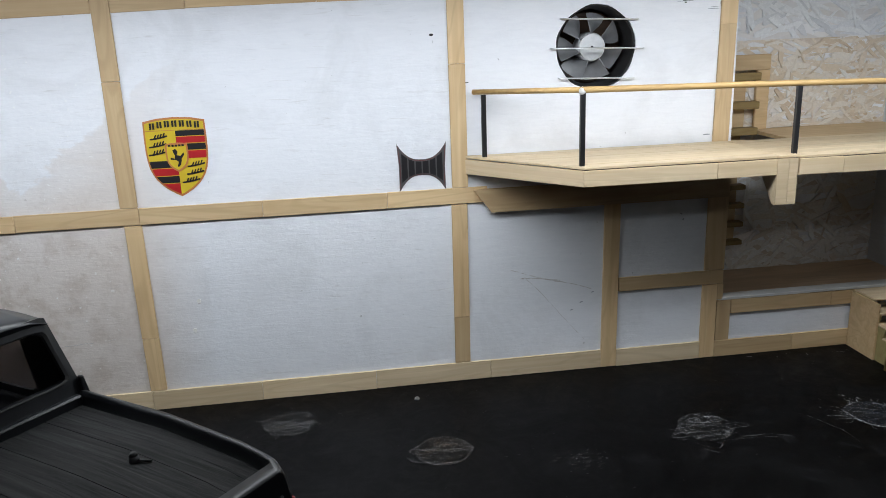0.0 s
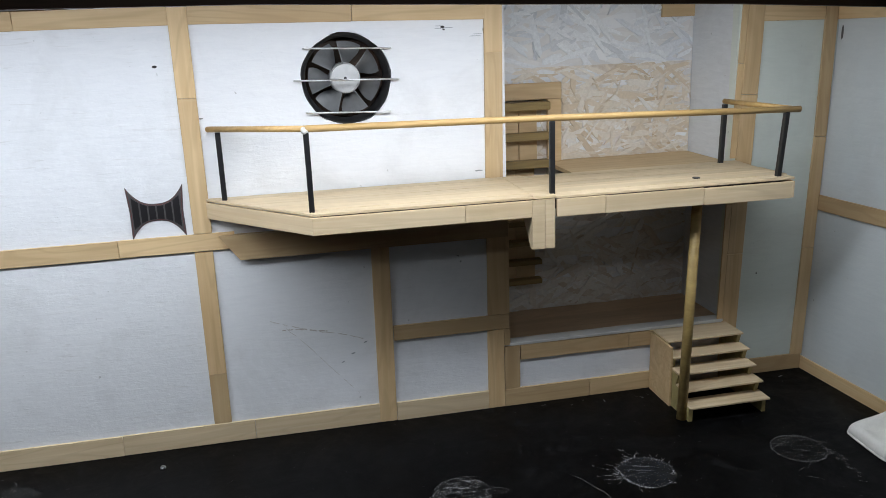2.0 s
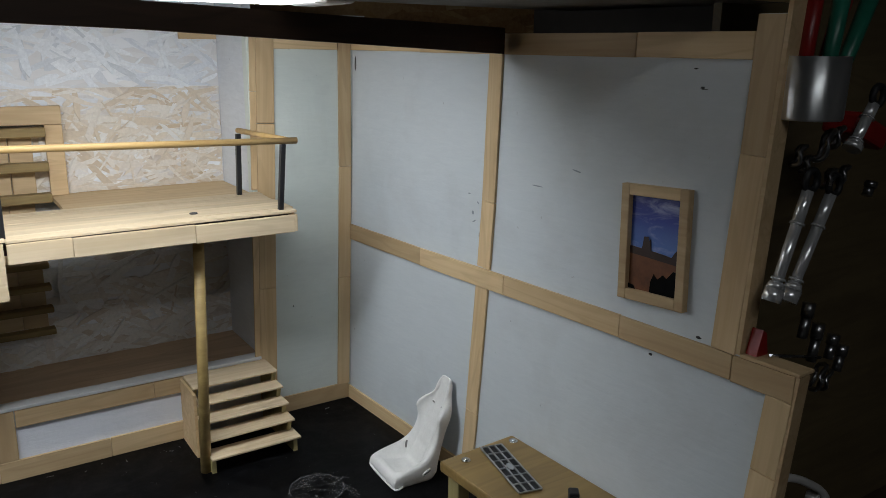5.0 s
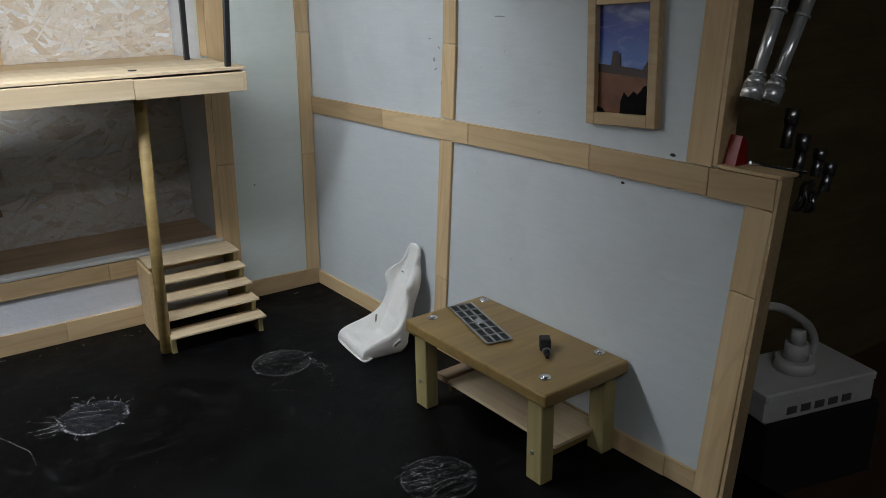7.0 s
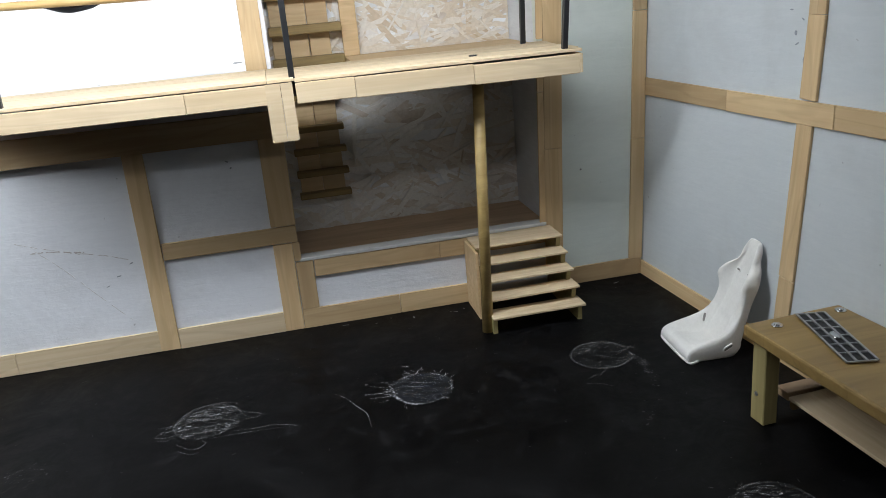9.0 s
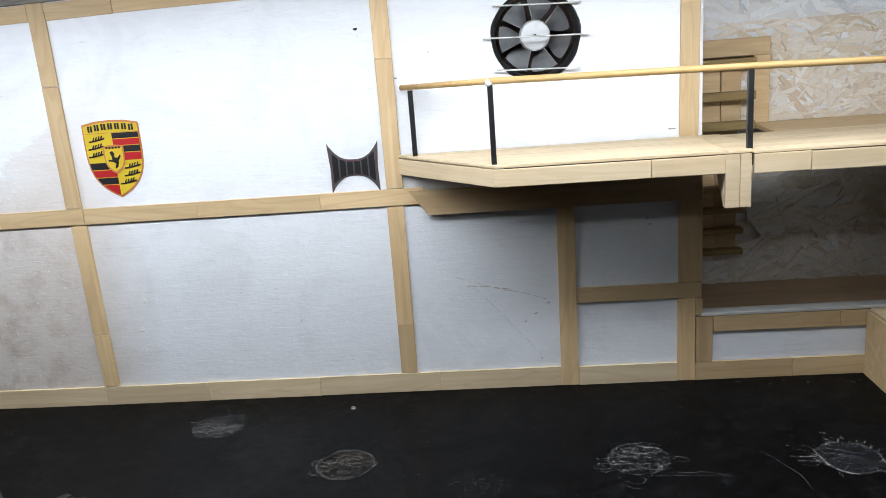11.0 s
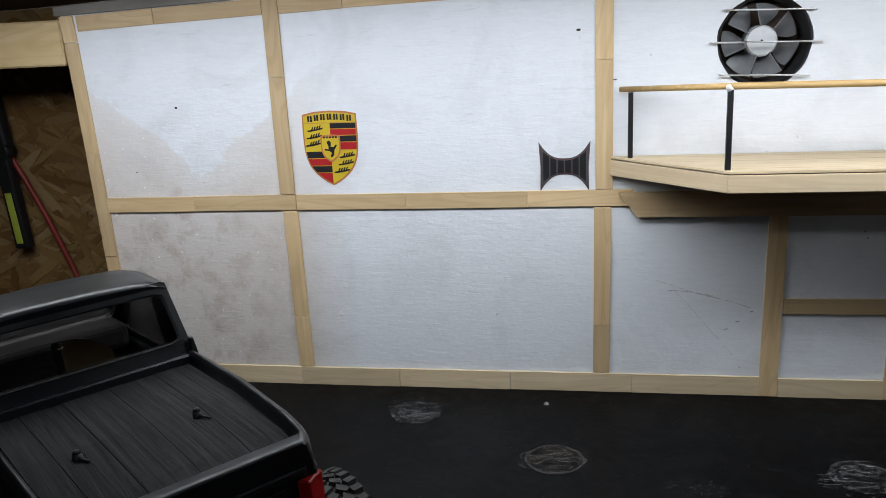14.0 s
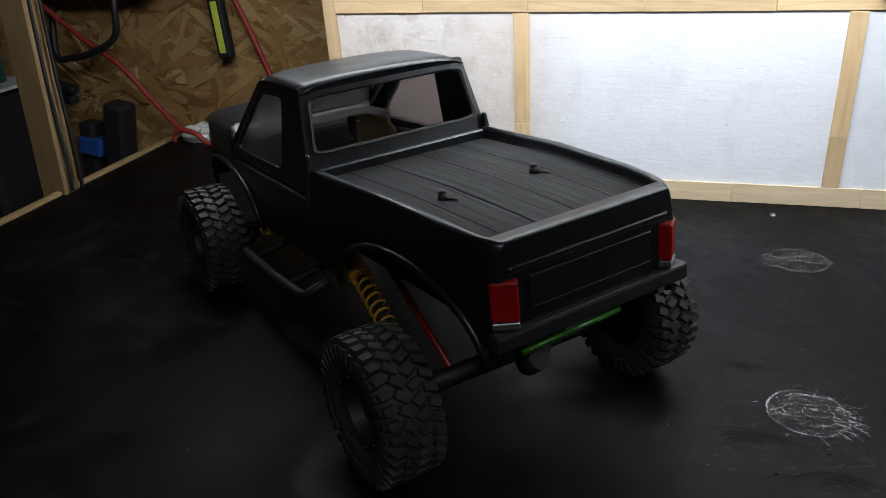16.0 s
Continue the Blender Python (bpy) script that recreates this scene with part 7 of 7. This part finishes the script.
for k, (x, y) in enumerate(((-1.178, 0.962), (-1.166, 0.975))):
    bm = bmesh.new()
    tube(bm, smooth_curve([(x, y, 0.66), (x + 0.003, y, 0.45), (x - 0.003, y, 0.22), (x, y, 0.06), (x - 0.004, y, 0.006)], 6), 0.0035, 8)
    tagged(part("black_cable", bm, BLACKPLASTIC), "thin black cable hanging down the pine post", "cable", "cables on the post")
drill = thing("cordless_tool", "black cordless tool with a blue band hanging by the wall", "tool", pose(-1.37, 1.345, -0.085))
part("body", box(-0.028, 0.028, -0.03, 0.03, 0.0, 0.17, 0.01, 2), BLACKPLASTIC, drill, at=pose(0, 0, 0, 0, 10, 0))
part("band", box(-0.030, 0.030, -0.032, 0.032, 0.04, 0.085, 0.006, 2), BLUEPLASTIC, drill, "blue band", at=pose(-0.07, 0, 0, 0, 10, 0))
part("grip", box(-0.022, 0.022, -0.024, 0.024, -0.08, 0.12, 0.009, 2), BLACKPLASTIC, drill, at=pose(-0.075, 0.0, 0.0, 0, 6, 0))
clamp = thing("spring_clamp", "black plastic spring clamp hung beside the post", "clamp", pose(-1.512, 1.355, 0.10))
part("jaw", box(-0.048, 0.048, -0.016, 0.016, 0.0, 0.022, 0.006, 2), BLACKPLASTIC, clamp, at=pose(0, 0, 0.006, 0, 14, 0))
part("jaw", box(-0.044, 0.044, -0.014, 0.014, -0.024, -0.004, 0.006, 2), BLACKPLASTIC, clamp, at=pose(0, 0, 0.0, 0, 4, 0))
chest = thing("tool_bag", "black tool bag with a red handle on a low shelf", "tool bag", pose(-1.76, 1.30, -0.30))
part("bag_body", box(-0.12, 0.13, -0.09, 0.09, 0.0, 0.41, 0.02, 3), BLACKPLASTIC, chest)
bm = bmesh.new()
tube(bm, smooth_curve([(-0.04, -0.098, 0.355), (0.055, -0.10, 0.362), (0.075, -0.10, 0.33), (0.045, -0.10, 0.295), (0.085, -0.10, 0.262), (0.05, -0.10, 0.245), (-0.04, -0.098, 0.25)], 8), 0.014, 10)
part("handle", bm, REDPAINT, chest, "red plastic handle")
tagged(part("low_shelf", box(-1.95, -1.56, 1.18, 1.41, -0.32, -0.30), PLY), "brown plywood shelf under the tool bag", "shelf", kind="structure")
tagged(part("narrow_shelf", box(-1.95, -1.60, 1.25, 1.41, 0.118, 0.126), WHITEPLASTIC), "dusty white narrow shelf on the strand board wall", "shelf", kind="structure")
teal = thing("teal_bottle", "teal plastic bottle on the narrow white shelf", "bottle", pose(-1.70, 1.33, 0.126))
bm = bmesh.new()
cyl(bm, (0, 0, 0), (0, 0, 0.13), 0.045, 0.044, 28)
cyl(bm, (0, 0, 0.13), (0, 0, 0.165), 0.044, 0.018, 28)
part("bottle_body", bm, TEAL, teal)
bm = bmesh.new()
cyl(bm, (0, 0, 0.165), (0, 0, 0.19), 0.017, 0.016, 20)
part("cap", bm, BLACKPLASTIC, teal)

# tools hung beyond the right wall
tagged(part("tool_panel", box(1.30, 1.85, 0.452, 0.462, -0.30, 0.80), OLIVEBOARD), "dark brown board behind the hanging tools", "board", kind="structure")
tagged(part("side_shelf", box(1.325, 1.85, 0.20, 0.45, -0.05, -0.03), BROWNBOARD), "dark shelf beyond the side wall", "shelf", kind="structure")
cup = thing("steel_cup", "brushed steel cup holding green and orange handles", "cup", pose(1.300, 0.345, 0.560))
bm = bmesh.new()
n = 36
prof = [(0.0, 0.001), (0.029, 0.001), (0.030, 0.003), (0.031, 0.058), (0.0298, 0.058), (0.0288, 0.004), (0.0, 0.004)]
rings = [[bm.verts.new((max(r, 0.0003) * math.cos(2 * math.pi * k / n), max(r, 0.0003) * math.sin(2 * math.pi * k / n), z)) for k in range(n)] for r, z in prof]
for a, b in zip(rings, rings[1:]):
    for k in range(n):
        f = bm.faces.new((a[k], a[(k + 1) % n], b[(k + 1) % n], b[k]))
        f.smooth = True
part("cup_wall", bm, CUPSTEEL, cup)
for dx, dy, lean, mat in ((-0.012, 0.004, 4, REDPAINT), (0.0, -0.010, 8, GREENPLASTIC), (0.012, 0.006, 18, REDPAINT), (0.014, -0.008, 26, GREENPLASTIC)):
    bm = bmesh.new()
    cyl(bm, (dx, dy, 0.01), (dx + 0.12 * math.sin(radians(lean)), dy, 0.01 + 0.12 * math.cos(radians(lean))), 0.006, 0.008, 12)
    part("handle", bm, mat, cup, "red plastic handle" if mat is REDPAINT else "green plastic handle")


def spanner(a, b, label):
    """A polished extension bar with a ring at its upper end a and a socket at its lower end b."""
    a, b = Vector(a), Vector(b)
    s = thing("spanner", label, "spanner", Matrix.Translation(a), group="spanners on the board")
    d = b - a
    bm = bmesh.new()
    cyl(bm, (0, 0, 0), d * 0.30, 0.0062, 0.0064, 6)
    cyl(bm, d * 0.30, d * 0.86, 0.0060, 0.0058, 6)
    part("shank", bm, BRIGHTCHROME, s)
    for q in (0.29, 0.80):
        bm = bmesh.new()
        cyl(bm, d * q, d * (q + 0.022), 0.0072, 0.0074, 14)
        part("collar", bm, BRIGHTCHROME, s)
    bm = bmesh.new()
    up = -d.normalized()
    side = up.cross(Vector((0, 1, 0))).normalized()
    ring = [up * 0.010 + 0.0095 * (math.cos(t) * up + math.sin(t) * side) for t in np.linspace(0, 2 * math.pi, 21)]
    tube(bm, ring, 0.0034, 8)
    part("ring_end", bm, BLACKPLASTIC, s, "black ring end")
    bm = bmesh.new()
    cyl(bm, d * 0.84, d * 0.90, 0.0070, 0.0092, 16)
    cyl(bm, d * 0.90, d * 1.02, 0.0092, 0.0094, 16)
    part("socket_end", bm, BRIGHTCHROME, s)


spanner((1.2995, 0.335, 0.4957), (1.2625, 0.335, 0.3955), "chrome extension bar hanging beyond the side wall")
spanner((1.3381, 0.335, 0.4884), (1.2895, 0.335, 0.3905), "chrome extension bar hanging beyond the side wall")
spanner((1.3915, 0.335, 0.5725), (1.3635, 0.335, 0.5315), "short chrome ratchet hanging beyond the side wall")
for x, y, z, r in ((1.3174, 0.335, 0.5369, 0.016), (1.2940, 0.345, 0.5280, 0.010), (1.3441, 0.340, 0.5423, 0.011), (1.3085, 0.345, 0.5185, 0.008), (1.3393, 0.340, 0.5032, 0.010), (1.3720, 0.345, 0.5040, 0.009), (1.3692, 0.340, 0.2906, 0.015), (1.3930, 0.345, 0.2800, 0.011)):
    bm = bmesh.new()
    tube(bm, [(r * math.cos(t), 0.002 * math.sin(3 * t), r * math.sin(t)) for t in np.linspace(0, 2 * math.pi, 17)], 0.0024, 8)
    tagged(part("steel_ring", bm, GUNMETAL, at=pose(x, y, z, 20, 0, 40)), "small chrome ring among the hanging tools", "ring", "hanging chrome rings")
for x, z, h in ((1.3295, 0.342, 0.036), (1.3518, 0.312, 0.040), (1.3831, 0.308, 0.026), (1.4030, 0.290, 0.028), (1.4120, 0.480, 0.014)):
    bm = bmesh.new()
    cyl(bm, (0, 0, 0), (0.004, 0, h * 0.6), 0.0050, 0.0050, 12)
    cyl(bm, (0.004, 0, h * 0.6), (0.006, 0, h), 0.0062, 0.0064, 12)
    tagged(part("socket", bm, GUNMETAL, at=pose(x, 0.34, z)), "small chrome socket hanging by the wall", "socket", "hanging sockets")
bm = bmesh.new()
tube(bm, [(1.272, 0.335, 0.3372), (1.36, 0.335, 0.316)], 0.0016, 8)
tagged(part("steel_pin", bm, STEEL), "thin steel pin on the ledge", "pin")
bm = bmesh.new()
slab(bm, [(-0.010, 0), (0.010, 0), (0.004, 0.026), (-0.002, 0.030)], -0.006, 0.006)
tagged(part("red_clip", bm, REDPAINT, at=pose(1.272, 0.350, 0.3300)), "red plastic clip standing on the wall ledge", "clip")
tagged(part("red_tool", box(-0.03, 0.03, -0.02, 0.02, -0.012, 0.012, 0.005, 2), REDPAINT, at=pose(1.41, 0.36, 0.545, 0, 20, 0)), "red tool body among the hanging tools", "tool")
tagged(part("storage_box", box(-0.075, 0.075, -0.045, 0.045, 0.0, 0.0895, 0.003), VELVET, at=pose(1.412, 0.345, -0.030, 0, 0, -14)), "black box standing on the side shelf", "box")
tub = thing("white_carton", "flat dusty white carton lying on a black box", "carton", pose(1.405, 0.345, 0.0595, 0, 0, -14))
part("carton_body", box(-0.072, 0.072, -0.04, 0.04, 0.0, 0.033, 0.003), WHITEPLASTIC, tub)
part("carton_lid", box(-0.0725, 0.0725, -0.0405, 0.0405, 0.0245, 0.0345, 0.002), WHITEPLASTIC, tub)
for k in range(5):
    part("printed_bar", box(-0.045 + 0.018 * k, -0.033 + 0.018 * k, -0.0410, -0.0399, 0.008, 0.016), STGREY, tub, "grey printed bar")
bottle = thing("white_bottle", "white plastic nozzle bottle standing on the carton", "bottle", pose(1.402, 0.345, 0.0940))
bm = bmesh.new()
cyl(bm, (0, 0, 0), (0, 0, 0.012), 0.022, 0.020, 24)
cyl(bm, (0, 0, 0.012), (0, 0, 0.030), 0.013, 0.012, 24)
cyl(bm, (0, 0, 0.030), (0, 0, 0.046), 0.009, 0.007, 20)
part("bottle_body", bm, WHITEPLASTIC, bottle)
bm = bmesh.new()
tube(bm, smooth_curve([(1.43, 0.345, 0.0985), (1.425, 0.34, 0.122), (1.405, 0.337, 0.145), (1.375, 0.335, 0.165), (1.341, 0.335, 0.183), (1.31, 0.345, 0.188), (1.29, 0.37, 0.185)], 8), 0.0045, 10)
tagged(part("white_cable", bm, WHITEPLASTIC), "white cable looping from the bottle", "cable")
